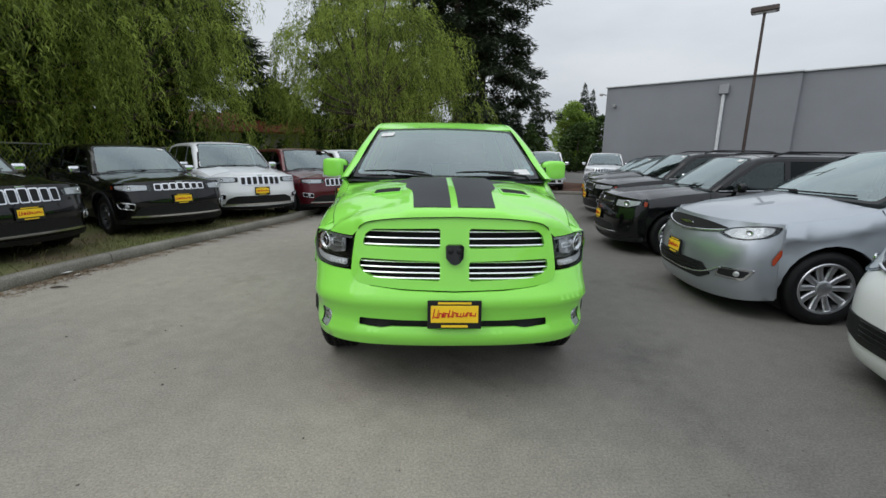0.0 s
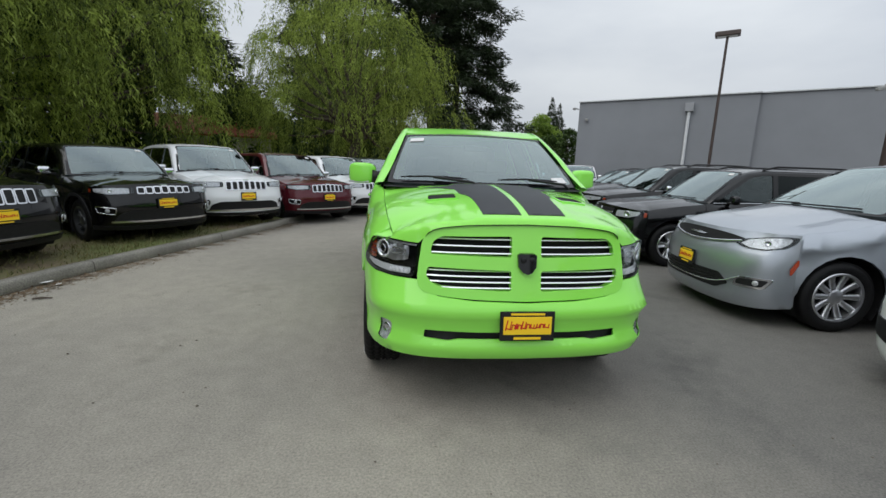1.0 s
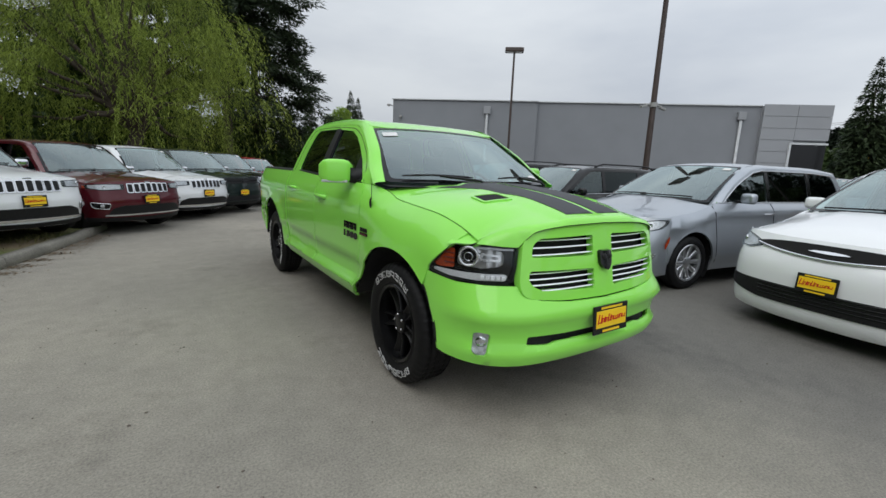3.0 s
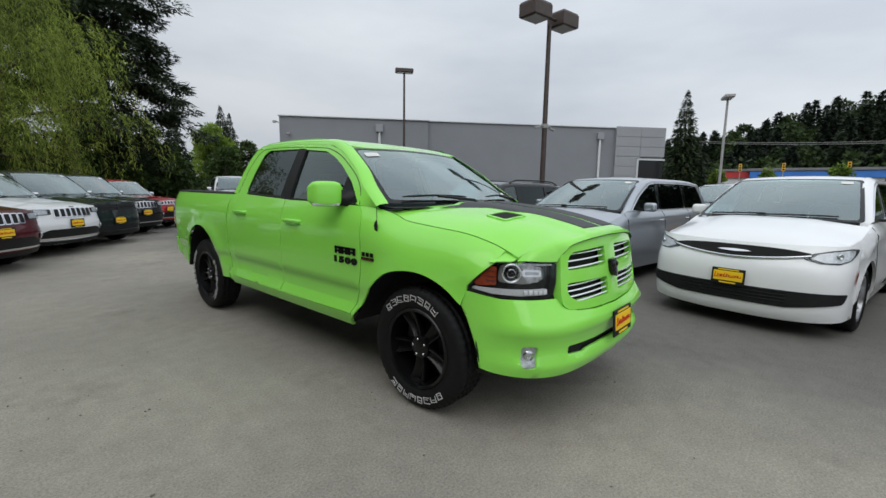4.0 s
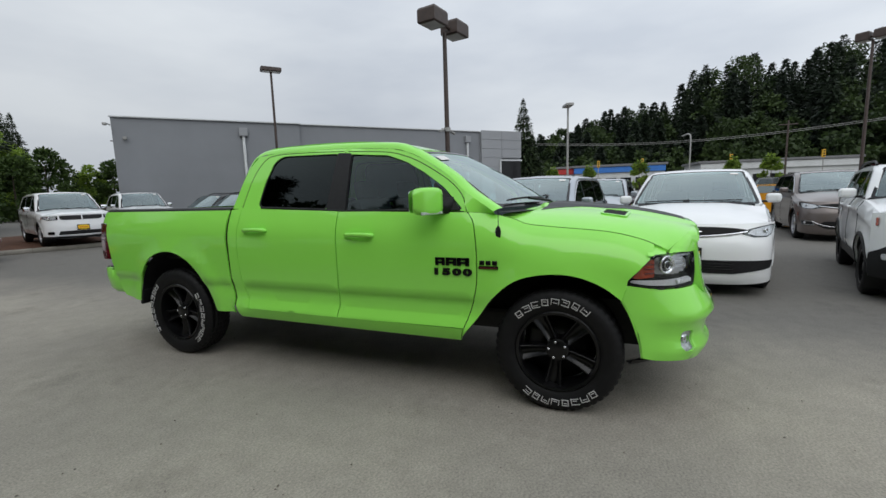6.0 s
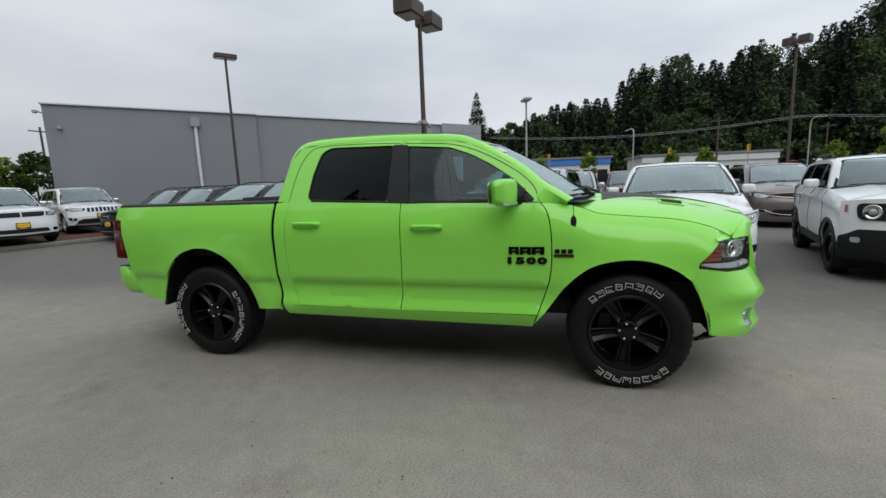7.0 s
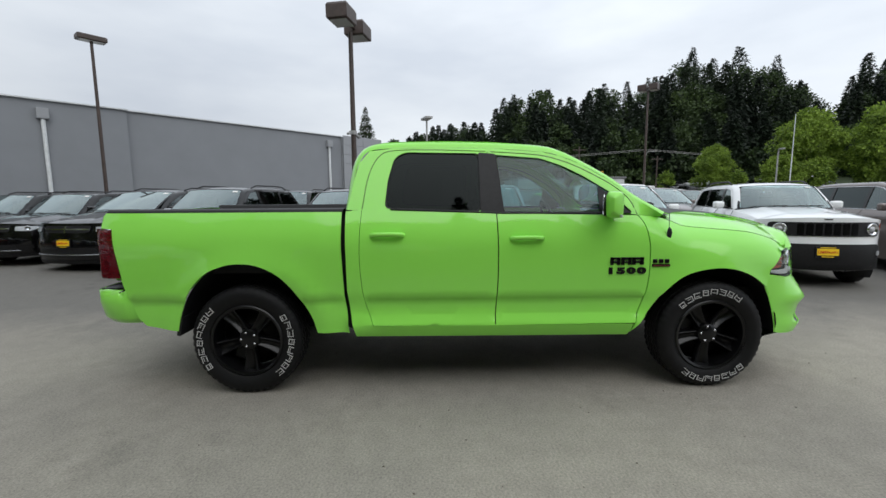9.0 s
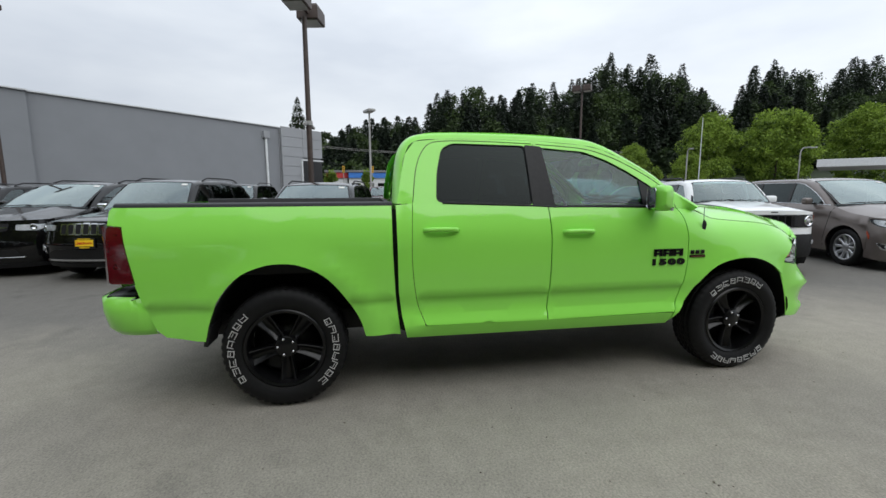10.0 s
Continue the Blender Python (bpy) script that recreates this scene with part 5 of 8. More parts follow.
        for cy in (0, wb):
            ring = [(cy + y, z) for y, z in arc(0)]
            rows = [[(k * x, y, z) for y, z in ring] for x in (W * 0.965, W * 0.62)] + [[(k * W * 0.62, cy, r)] * len(ring)]
            part("wheel_housing", loft(rows), TRIM, car)
        for line in ([(R + 0.10, sill + 0.12), (R + 0.02, 0.75), (s["yws"] + 0.06, top(s["yws"] + 0.06) - 0.01)], [(s["yb"] + 0.04, sill + 0.10), (s["yb"] + 0.04, 0.8), (s["yb"], zbelt(s["yb"]) - 0.005)], [(s["yc"] - 0.10, sill + 0.14), (s["yc"] + 0.0, 0.72), (s["yc"] + 0.04, zbelt(s["yc"]) - 0.005)]):
            part("door_seam", tube([skin(y, z) for y, z in rounded(line, 4)], 0.005, seg=4), GAP, side)
        for y in (s["yb"] - 0.13, s["yc"] - 0.10):
            z = belt - 0.12
            hx = k * (skin_x(y, z) + 0.022)
            part("door_handle", tube([(hx - k * 0.025, y - 0.10, z), (hx, y - 0.07, z), (hx, y + 0.07, z + 0.004), (hx - k * 0.025, y + 0.10, z)], 0.014, seg=6), chrome if chrome is CHROME and mat is not BLACK_PAINT else mat, side)

    # front fascia and hood
    half = [(send, sill + 0.01)] + [(send, z) for z in (0.5, 0.7)] + [(q, zfront(q)) for q in np.linspace(send, 0, 10)]
    base = [(q, sill - 0.05 + 0.06 * (q / send) ** 3) for q in np.linspace(0, send, 8)][:-1]
    loop = base + half[:-1] + [(-a, b) for a, b in half[::-1]] + [(-a, b) for a, b in base[::-1]][:-1]
    nose = part("front_fascia", panel(loop, front_at, step=0.065, depth=0.02, back=(0, 1, 0)), mat, car)
    rim_line = [front_at(q, zfront(q)) for q in np.linspace(0, send * 0.97, 16)]
    hy = lambda x: float(np.interp(abs(x), [p.x for p in rim_line], [p.y for p in rim_line]))
    hz = lambda x: float(np.interp(abs(x), [p.x for p in rim_line], [p.z for p in rim_line]))
    xs = W * 0.965 + roll(0) - 0.003

    def hood_flow(x, y):
        t = min(1, abs(x) / (plan(max(y, ya)) + roll(0)))
        zs = zseam(max(y, ya)) if y > ya else zfront(fat_s(min(abs(x), W * 0.95)))
        f = min(1, max(0, (y + fo) / (s["yws"] + fo - 0.1)))
        crown = s["zh0"] + (s["zh1"] + 0.02 - s["zh0"]) * f ** 0.75
        if y <= ya:
            zs = zs + 0
        return crown - (crown - zs) * t ** 2.6 + (0.005 if s["style"] == "wing" else 0.014) * math.exp(-((abs(x) - W * 0.45) / 0.05) ** 2) * min(1, f * 3)
    nose_drop = curve([(x, hz(x) - hood_flow(x, hy(x) + 0.004)) for x in np.linspace(0, W * 0.93, 12)])
    nose_y = curve([(x, hy(x)) for x in np.linspace(0, W * 0.93, 24)])

    def hood_z(x, y):
        back = min(1.0, max(0.0, (y - nose_y(abs(x))) / 0.34))
        return hood_flow(x, y) + (nose_drop(abs(x)) - 0.004) * (1 - back) ** 2
    hl = [(p.x, p.y + 0.004) for p in rim_line if p.x < W * 0.93 and p.y < ya + 0.02] + [(plan(y) + roll(0) - 0.004, y) for y in np.linspace(ya + 0.04, s["yws"] + 0.05, 9)]
    hl += [(x, s["yws"] - 0.13 + 0.20 * (x / W) ** 2) for x in np.linspace(W * 0.8, 0, 6)]
    loop = hl + [(-a, b) for a, b in hl[::-1]][1:-1]
    part("hood", panel(loop, lambda x, y: Vector((x, y, hood_z(x, y))), step=0.07, depth=0.02, back=(0, 0, -1)), mat, car)

    # cab: glass, pillars and roof
    xb, xr = W - 0.085, W * 0.735
    zr = lambda y: H - 0.035 - 0.05 * max(0, (s["yrf"] + 0.35 - y) / 0.35) ** 2 * (y < s["yrf"] + 0.35) - 0.05 * max(0, (y - s["yre"] + 0.9) / 0.9) ** 2 * (y > s["yre"] - 0.9)
    gx = lambda z: xb + (xr - xb) * max(0, (z - belt) / (H - belt)) ** 1.15
    y_a, y_d = s["yws"] + 0.12, rear - 0.22
    za = lambda y: s["zh1"] - 0.03 + (zr(s["yrf"]) - 0.055 - s["zh1"] + 0.03) * (max(0, y - y_a) / (s["yrf"] - y_a)) ** 0.9 if y < s["yrf"] else 9
    zd = lambda y: zbelt(y_d) + (zr(s["yre"]) - 0.055 - zbelt(y_d)) * (max(0, y_d - y) / (y_d - s["yre"])) ** 0.8 if y > s["yre"] else 9
    zt = lambda y: min(zr(y) - 0.055, za(y), zd(y))
    ys = list(np.linspace(y_a, s["yrf"], 7)) + list(np.linspace(s["yrf"], s["yre"], 9))[1:] + list(np.linspace(s["yre"], y_d, 6))[1:]
    outline = [(y, zt(y)) for y in ys] + [(y, zbelt(y) - 0.012) for y in np.linspace(y_d, y_a, 10)]

    def window(y0, y1, a, d):
        f = lambda y: min(zr(y) - 0.10, za(y - a), zd(y + d)) if a or d else zr(y) - 0.10
        yy = [y for y in np.linspace(y0, y1, 16) if f(y) > zbelt(y) + 0.045]
        return corners([(y, zbelt(y) + 0.02) for y in (yy[0], yy[-1])] + [(y, f(y)) for y in yy[::-1]], 0.03, 3)
    wins = [window(y_a + (0.22 if s["style"] == "wing" else 0.10), s["yb"] - 0.03, 0.10, 0.0), window(s["yb"] + 0.04, s["yc"] - 0.03, 0, 0), window(s["yc"] + 0.05, y_d - 0.06, 0.0, 0.14)]
    for k in (-1, 1):
        gskin = lambda y, z, k=k, o=0.0: Vector((k * (gx(z) + o), y, z))
        cab = part("cab_side", panel(outline, gskin, holes=wins, step=0.12, depth=0.03, back=(-k, 0, 0), flip=k > 0), mat, car)
        for i, w in enumerate(wins):
            p = part("side_window", panel(w, lambda y, z, k=k: gskin(y, z, k, -0.008), step=0.2, depth=0.003, back=(-k, 0, 0)), MID_GLASS if i == 0 else DARK_GLASS, cab, "clear side window" if i == 0 else "dark privacy window")
            p.visible_shadow = False
        for a, b in ((s["yb"] - 0.035, s["yb"] + 0.045), (s["yc"] - 0.035, s["yc"] + 0.055)):
            zz = lambda y: zr(y) - 0.095
            part("door_pillar", panel([(a, zbelt(a) + 0.02), (b, zbelt(b) + 0.02), (b, zz(b)), (a, zz(a))], lambda y, z, k=k: gskin(y, z, k, 0.003), step=0.2, depth=0.006, back=(-k, 0, 0)), GLOSS_BLACK, cab)
        belt_line = [gskin(y, zbelt(y) + 0.012, k, 0.006) for y in np.linspace(y_a + 0.06, y_d - 0.1, 9)]
        part("belt_moulding", tube(belt_line, 0.009, seg=5), chrome, cab)
        if s["style"] == "wing":
            line = [(y, min(zr(y) - 0.098, za(y - 0.095))) for y in np.linspace(y_a + 0.12, s["yre"] + 0.1, 16)]
            part("window_moulding", tube([gskin(y, z, k, 0.004) for y, z in line], 0.008, seg=5), chrome, cab)
        rows = []
        for y in ys:
            z = zt(y)
            up = 0.045 if s["yrf"] - 0.3 < y < s["yre"] + 0.2 else 0.02
            fw = -0.05 if y < s["yrf"] - 0.05 else 0.05 if y > s["yre"] + 0.1 else 0
            a = Vector((gx(z), y, z))
            c = Vector((gx(z) - 0.10, y + fw, z + up + (0.02 if fw else 0)))
            b = Vector((gx(z) - 0.03, y + fw * 0.6, z + up * 0.95))
            rows.append([(k * q.x, q.y, q.z) for q in (a * (1 - t) ** 2 + b * 2 * t * (1 - t) + c * t * t for t in (0, 0.25, 0.5, 0.75, 1))])
        part("roof_rail", loft(rows), mat, car)
        if rack:
            line = [(k * (gx(H - 0.09) - 0.045), y, zr(y) + (0.045 if 0 < i < 8 else -0.01)) for i, y in enumerate(np.linspace(s["yrf"] + 0.25, s["yre"] - 0.15, 9))]
            part("roof_rack", tube(line, 0.016, seg=6), rack, car)
        # mirrors
        my, mz = y_a + (0.50 if s["style"] == "wing" else 0.30), s["zh1"] + 0.02
        own = box((0.20, 0.12, 0.145), (k * (W + 0.075), my, mz + 0.03), (0, 0, -14 * k), 0.055, segments=4)
        mirror = part("door_mirror", own, chrome if s["style"] in ("slots", "wide") and chrome is CHROME else mat, car)
        for fc in mirror.data.polygons:
            fc.use_smooth = True
        part("mirror_arm", box((0.10, 0.06, 0.035), (k * (W - 0.04), my, mz - 0.02), bevel=0.01), TRIM, mirror)
    roof_x = gx(H - 0.09) - 0.09
    ry = lambda x: s["yrf"] - 0.10 + 0.06 * (x / roof_x) ** 2
    rl = [(x, ry(x)) for x in np.linspace(-roof_x, roof_x, 9)] + [(roof_x, s["yrf"] + 0.2), (roof_x, s["yre"])] + [(x, s["yre"] + 0.10) for x in np.linspace(roof_x, -roof_x, 7)] + [(-roof_x, s["yre"]), (-roof_x, s["yrf"] + 0.2)]
    part("roof", panel(rl, lambda x, y: Vector((x, y, zr(y) - 0.012 + 0.03 * (1 - (x / roof_x) ** 2))), step=0.16, depth=0.03, back=(0, 0, -1)), mat, car)

    def screen(u, v, o=0.0):
        w = (gx(s["zh1"]) - 0.035) * (1 - v) + (roof_x + 0.015) * v
        y = (s["yws"] - 0.13 + 0.20 * u * u) * (1 - v) + (s["yrf"] - 0.11 + 0.06 * u * u) * v
        z = (s["zh1"] + 0.0 - 0.02 * u * u) * (1 - v) + (zr(s["yrf"]) + 0.012 - 0.02 * u * u) * v + 0.025 * math.sin(math.pi * v)
        return Vector((u * w, y - 0.8 * o, z + 0.6 * o))
    sq = corners([(-1, 0), (1, 0), (1, 1), (-1, 1)], 0.06)
    inner = [(a * 0.95, 0.5 + (b - 0.5) * 0.93) for a, b in sq]
    ws = part("windscreen", panel(sq, screen, step=0.2, depth=0.003, back=(0, 0.5, -0.8)), SCREEN_GLASS, car)
    ws.visible_shadow = False
    part("screen_border", panel(sq, lambda u, v: screen(u, v, 0.003), holes=[inner], step=0.2, depth=0.0), GLOSS_BLACK, ws)
    for a, b in ((-0.15, 0.75), (-0.8, -0.05)):
        part("wiper", tube([screen(q, 0.05 + 0.03 * (q - a), 0.02) for q in np.linspace(a, b, 6)], 0.009, seg=5), TRIM, car)
    if detail:
        part("sticker", panel([(0.70, 0.86), (0.86, 0.86), (0.86, 0.93), (0.70, 0.93)], lambda u, v: screen(u, v, 0.005), step=0.3, depth=0.0), MARK_WHITE, ws, "white stock sticker")

    # tail
    half = [(rend, sill + 0.02), (rend, 0.7), (rend, zbelt(yb))]
    loop = [(-a, b) for a, b in half[::-1]] + half
    tail = part("tail_panel", panel([(-rend, sill + 0.02), (rend, sill + 0.02), (rend, zbelt(yb)), (-rend, zbelt(yb))], rear_at, step=0.16, depth=0.02, back=(0, -1, 0), flip=True), mat, car)
    hatch = [(-1, 0), (1, 0), (1, 1), (-1, 1)]

    def hatch_at(u, v):
        w = (gx(belt + rise) - 0.08) * (1 - v) + roof_x * v
        return Vector((u * w, (rear - 0.10 - 0.10 * u * u) * (1 - v) + (s["yre"] + 0.09) * v + 0.04 * math.sin(v * math.pi), zbelt(y_d) * (1 - v) + (zr(s["yre"]) - 0.01) * v))
    part("rear_window", panel(hatch, hatch_at, step=0.25, depth=0.003, back=(0, -1, 0)), DARK_GLASS, car)
    for k in (-1, 1):
        part("tail_lamp", panel(corners([(k * (rend - 0.03), 0.85), (k * (rend - 0.32), 0.85), (k * (rend - 0.34), zbelt(yb) - 0.03), (k * (rend - 0.01), zbelt(yb) - 0.03)], 0.03), lambda q, z: rear_at(q, z, 0.012), step=0.1, depth=0.012, back=(0, -1, 0)), RED_LENS, car)

    # face
    def overlay(nm, loop, mt, out=0.008, tag="", owner=nose, depth=0.015):
        return part(nm, panel(loop, lambda q, z: front_at(q, z, out), step=0.07, depth=depth, back=(0, 1, 0)), mt, owner, tag)

    def lamp(k, loop, round_lamp=None):
        lp = corners([(k * a, b) for a, b in loop], 0.02, 3)
        c = np.mean(lp, 0)
        h = overlay("headlamp", lp, GLOSS_BLACK, 0.004, "dark headlamp housing")
        overlay("lamp_reflector", [tuple(c + (np.array(p) - c) * 0.8) for p in lp], REFLECTOR, 0.010, "bright reflector", h, 0.004)
        x, y, nx, ny = fat(c[0])
        tm = Matrix.Translation(front_at(c[0], c[1], 0.016)) @ Vector((nx, ny, 0)).to_track_quat("-X", "Z").to_matrix().to_4x4()
        q = round_lamp or 0.03
        part("lamp_bowl", lathe([(q, 0.0), (q, -0.012), (q * 0.8, -0.016), (q * 0.6, -0.002), (0, 0.0)], 20, tm), CHROME, h)
        g = overlay("lamp_lens", lp, CLEAR, 0.024, "clear lens", h, 0.02)
        g.visible_shadow = False
        return h

    if s["style"] != "wing":
        overlay("lower_valance", [(-send * 0.97, sill - 0.03), (0, sill - 0.05), (send * 0.97, sill - 0.03), (send * 0.97, sill + 0.045), (0, sill + 0.02), (-send * 0.97, sill + 0.045)], TRIM, 0.010, "black lower valance")
    z0, style = s["zh0"], s["style"]
    S = send
    if style == "slots":
        for i in range(7):
            c = (i - 3) * S * 0.107
            w = S * 0.050
            zt_, zb_ = z0 - 0.030 - 0.005 * abs(i - 3), z0 - 0.030 - s["slot"]
            o = corners([(c - w, zb_), (c + w, zb_), (c + w * 1.05, zt_), (c - w * 1.05, zt_)], 0.02, 2)
            i_ = corners([(c - w * 0.72, zb_ + 0.016), (c + w * 0.72, zb_ + 0.016), (c + w * 0.76, zt_ - 0.016), (c - w * 0.76, zt_ - 0.016)], 0.015, 2)
            part("grille_slot", panel(o, lambda q, z: front_at(q, z, 0.014), holes=[i_], step=0.1, depth=0.02, back=(0, 1, 0)), slot or chrome, nose, "bright grille slot frame")
            overlay("slot_mesh", i_, TRIM, 0.004, "", nose, 0.0)
        for k in (-1, 1):
            lamp(k, [(S * 0.41, z0 - 0.160), (S * 0.41, z0 - 0.060), (S * 0.66, z0 - 0.055), (S * 0.965, z0 - 0.075), (S * 0.93, z0 - 0.14), (S * 0.72, z0 - 0.175)])
            f = overlay("fog_lamp", corners([(k * S * 0.64, 0.50), (k * S * 0.62, 0.60), (k * S * 0.87, 0.625), (k * S * 0.84, 0.525)], 0.03), GLOSS_BLACK, 0.010, "dark fog lamp pocket")
            ring = [(k * S * 0.64, 0.50), (k * S * 0.62, 0.60), (k * S * 0.87, 0.625), (k * S * 0.84, 0.525), (k * S * 0.64, 0.50)]
            part("fog_bezel", tube([front_at(a_, z_, 0.016) for a_, z_ in resampled(corners(ring[:-1], 0.03), 0.05)] + [front_at(*ring[0], 0.016)], 0.009, seg=5), chrome, f, "bright fog lamp bezel")
            c = k * S * 0.72
            x, y, nx, ny = fat(c)
            tm = Matrix.Translation(front_at(c, 0.563, 0.014)) @ Vector((nx, ny, 0)).to_track_quat("-X", "Z").to_matrix().to_4x4()
            part("fog_bulb", lathe([(0.032, 0.0), (0.030, -0.010), (0.012, -0.005), (0.0, -0.012)], 16, tm), REFLECTOR, f)
            overlay("side_marker", corners([(k * S * 0.945, z0 - 0.14), (k * S * 0.95, z0 - 0.09), (k * S * 0.985, z0 - 0.095), (k * S * 0.98, z0 - 0.14)], 0.008), AMBER, 0.008, "amber side marker")
        overlay("lower_intake", corners([(-S * 0.66, 0.375), (S * 0.66, 0.375), (S * 0.60, 0.50), (S * 0.46, 0.56), (-S * 0.46, 0.56), (-S * 0.60, 0.50)], 0.04), TRIM, 0.012, "black lower intake")
        overlay("skid_bar", corners([(-S * 0.70, 0.365), (S * 0.70, 0.365), (S * 0.69, 0.395), (-S * 0.69, 0.395)], 0.01), chrome, 0.022, "bright lower trim bar")
        part("nose_badge", box((0.11, 0.006, 0.018), front_at(0, z0 - 0.018, 0.006), bevel=0.004), chrome, nose, "small bright badge")
        pz = 0.665
    elif style == "wing":
        up = [(q, z0 - 0.034 - 0.036 * (abs(q) / S / 0.56) ** 3.0) for q in np.linspace(-S * 0.56, S * 0.56, 13)]
        dn = [(q, z0 - 0.160 + 0.065 * (abs(q) / S / 0.56) ** 1.7) for q in np.linspace(S * 0.56, -S * 0.56, 13)]
        overlay("upper_grille", up + dn, GAP, 0.012, "black wing-shaped upper grille")
        part("grille_moulding", tube([front_at(q, z, 0.016) for q, z in dn], 0.013, seg=6), chrome, nose, "bright moulding")
        wing = [(q, z0 - 0.090 + 0.010 * math.cos(q / 0.17 * 1.57)) for q in np.linspace(-0.17, 0.17, 9)] + [(q, z0 - 0.095 - 0.010 * math.cos(q / 0.17 * 1.57)) for q in np.linspace(0.165, -0.165, 9)]
        overlay("wing_badge", wing, CHROME, 0.024, "bright winged badge")
        for k in (-1, 1):
            lamp(k, [(S * 0.50, z0 - 0.125), (S * 0.58, z0 - 0.070), (S * 0.74, z0 - 0.034), (S * 0.92, z0 - 0.010), (S * 0.99, z0 - 0.014), (S * 0.97, z0 - 0.070), (S * 0.90, z0 - 0.128), (S * 0.76, z0 - 0.165), (S * 0.62, z0 - 0.165)])
            f = None if mat is WHITE_PAINT else overlay("fog_recess", corners([(k * S * 0.575, 0.405), (k * S * 0.60, 0.508), (k * S * 0.85, 0.52), (k * S * 0.79, 0.40)], 0.03), chrome if mat is SILVER_PAINT or mat is BROWN_PAINT else mat, 0.010, "fog lamp surround")
            f and overlay("fog_pocket", corners([(k * S * 0.60, 0.428), (k * S * 0.615, 0.49), (k * S * 0.815, 0.50), (k * S * 0.77, 0.423)], 0.025), TRIM, 0.016, "", f)
            if f:
                c = k * S * 0.74
                x, y, nx, ny = fat(c)
                tm = Matrix.Translation(front_at(c, 0.462, 0.020)) @ Vector((nx, ny, 0)).to_track_quat("-X", "Z").to_matrix().to_4x4()
                part("fog_bulb", lathe([(0.028, 0.0), (0.026, -0.010), (0.010, -0.005), (0.0, -0.012)], 16, tm), REFLECTOR, f)
            overlay("side_marker", corners([(k * S * 0.955, 0.57), (k * S * 0.95, 0.63), (k * S * 0.995, 0.735), (k * S * 0.999, 0.68)], 0.008), AMBER, 0.012, "orange side marker")
        wide = mat is WHITE_PAINT
        li = [(-S * (0.80 if wide else 0.54), 0.40), (-S * 0.42, 0.325), (S * 0.42, 0.325), (S * (0.80 if wide else 0.54), 0.40), (S * (0.84 if wide else 0.44), 0.50), (-S * (0.84 if wide else 0.44), 0.50)]
        low_i = overlay("lower_grille", corners(li, 0.03), TRIM, 0.010, "black lower grille")
        for z in (0.385, 0.42, 0.455, 0.49):
            part("grille_bar", tube([front_at(q, z, 0.016) for q in np.linspace(-S * 0.42, S * 0.42, 9)], 0.005, seg=5), GLOSS_BLACK, low_i)
        if not wide:
            part("lower_moulding", tube([front_at(q, 0.365 + 0.12 * (abs(q) / S / 0.6) ** 4, 0.014) for q in np.linspace(-S * 0.62, S * 0.62, 15)], 0.009, seg=6), chrome, nose, "bright lower moulding")
        pz = 0.575
    elif style in ("cross", "wide"):
        w = 0.42 if style == "cross" else 0.48
        zb_, zt_ = (z0 - 0.19, z0 - 0.05)
        o = corners([(-S * w, zb_ + 0.02), (-S * w * 0.8, zb_), (S * w * 0.8, zb_), (S * w, zb_ + 0.02), (S * w * 1.04, zt_), (-S * w * 1.04, zt_)], 0.03)
        g = overlay("grille", o, TRIM, 0.006, "black grille")
        bar = chrome if style == "cross" else mat if mat is WHITE_PAINT else GLOSS_BLACK
        overlay("grille_cross", [(-S * w, z0 - 0.128), (S * w, z0 - 0.128), (S * w, z0 - 0.108), (-S * w, z0 - 0.108)], GLOSS_BLACK if style == "wide" else bar, 0.014, "", g)
        overlay("grille_cross", [(-0.015, zb_), (0.015, zb_), (0.015, zt_), (-0.015, zt_)], bar, 0.016, "", g)
        for k in (-1, 1):
            lamp(k, [(S * (w + 0.05), z0 - 0.18), (S * (w + 0.05), z0 - 0.06), (S * 0.75, z0 - 0.06), (S * 0.95, z0 - 0.065), (S * 0.93, z0 - 0.13), (S * 0.75, z0 - 0.19)], 0.05)
            overlay("fog_lamp", corners([(k * S * 0.62, 0.40), (k * S * 0.62, 0.49), (k * S * 0.78, 0.49), (k * S * 0.78, 0.40)], 0.03), GLOSS_BLACK, 0.010, "fog lamp pocket")
            overlay("side_marker", corners([(k * S * 0.955, z0 - 0.16), (k * S * 0.955, z0 - 0.08), (k * S * 0.985, z0 - 0.09), (k * S * 0.985, z0 - 0.15)], 0.008), AMBER, 0.008, "amber side marker")
        overlay("lower_intake", corners([(-S * 0.55, 0.38), (S * 0.55, 0.38), (S * 0.50, 0.50), (-S * 0.50, 0.50)], 0.03), TRIM, 0.010, "black lower intake")
        part("lip_bar", tube([front_at(q, 0.365, 0.014) for q in np.linspace(-S * 0.6, S * 0.6, 9)], 0.010, seg=5), bar, nose)
        pz = 0.60
    else:
        o = corners([(-S * 0.76, z0 - 0.295), (S * 0.76, z0 - 0.295), (S * 0.79, z0 - 0.075), (-S * 0.79, z0 - 0.075)], 0.08)
        g = overlay("grille", o, TRIM, 0.012, "black grille band")
        for i in range(7):
            c = (i - 3) * S * 0.118
            overlay("grille_slot", corners([(c - S * 0.045, z0 - 0.275), (c + S * 0.045, z0 - 0.275), (c + S * 0.045, z0 - 0.095), (c - S * 0.045, z0 - 0.095)], 0.02), GLOSS_BLACK, 0.018, "", g)
        for k in (-1, 1):
            c = k * S * 0.62
            x, y, nx, ny = fat(c)
            tm = Matrix.Translation(front_at(c, z0 - 0.185, 0.018)) @ Vector((nx, ny, 0)).to_track_quat("-X", "Z").to_matrix().to_4x4()
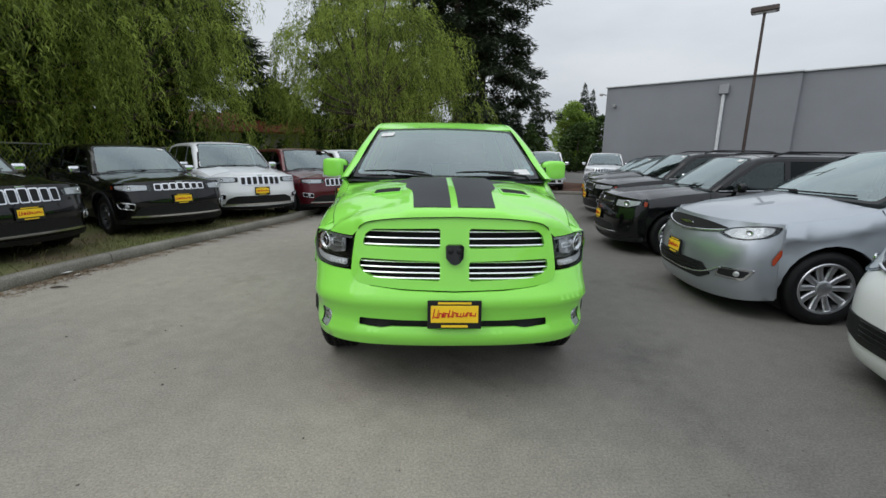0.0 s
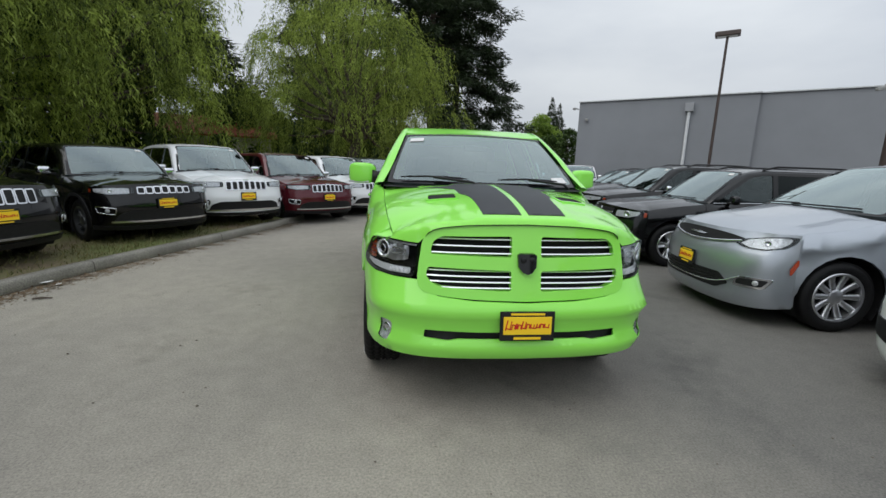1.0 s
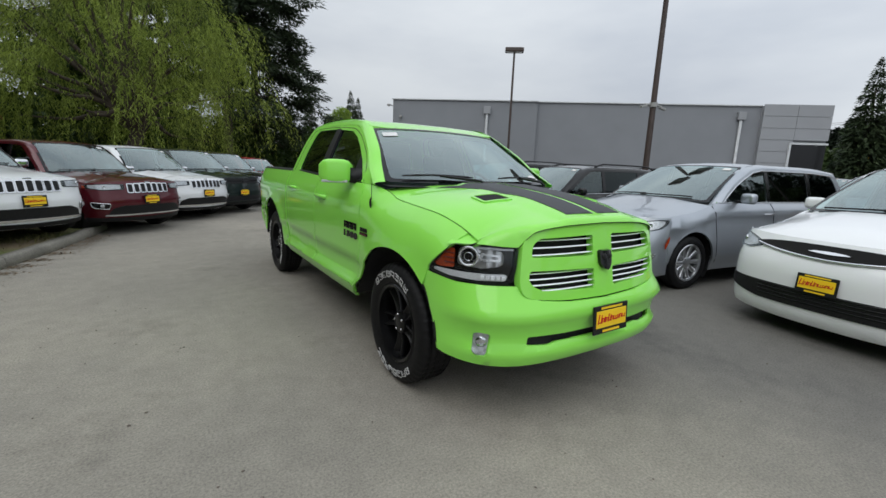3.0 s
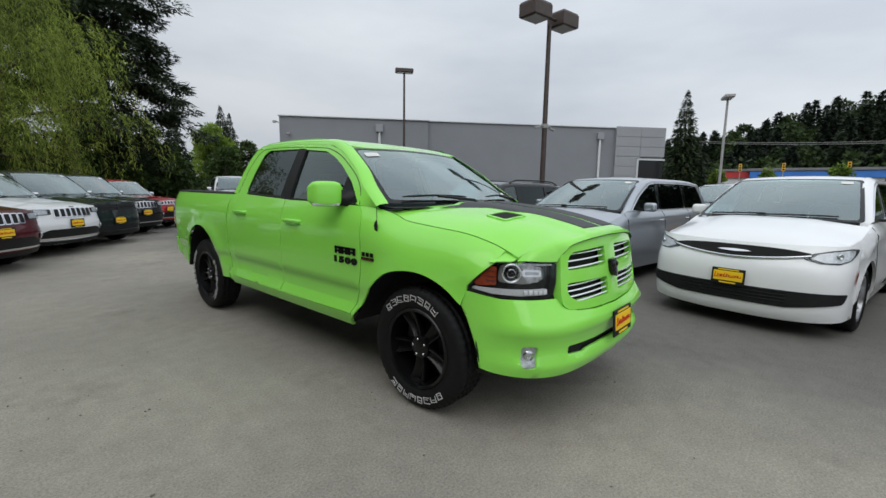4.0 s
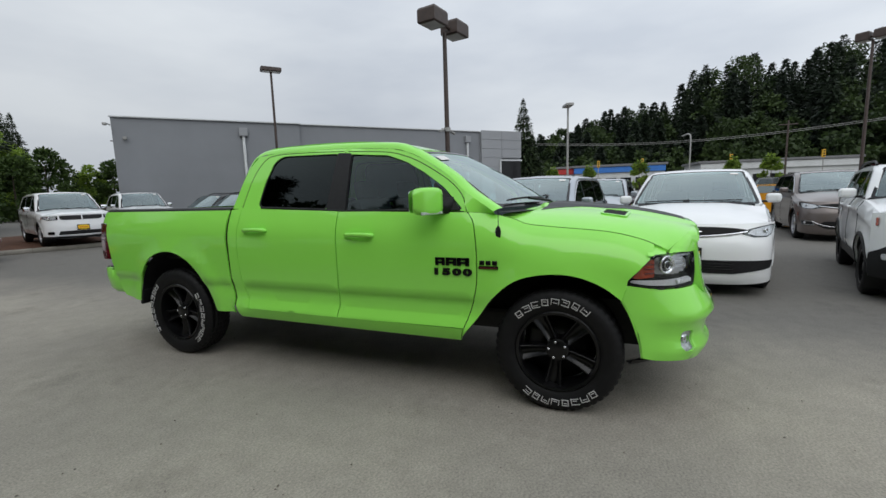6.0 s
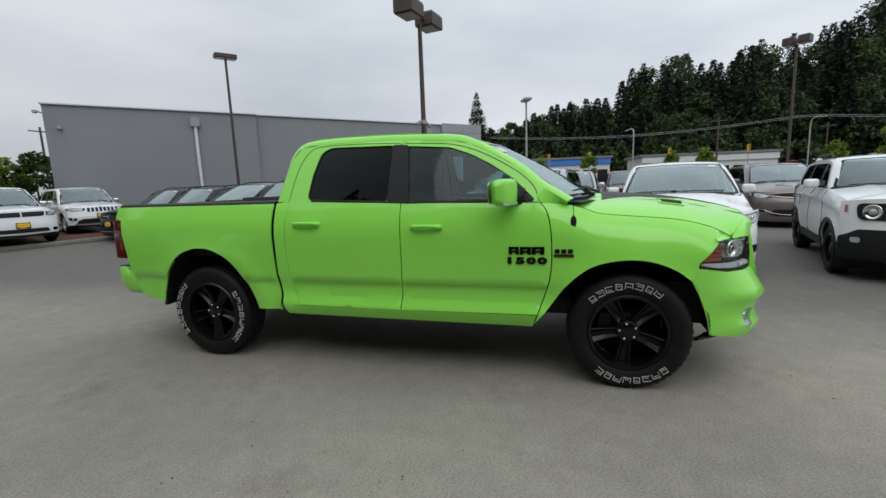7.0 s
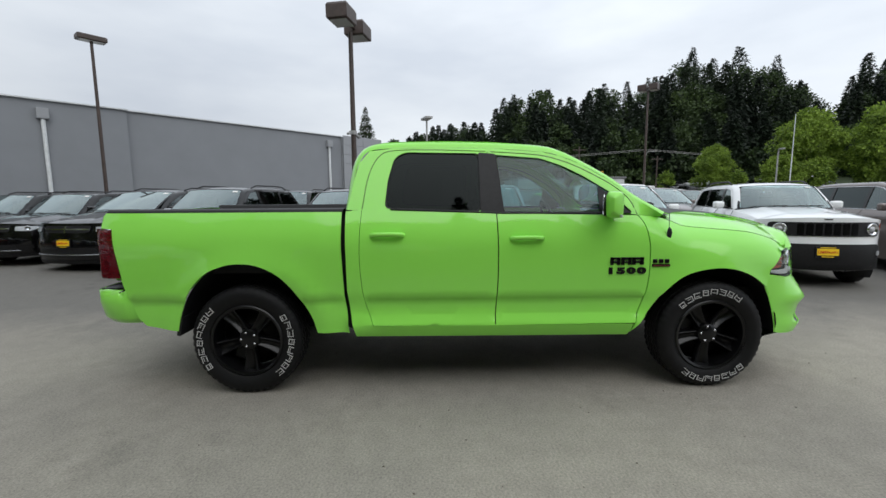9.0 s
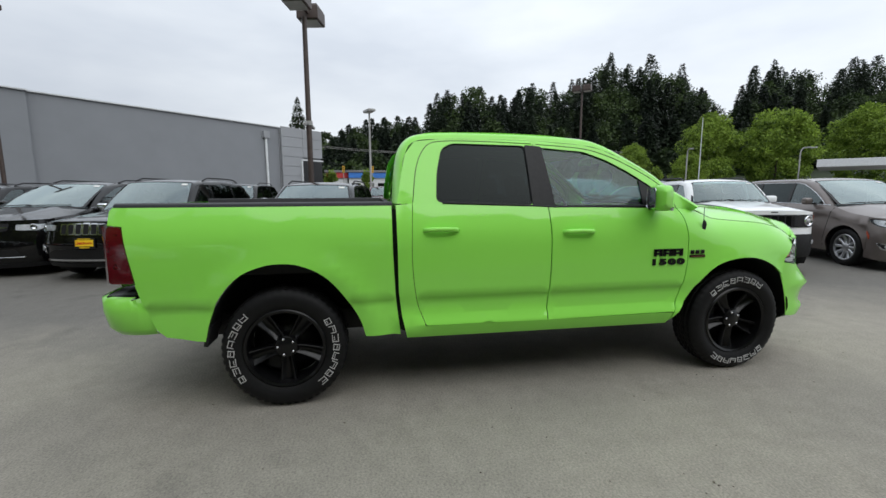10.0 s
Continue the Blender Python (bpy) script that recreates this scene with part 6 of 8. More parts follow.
            h = part("headlamp", lathe([(0.095, 0.02), (0.095, -0.012), (0.085, -0.016), (0.075, 0.0), (0.045, 0.01), (0.0, 0.0)], 26, tm), CHROME, nose, "round bright headlamp")
            part("lamp_bowl", lathe([(0.045, 0.008), (0.040, -0.006), (0.0, -0.012)], 18, tm), REFLECTOR, h)
            overlay("side_marker", corners([(k * S * 0.90, z0 - 0.20), (k * S * 0.90, z0 - 0.10), (k * S * 0.935, z0 - 0.10), (k * S * 0.935, z0 - 0.20)], 0.01), AMBER, 0.010, "orange side marker")
            overlay("fog_lamp", corners([(k * S * 0.70, 0.54), (k * S * 0.70, 0.61), (k * S * 0.80, 0.61), (k * S * 0.80, 0.54)], 0.03), REFLECTOR, 0.026, "small fog lamp")
        dark = [(-S * 0.99, sill - 0.0), (-S * 0.5, sill - 0.03), (S * 0.5, sill - 0.03), (S * 0.99, sill), (S * 0.99, 0.60), (S * 0.85, 0.65), (S * 0.74, 0.715), (-S * 0.74, 0.715), (-S * 0.85, 0.65), (-S * 0.99, 0.60)]
        overlay("lower_bumper", corners(dark, 0.03), TRIM, 0.014, "black plastic lower bumper")
        part("nose_badge", box((0.11, 0.006, 0.018), front_at(0, z0 - 0.03, 0.006), bevel=0.004), TRIM, nose)
        pz = 0.59
    if plate:
        p = front_at(0, pz, 0.022)
        dealer_plate(nose, Matrix.Translation(p) @ pose(0, 0, 0, -4, 0, 0))

    # cabin and underside
    bm = box((W * 1.6, 0.5, 0.2), (0, s["yws"] + 0.45, s["zh1"] - 0.12), bevel=0.06)
    for x in (-0.38, 0.38):
        box((0.5, 0.16, 0.55), (x, s["yb"] - 0.10, belt - 0.05), (-14, 0, 0), 0.05, bm)
        box((0.25, 0.09, 0.16), (x, s["yb"] + 0.0, belt + 0.31), (-10, 0, 0), 0.035, bm)
        box((0.5, 0.16, 0.50), (x, s["yc"] - 0.10, belt - 0.05), (-14, 0, 0), 0.05, bm)
        box((0.25, 0.09, 0.14), (x, s["yc"] + 0.0, belt + 0.26), (-10, 0, 0), 0.035, bm)
    box((W * 1.7, rear - 0.8, 0.05), (0, (rear + 0.2) / 2, belt - 0.45), bm=bm)
    part("cabin", bm, CABIN, car, "dark seats and dashboard")
    tube([Vector((0.38 + 0.18 * math.cos(w), s["yws"] + 0.72 + 0.06 * math.sin(w), s["zh1"] + 0.02 + 0.17 * math.sin(w))) for w in np.linspace(0, 2 * math.pi, 17)], 0.015, (bm := bmesh.new()), 6)
    part("steering_wheel", bm, TRIM, car)
    bm = box((W * 1.55, s["L"] - 0.5, 0.2), (0, (rear - fo) / 2, sill + 0.06), bevel=0.03)
    part("underbody", bm, TRIM, car)
    add_wheels(car, [(k * (W - 0.135), y, r, 0, 0.3 * k + y) for k in (-1, 1) for y in (0, wb)], wheel_set(r, s["rim"], s["spokes"], rims), ("black tyre", "black rim" if rims is RIM_BLACK else "dark machined rim" if rims is DARK_ALLOY else "silver alloy rim"))
    return car


def parked(s, x, y, facing, z=0.0):
    """The pose of a car whose nose is over (x, y) and which faces that way, in degrees from +x."""
    return Matrix.Translation((x, y, z)) @ Matrix.Rotation(radians(facing + 90), 4, "Z") @ Matrix.Translation((0, s["fo"], 0))


# ---- ground and building ----
def ground_material(name, stops, scale, fine, relief, rough=0.92):
    mat, nt, b = shader(name)
    big = ramp(nt, grain(nt, scale, 5.0), stops)
    speck = ramp(nt, grain(nt, fine, 3.0), ((0.35, (0.72, 0.72, 0.72)), (0.65, (1.18, 1.18, 1.18))))
    nt.links.new(blend(nt, 1.0, big, speck, "MULTIPLY"), b.inputs["Base Color"])
    b.inputs["Roughness"].default_value = rough
    b.inputs["Specular IOR Level"].default_value = 0.3
    bump(nt, b, grain(nt, fine, 4.0), relief, 0.01)
    return mat


def asphalt_material():
    """Old asphalt: dusty pale wear, darker towards the east, stains, aggregate and worn specks."""
    mat, nt, b = shader("worn_asphalt")
    patches = ramp(nt, grain(nt, 0.22, 6.0, 0.62), ((0.34, (0.224, 0.209, 0.182)), (0.52, (0.292, 0.270, 0.230)), (0.70, (0.362, 0.332, 0.275))))
    co = nt.nodes.new("ShaderNodeTexCoord")
    cut = nt.nodes.new("ShaderNodeSeparateXYZ")
    nt.links.new(co.outputs["Object"], cut.inputs[0])
    wob = put(nt, "ShaderNodeMath")
    wob.operation = "MULTIPLY_ADD"
    nt.links.new(grain(nt, 0.5, 4.0), wob.inputs[0])
    wob.inputs[1].default_value = 2.4
    nt.links.new(cut.outputs["X"], wob.inputs[2])
    east = put(nt, "ShaderNodeMapRange")
    nt.links.new(wob.outputs[0], east.inputs["Value"])
    east.inputs["From Min"].default_value, east.inputs["From Max"].default_value = 0.8, 2.8
    base = blend(nt, east.outputs[0], patches, (0.150, 0.143, 0.130))
    stains = ramp(nt, grain(nt, 0.9, 5.0, 0.7), ((0.56, (1, 1, 1)), (0.74, (0.70, 0.70, 0.71))))
    base = blend(nt, 1.0, base, stains, "MULTIPLY")
    mottle = ramp(nt, grain(nt, 6.0, 5.0, 0.7), ((0.30, (0.90, 0.90, 0.90)), (0.70, (1.09, 1.09, 1.08))))
    base = blend(nt, 1.0, base, mottle, "MULTIPLY")
    speck = ramp(nt, grain(nt, 75, 3.0, 0.7), ((0.32, (0.72, 0.72, 0.72)), (0.50, (1.0, 1.0, 1.0)), (0.70, (1.28, 1.27, 1.25))))
    base = blend(nt, 1.0, base, speck, "MULTIPLY")
    nt.links.new(base, b.inputs["Base Color"])
    b.inputs["Roughness"].default_value = 0.9
    b.inputs["Specular IOR Level"].default_value = 0.3
    bump(nt, b, grain(nt, 110, 3.0), 0.5, 0.006)
    return mat


ASPHALT = asphalt_material()
GRASS_SOIL = ground_material("dry_grass_soil", ((0.40, (0.15, 0.115, 0.07)), (0.60, (0.12, 0.14, 0.045))), 0.9, 40, 0.6)
MULCH = ground_material("bark_mulch", ((0.35, (0.075, 0.035, 0.022)), (0.65, (0.13, 0.065, 0.04))), 3.0, 45, 0.9)
KERB = ground_material("kerb_concrete", ((0.35, (0.19, 0.178, 0.152)), (0.65, (0.28, 0.262, 0.225))), 1.5, 60, 0.3)
WALL_GREY = plain("grey_painted_wall", (0.212, 0.223, 0.240), 0.75, vary=0.05, scale=0.6, relief=0.05)
PANEL_GREY = plain("grey_metal_panel", (0.275, 0.285, 0.30), 0.45, vary=0.05, scale=0.4)
COPING = plain("pale_coping", (0.55, 0.57, 0.58), 0.5, vary=0.08)
PIPE_WHITE = plain("white_pipe", (0.62, 0.64, 0.65), 0.5, vary=0.1)
POLE_BROWN = plain("brown_pole", (0.055, 0.038, 0.032), 0.5, vary=0.25, relief=0.1)
POLE_GREY = plain("grey_pole", (0.30, 0.30, 0.29), 0.5, vary=0.15)
LENS_GREY = plain("lamp_lens", (0.42, 0.41, 0.38), 0.35, vary=0.1)
HILL_SOIL = ground_material("hill_undergrowth", ((0.35, (0.012, 0.020, 0.008)), (0.65, (0.03, 0.045, 0.015))), 0.08, 2.0, 0.8)


def ground_sheet():
    """One flat sheet to the horizon, finely cut near the lot."""
    line = sorted(set([round(float(v), 2) for v in list(np.linspace(-20, 35, 23)) + list(np.linspace(-400, 400, 21))] + [-2500.0, -1200.0, 1200.0, 2500.0]))
    bm = bmesh.new()
    grid = [[bm.verts.new((x, y, 0)) for x in line] for y in line]
    for j in range(len(line) - 1):
        for i in range(len(line) - 1):
            bm.faces.new((grid[j][i], grid[j][i + 1], grid[j + 1][i + 1], grid[j + 1][i]))
    return structure("ground", bm, ASPHALT, "worn grey asphalt of a car lot", "ground")


def kerb_line(name, line, side, label, h=0.14, wide=0.15):
    """A raised kerb of separate cast lengths along a line."""
    own = thing(name, Matrix.Identity(4), label, "kerb", "", "structure")
    pts = rounded(line, 6)
    run, want = [pts[0]], 2.4
    total = 0.0
    pieces = []
    for a, b in zip(pts, pts[1:]):
        run.append(b)
        total += math.hypot(b[0] - a[0], b[1] - a[1])
        if total > want or b is pts[-1]:
            pieces.append(run)
            run, total = [b], 0.0
    for run in pieces:
        rows = []
        for i, p in enumerate(run):
            a, b = run[max(0, i - 1)], run[min(len(run) - 1, i + 1)]
            d = Vector((b[0] - a[0], b[1] - a[1], 0)).normalized()
            n = Vector((-d.y, d.x, 0)) * side
            q = Vector((p[0], p[1], 0)) + d * (0.006 if i == 0 else -0.006 if i == len(run) - 1 else 0)
            rows.append([q + Vector((0, 0, -0.05)), q + n * 0.015 + Vector((0, 0, h - 0.03)), q + n * 0.035 + Vector((0, 0, h - 0.006)), q + n * 0.06 + Vector((0, 0, h)), q + n * wide + Vector((0, 0, h)), q + n * wide + Vector((0, 0, -0.05))])
        part("kerb_stone", loft(rows, closed=True, caps=True), KERB, own)
    return own


def sheet(name, outline, z, mat, label, category, step=0.7, rough=0.03):
    bm = panel(outline, lambda x, y: Vector((x, y, z + rough * (noise.noise((x * 0.9, y * 0.9, 3.1)) + 0.3))), step=step, depth=0.15, back=(0, 0, -1))
    return structure(name, bm, mat, label, category)


def street_lamp(x, y, h, heads, label, turn=0.0, mat=None, r=0.075, cams=False, lean=0.0):
    """A parking lot light: a straight pole on a footing with shoebox heads."""
    lampo = thing("street_lamp", pose(x, y, 0, 0, lean, turn), label, "street lamp", "lot lights")
    mat = mat or POLE_BROWN
    part("pole", tube([(0, 0, 0), (0, 0, h * 0.5), (0, 0, h)], [r, r * 0.9, r * 0.75], seg=12), mat, lampo)
    part("base_plate", lathe([(0, 0.05), (r * 2.2, 0.05), (r * 2.2, 0.0)], 16, pose(0, 0, 0, 0, -90, 0)), mat, lampo)
    for off, w, d, t, up in heads:
        bm = bmesh.new()
        loft([[(off[0] + sx * w / 2 * k, off[1] + sy * d / 2 * k, h + up + z) for sx, sy in ((-1, -1), (1, -1), (1, 1), (-1, 1))] for k, z in ((0.92, 0), (1.0, 0.03), (1.0, t * 0.85), (0.9, t))], bm, closed=True, smooth=False, caps=True)
        hd = part("lamp_head", bm, mat, lampo, "shoebox lamp head")
        part("lens", box((w * 0.8, d * 0.8, 0.02), (off[0], off[1], h + up - 0.006), bevel=0.004), LENS_GREY, hd, "pale flat lens")
        if off != (0, 0):
            part("arm", tube([(0, 0, h + up + t * 0.4), (off[0] * 0.6, off[1] * 0.6, h + up + t * 0.4)], r * 0.5, seg=8), mat, lampo)
    if cams:
        z = 3.4
        bm = lathe([(r * 1.25, -0.06), (r * 1.25, 0.06)], 14, pose(0, 0, z, 0, -90, 0))
        tube([(-0.3, 0, z), (0.3, 0, z)], 0.02, bm)
        for k in (-1, 1):
            box((0.22, 0.08, 0.07), (k * 0.34, 0, z - 0.06), (0, 12 * k, 0), 0.02, bm)
        part("camera_bracket", bm, POLE_GREY, lampo, "grey clamp with two small cameras")
    return lampo


def gray_building():
    """The long grey wall with coping, a projecting half, downpipes and a panelled corner."""
    ang = math.atan2(6.1 - 21.93, 27.9 - 9.925)
    m = Matrix.Translation((9.925, 21.93, 0)) @ Matrix.Rotation(ang, 4, "Z")
    b = thing("commercial_building", m, "long low grey painted commercial building with downpipes", "building", "", "")
    L1, L2, L3 = 8.6, 20.6, 24.0
    part("wall", box((L1, 6.0, 5.48), (L1 / 2, 3.0, 2.74)), WALL_GREY, b)
    part("wall", box((L2 - L1, 6.0, 5.48), ((L1 + L2) / 2, 3.0 + 0.18, 2.74)), WALL_GREY, b)
    part("coping", box((L1 + 0.1, 6.2, 0.06), (L1 / 2, 3.0, 5.51), bevel=0.01), COPING, b, "pale metal coping")
    part("coping", box((L2 - L1, 6.2, 0.06), ((L1 + L2) / 2, 3.18, 5.51), bevel=0.01), COPING, b, "pale metal coping")
    for j in range(9):
        for i in range(2):
            part("cladding_panel", box(((L3 - L2) / 2 - 0.02, 0.06, 0.60), (L2 + (L3 - L2) * (i + 0.5) / 2, -0.05, 0.30 + 0.62 * j + 0.01)), PANEL_GREY, b) if not (i == 1 and j < 6) else None
    part("corner_wall", box((L3 - L2, 5.9, 5.5), ((L2 + L3) / 2, 3.05, 2.75)), PANEL_GREY, b, "lighter grey panelled corner")
    e = part("entrance", box((1.75, 0.10, 3.5), (L3 - 0.95, -0.06, 1.75)), GLOSS_BLACK, b, "dark glazed entrance")
    part("door_frame", box((0.10, 0.16, 3.6), (L3 - 1.85, -0.08, 1.8)), COPING, e, "pale door frame")
    part("door_frame", box((1.9, 0.16, 0.10), (L3 - 0.95, -0.08, 3.55)), COPING, e, "pale door frame")
    for x in (5.7, 19.6):
        dy = 0 if x < L1 else 0.18
        p = part("downpipe", tube([(x, -0.10 + dy, 0.0), (x, -0.10 + dy, 4.75)], 0.075, seg=12), PIPE_WHITE, b, "white downpipe")
        part("hopper", box((0.40, 0.24, 0.42), (x, -0.11 + dy, 4.95), bevel=0.02), PANEL_GREY, p, "grey rainwater hopper")
    lamp_bm = tube([(-0.02, -0.05, 5.1), (-0.15, -0.3, 5.15)], 0.03)
    box((0.16, 0.22, 0.12), (-0.18, -0.36, 5.10), bevel=0.03, bm=lamp_bm)
    part("security_camera", lamp_bm, POLE_GREY, b, "small wall camera")
    part("security_camera", box((0.16, 0.16, 0.14), (0.5, -0.1, 4.5), bevel=0.03), POLE_GREY, b, "small wall camera")
    return b


ground_sheet()
KERB_WEST = ((-5.9, -5.0), (-5.3, -1.0), (-4.98, 1.2), (-4.74, 2.45), (-4.32, 3.95), (-3.66, 6.25), (-3.28, 8.0), (-3.25, 8.9), (-3.6, 9.6))
kerb_line("kerb_1", KERB_WEST, 1, "worn pale concrete kerb beside the grass strip")
west = rounded(KERB_WEST, 6)
sheet("grass_strip", [(a - 0.10, b) for a, b in west] + [(-12, 11.5), (-15, 9), (-15, -5)], 0.11, GRASS_SOIL, "patchy dry grass strip behind the kerb", "grass strip")
KERB_NORTH = ((-3.5, 19.5), (0.5, 17.9), (3.3, 16.55), (5.9, 15.55), (7.4, 14.9))
kerb_line("kerb_2", KERB_NORTH, 1, "pale concrete kerb before the mulch bed")
north = rounded(KERB_NORTH, 6)
sheet("mulch_bed", [(a + 0.03, b + 0.10) for a, b in north] + [(9.6, 20.5), (8, 24), (-4, 26)], 0.11, MULCH, "dark red-brown bark mulch bed", "mulch bed")
gray_building()
street_lamp(13.6, 15.42, 7.55, [((0, 0), 0.95, 0.45, 0.20, 0.0)], "tall brown lot light with one flat head", -40, POLE_BROWN, 0.07)
street_lamp(9.10, 4.56, 6.25, [((-0.62, 0.0), 0.72, 0.60, 0.42, 0.05), ((0.62, 0.0), 0.72, 0.60, 0.42, 0.05)], "brown lot light with two box heads and a camera clamp", -11, POLE_BROWN, 0.085, True)
street_lamp(27.04, 2.68, 6.85, [((0.0, 0.0), 1.1, 0.5, 0.18, 0.0)], "grey lot light with one flat head", 20, POLE_GREY, 0.08)
street_lamp(25.9, -12.45, 8.5, [((-0.36, 0.0), 0.55, 0.6, 0.42, 0.0), ((0.36, 0.0), 0.55, 0.6, 0.42, 0.0)], "dark lot light with two box heads", 50, POLE_BROWN, 0.085)


# ---- trees and planting ----
WILLOW_LEAF = leafy("willow_leaves", (0.032, 0.058, 0.012), (0.42, 0.52, 0.10), 0.55, 0.52)
DECID_LEAF = leafy("broad_leaves", (0.060, 0.11, 0.018), (0.29, 0.41, 0.065), 0.4, 0.45)
NEEDLES = leafy("dark_needles", (0.014, 0.025, 0.012), (0.045, 0.066, 0.028), 0.4, 0.12)
FAR_NEEDLES = leafy("far_needles", (0.009, 0.016, 0.010), (0.030, 0.047, 0.023), 0.09, 0.10, 0.18)
FAR_LEAVES = leafy("far_leaves", (0.013, 0.026, 0.009), (0.062, 0.098, 0.026), 0.10, 0.18, 0.18)
SHRUB_LEAF = leafy("shrub_leaves", (0.020, 0.042, 0.010), (0.06, 0.10, 0.02), 0.7, 0.25)
BARK = plain("bark", (0.075, 0.058, 0.045), 0.95, vary=0.45, scale=5, relief=0.8)
GRASS_BLADE = leafy("grass_blades", (0.07, 0.085, 0.025), (0.19, 0.17, 0.07), 0.8, 0.2)


def leaf_quads(p, along, side, length, width):
    """Diamond leaves at points p, pointing along, as wide as width across side."""
    n = len(p)
    v = np.empty((n, 4, 3))
    L, Wd = np.asarray(length).reshape(-1, 1), np.asarray(width).reshape(-1, 1)
    v[:, 0], v[:, 2] = p, p + along * L
    v[:, 1], v[:, 3] = p + along * L * 0.45 + side * Wd * 0.5, p + along * L * 0.45 - side * Wd * 0.5
    return v.reshape(-1, 3)


def quads(n):
    return np.arange(n * 4).reshape(-1, 4)


def unit(a):
    return a / np.maximum(1e-9, np.linalg.norm(a, axis=-1, keepdims=True))


def leaf_tris(p, along, side, length, width):
    """Narrow leaves and sprays as single blades that taper to a tip."""
    v = np.empty((len(p), 3, 3))
    L, Wd = np.asarray(length).reshape(-1, 1), np.asarray(width).reshape(-1, 1)
    v[:, 0], v[:, 1], v[:, 2] = p + side * Wd * 0.5, p - side * Wd * 0.5, p + along * L
    return v.reshape(-1, 3)


def blades(n):
    return np.arange(n * 3).reshape(-1, 3)


def willow_meshes(rng, top, radius, lobes, strands, low):
    """Tiers of soft lobes from which tresses of narrow leaves hang, and the limbs that carry them."""
    wood, chunks = bmesh.new(), []
    rings = [(0.42, 0), (0.34, 0.6), (0.30, 1.6), (0.26, 2.6)]
    tube([(0.06 * i * i, 0.05 * i, z) for i, (r, z) in enumerate(rings)], [r for r, z in rings], wood, 10)
    fork = Vector((0.54, 0.15, 2.5))
    for c in range(lobes):
        w = 2 * math.pi * (c * 0.618034 + rng.uniform(-0.06, 0.06))
        v = ((c + 0.5) / lobes) ** 0.85
        R = radius * math.sqrt(max(0.0, 1 - max(0.0, (v - 0.30) / 0.70) ** 2.0)) * (0.86 + 0.14 * min(1, v / 0.3))
        r = R * rng.uniform(0.35, 1.0) ** 0.5 * rng.uniform(0.88, 1.10)
        cx, cy = r * math.cos(w), r * math.sin(w)
        ct = low + 1.5 + (top - low - 1.5) * v + rng.uniform(-0.5, 0.4)
        if c % 6 == 0:
            mid = Vector((cx * 0.45, cy * 0.45, 2.5 + (ct - 2.5) * 0.62))
            tube(rounded([fork, fork.lerp(mid, 0.5) + Vector((0, 0, 0.5)), mid, (cx * 0.9, cy * 0.9, ct - 0.2)], 4), [0.17 - 0.15 * i / 12 for i in range(13)], wood, 6)
        spread = rng.uniform(0.55, 1.15)
        drop = rng.uniform(1.1, 3.0)
        out = np.array([cx, cy]) / max(0.5, math.hypot(cx, cy))
        lean = rng.normal(0, 0.12, 2)
        for tress in range(max(2, strands // 5)):
            ta, tb = np.clip(rng.normal(0, 0.55, 2), -1.0, 1.0) * spread
            tl = drop * rng.uniform(0.45, 1.15)
            for i in range(5):
                a, b = ta + rng.normal(0, 0.10), tb + rng.normal(0, 0.10)
                head = np.array([cx + a, cy + b, ct - 0.40 * (a * a + b * b) + rng.uniform(-0.15, 0.25)])
                long = min(tl * rng.uniform(0.7, 1.1), head[2] - low * rng.uniform(0.7, 1.3))
                if long < 0.35:
                    continue
                k = int(long / 0.076)
                t = (np.arange(k) + rng.uniform(0, 1, k)) / k
                side_way = np.array([a, b]) * 0.45 + out * 0.35
                p = np.stack([head[0] + side_way[0] * np.sqrt(t) + lean[0] * t * long, head[1] + side_way[1] * np.sqrt(t) + lean[1] * t * long, head[2] + 0.30 * np.sin(np.minimum(t * 5, 3.1)) * (1 - t) - long * t ** 1.35], 1)
                p += rng.normal(0, 0.035, p.shape)
                d = np.stack([rng.normal(0, 0.42, k) + side_way[0] * (0.9 - t), rng.normal(0, 0.42, k) + side_way[1] * (0.9 - t), -0.35 - 0.75 * t], 1)
                d = unit(d)
                s = unit(np.cross(d, rng.normal(0, 1, (k, 3))))
                chunks.append(leaf_tris(p, d, s, rng.uniform(0.13, 0.23, k), rng.uniform(0.026, 0.042, k)))
    v = np.concatenate(chunks)
    return mesh_of("trunk", wood, BARK), cloud_mesh("crown", v, blades(len(v) // 3), WILLOW_LEAF)


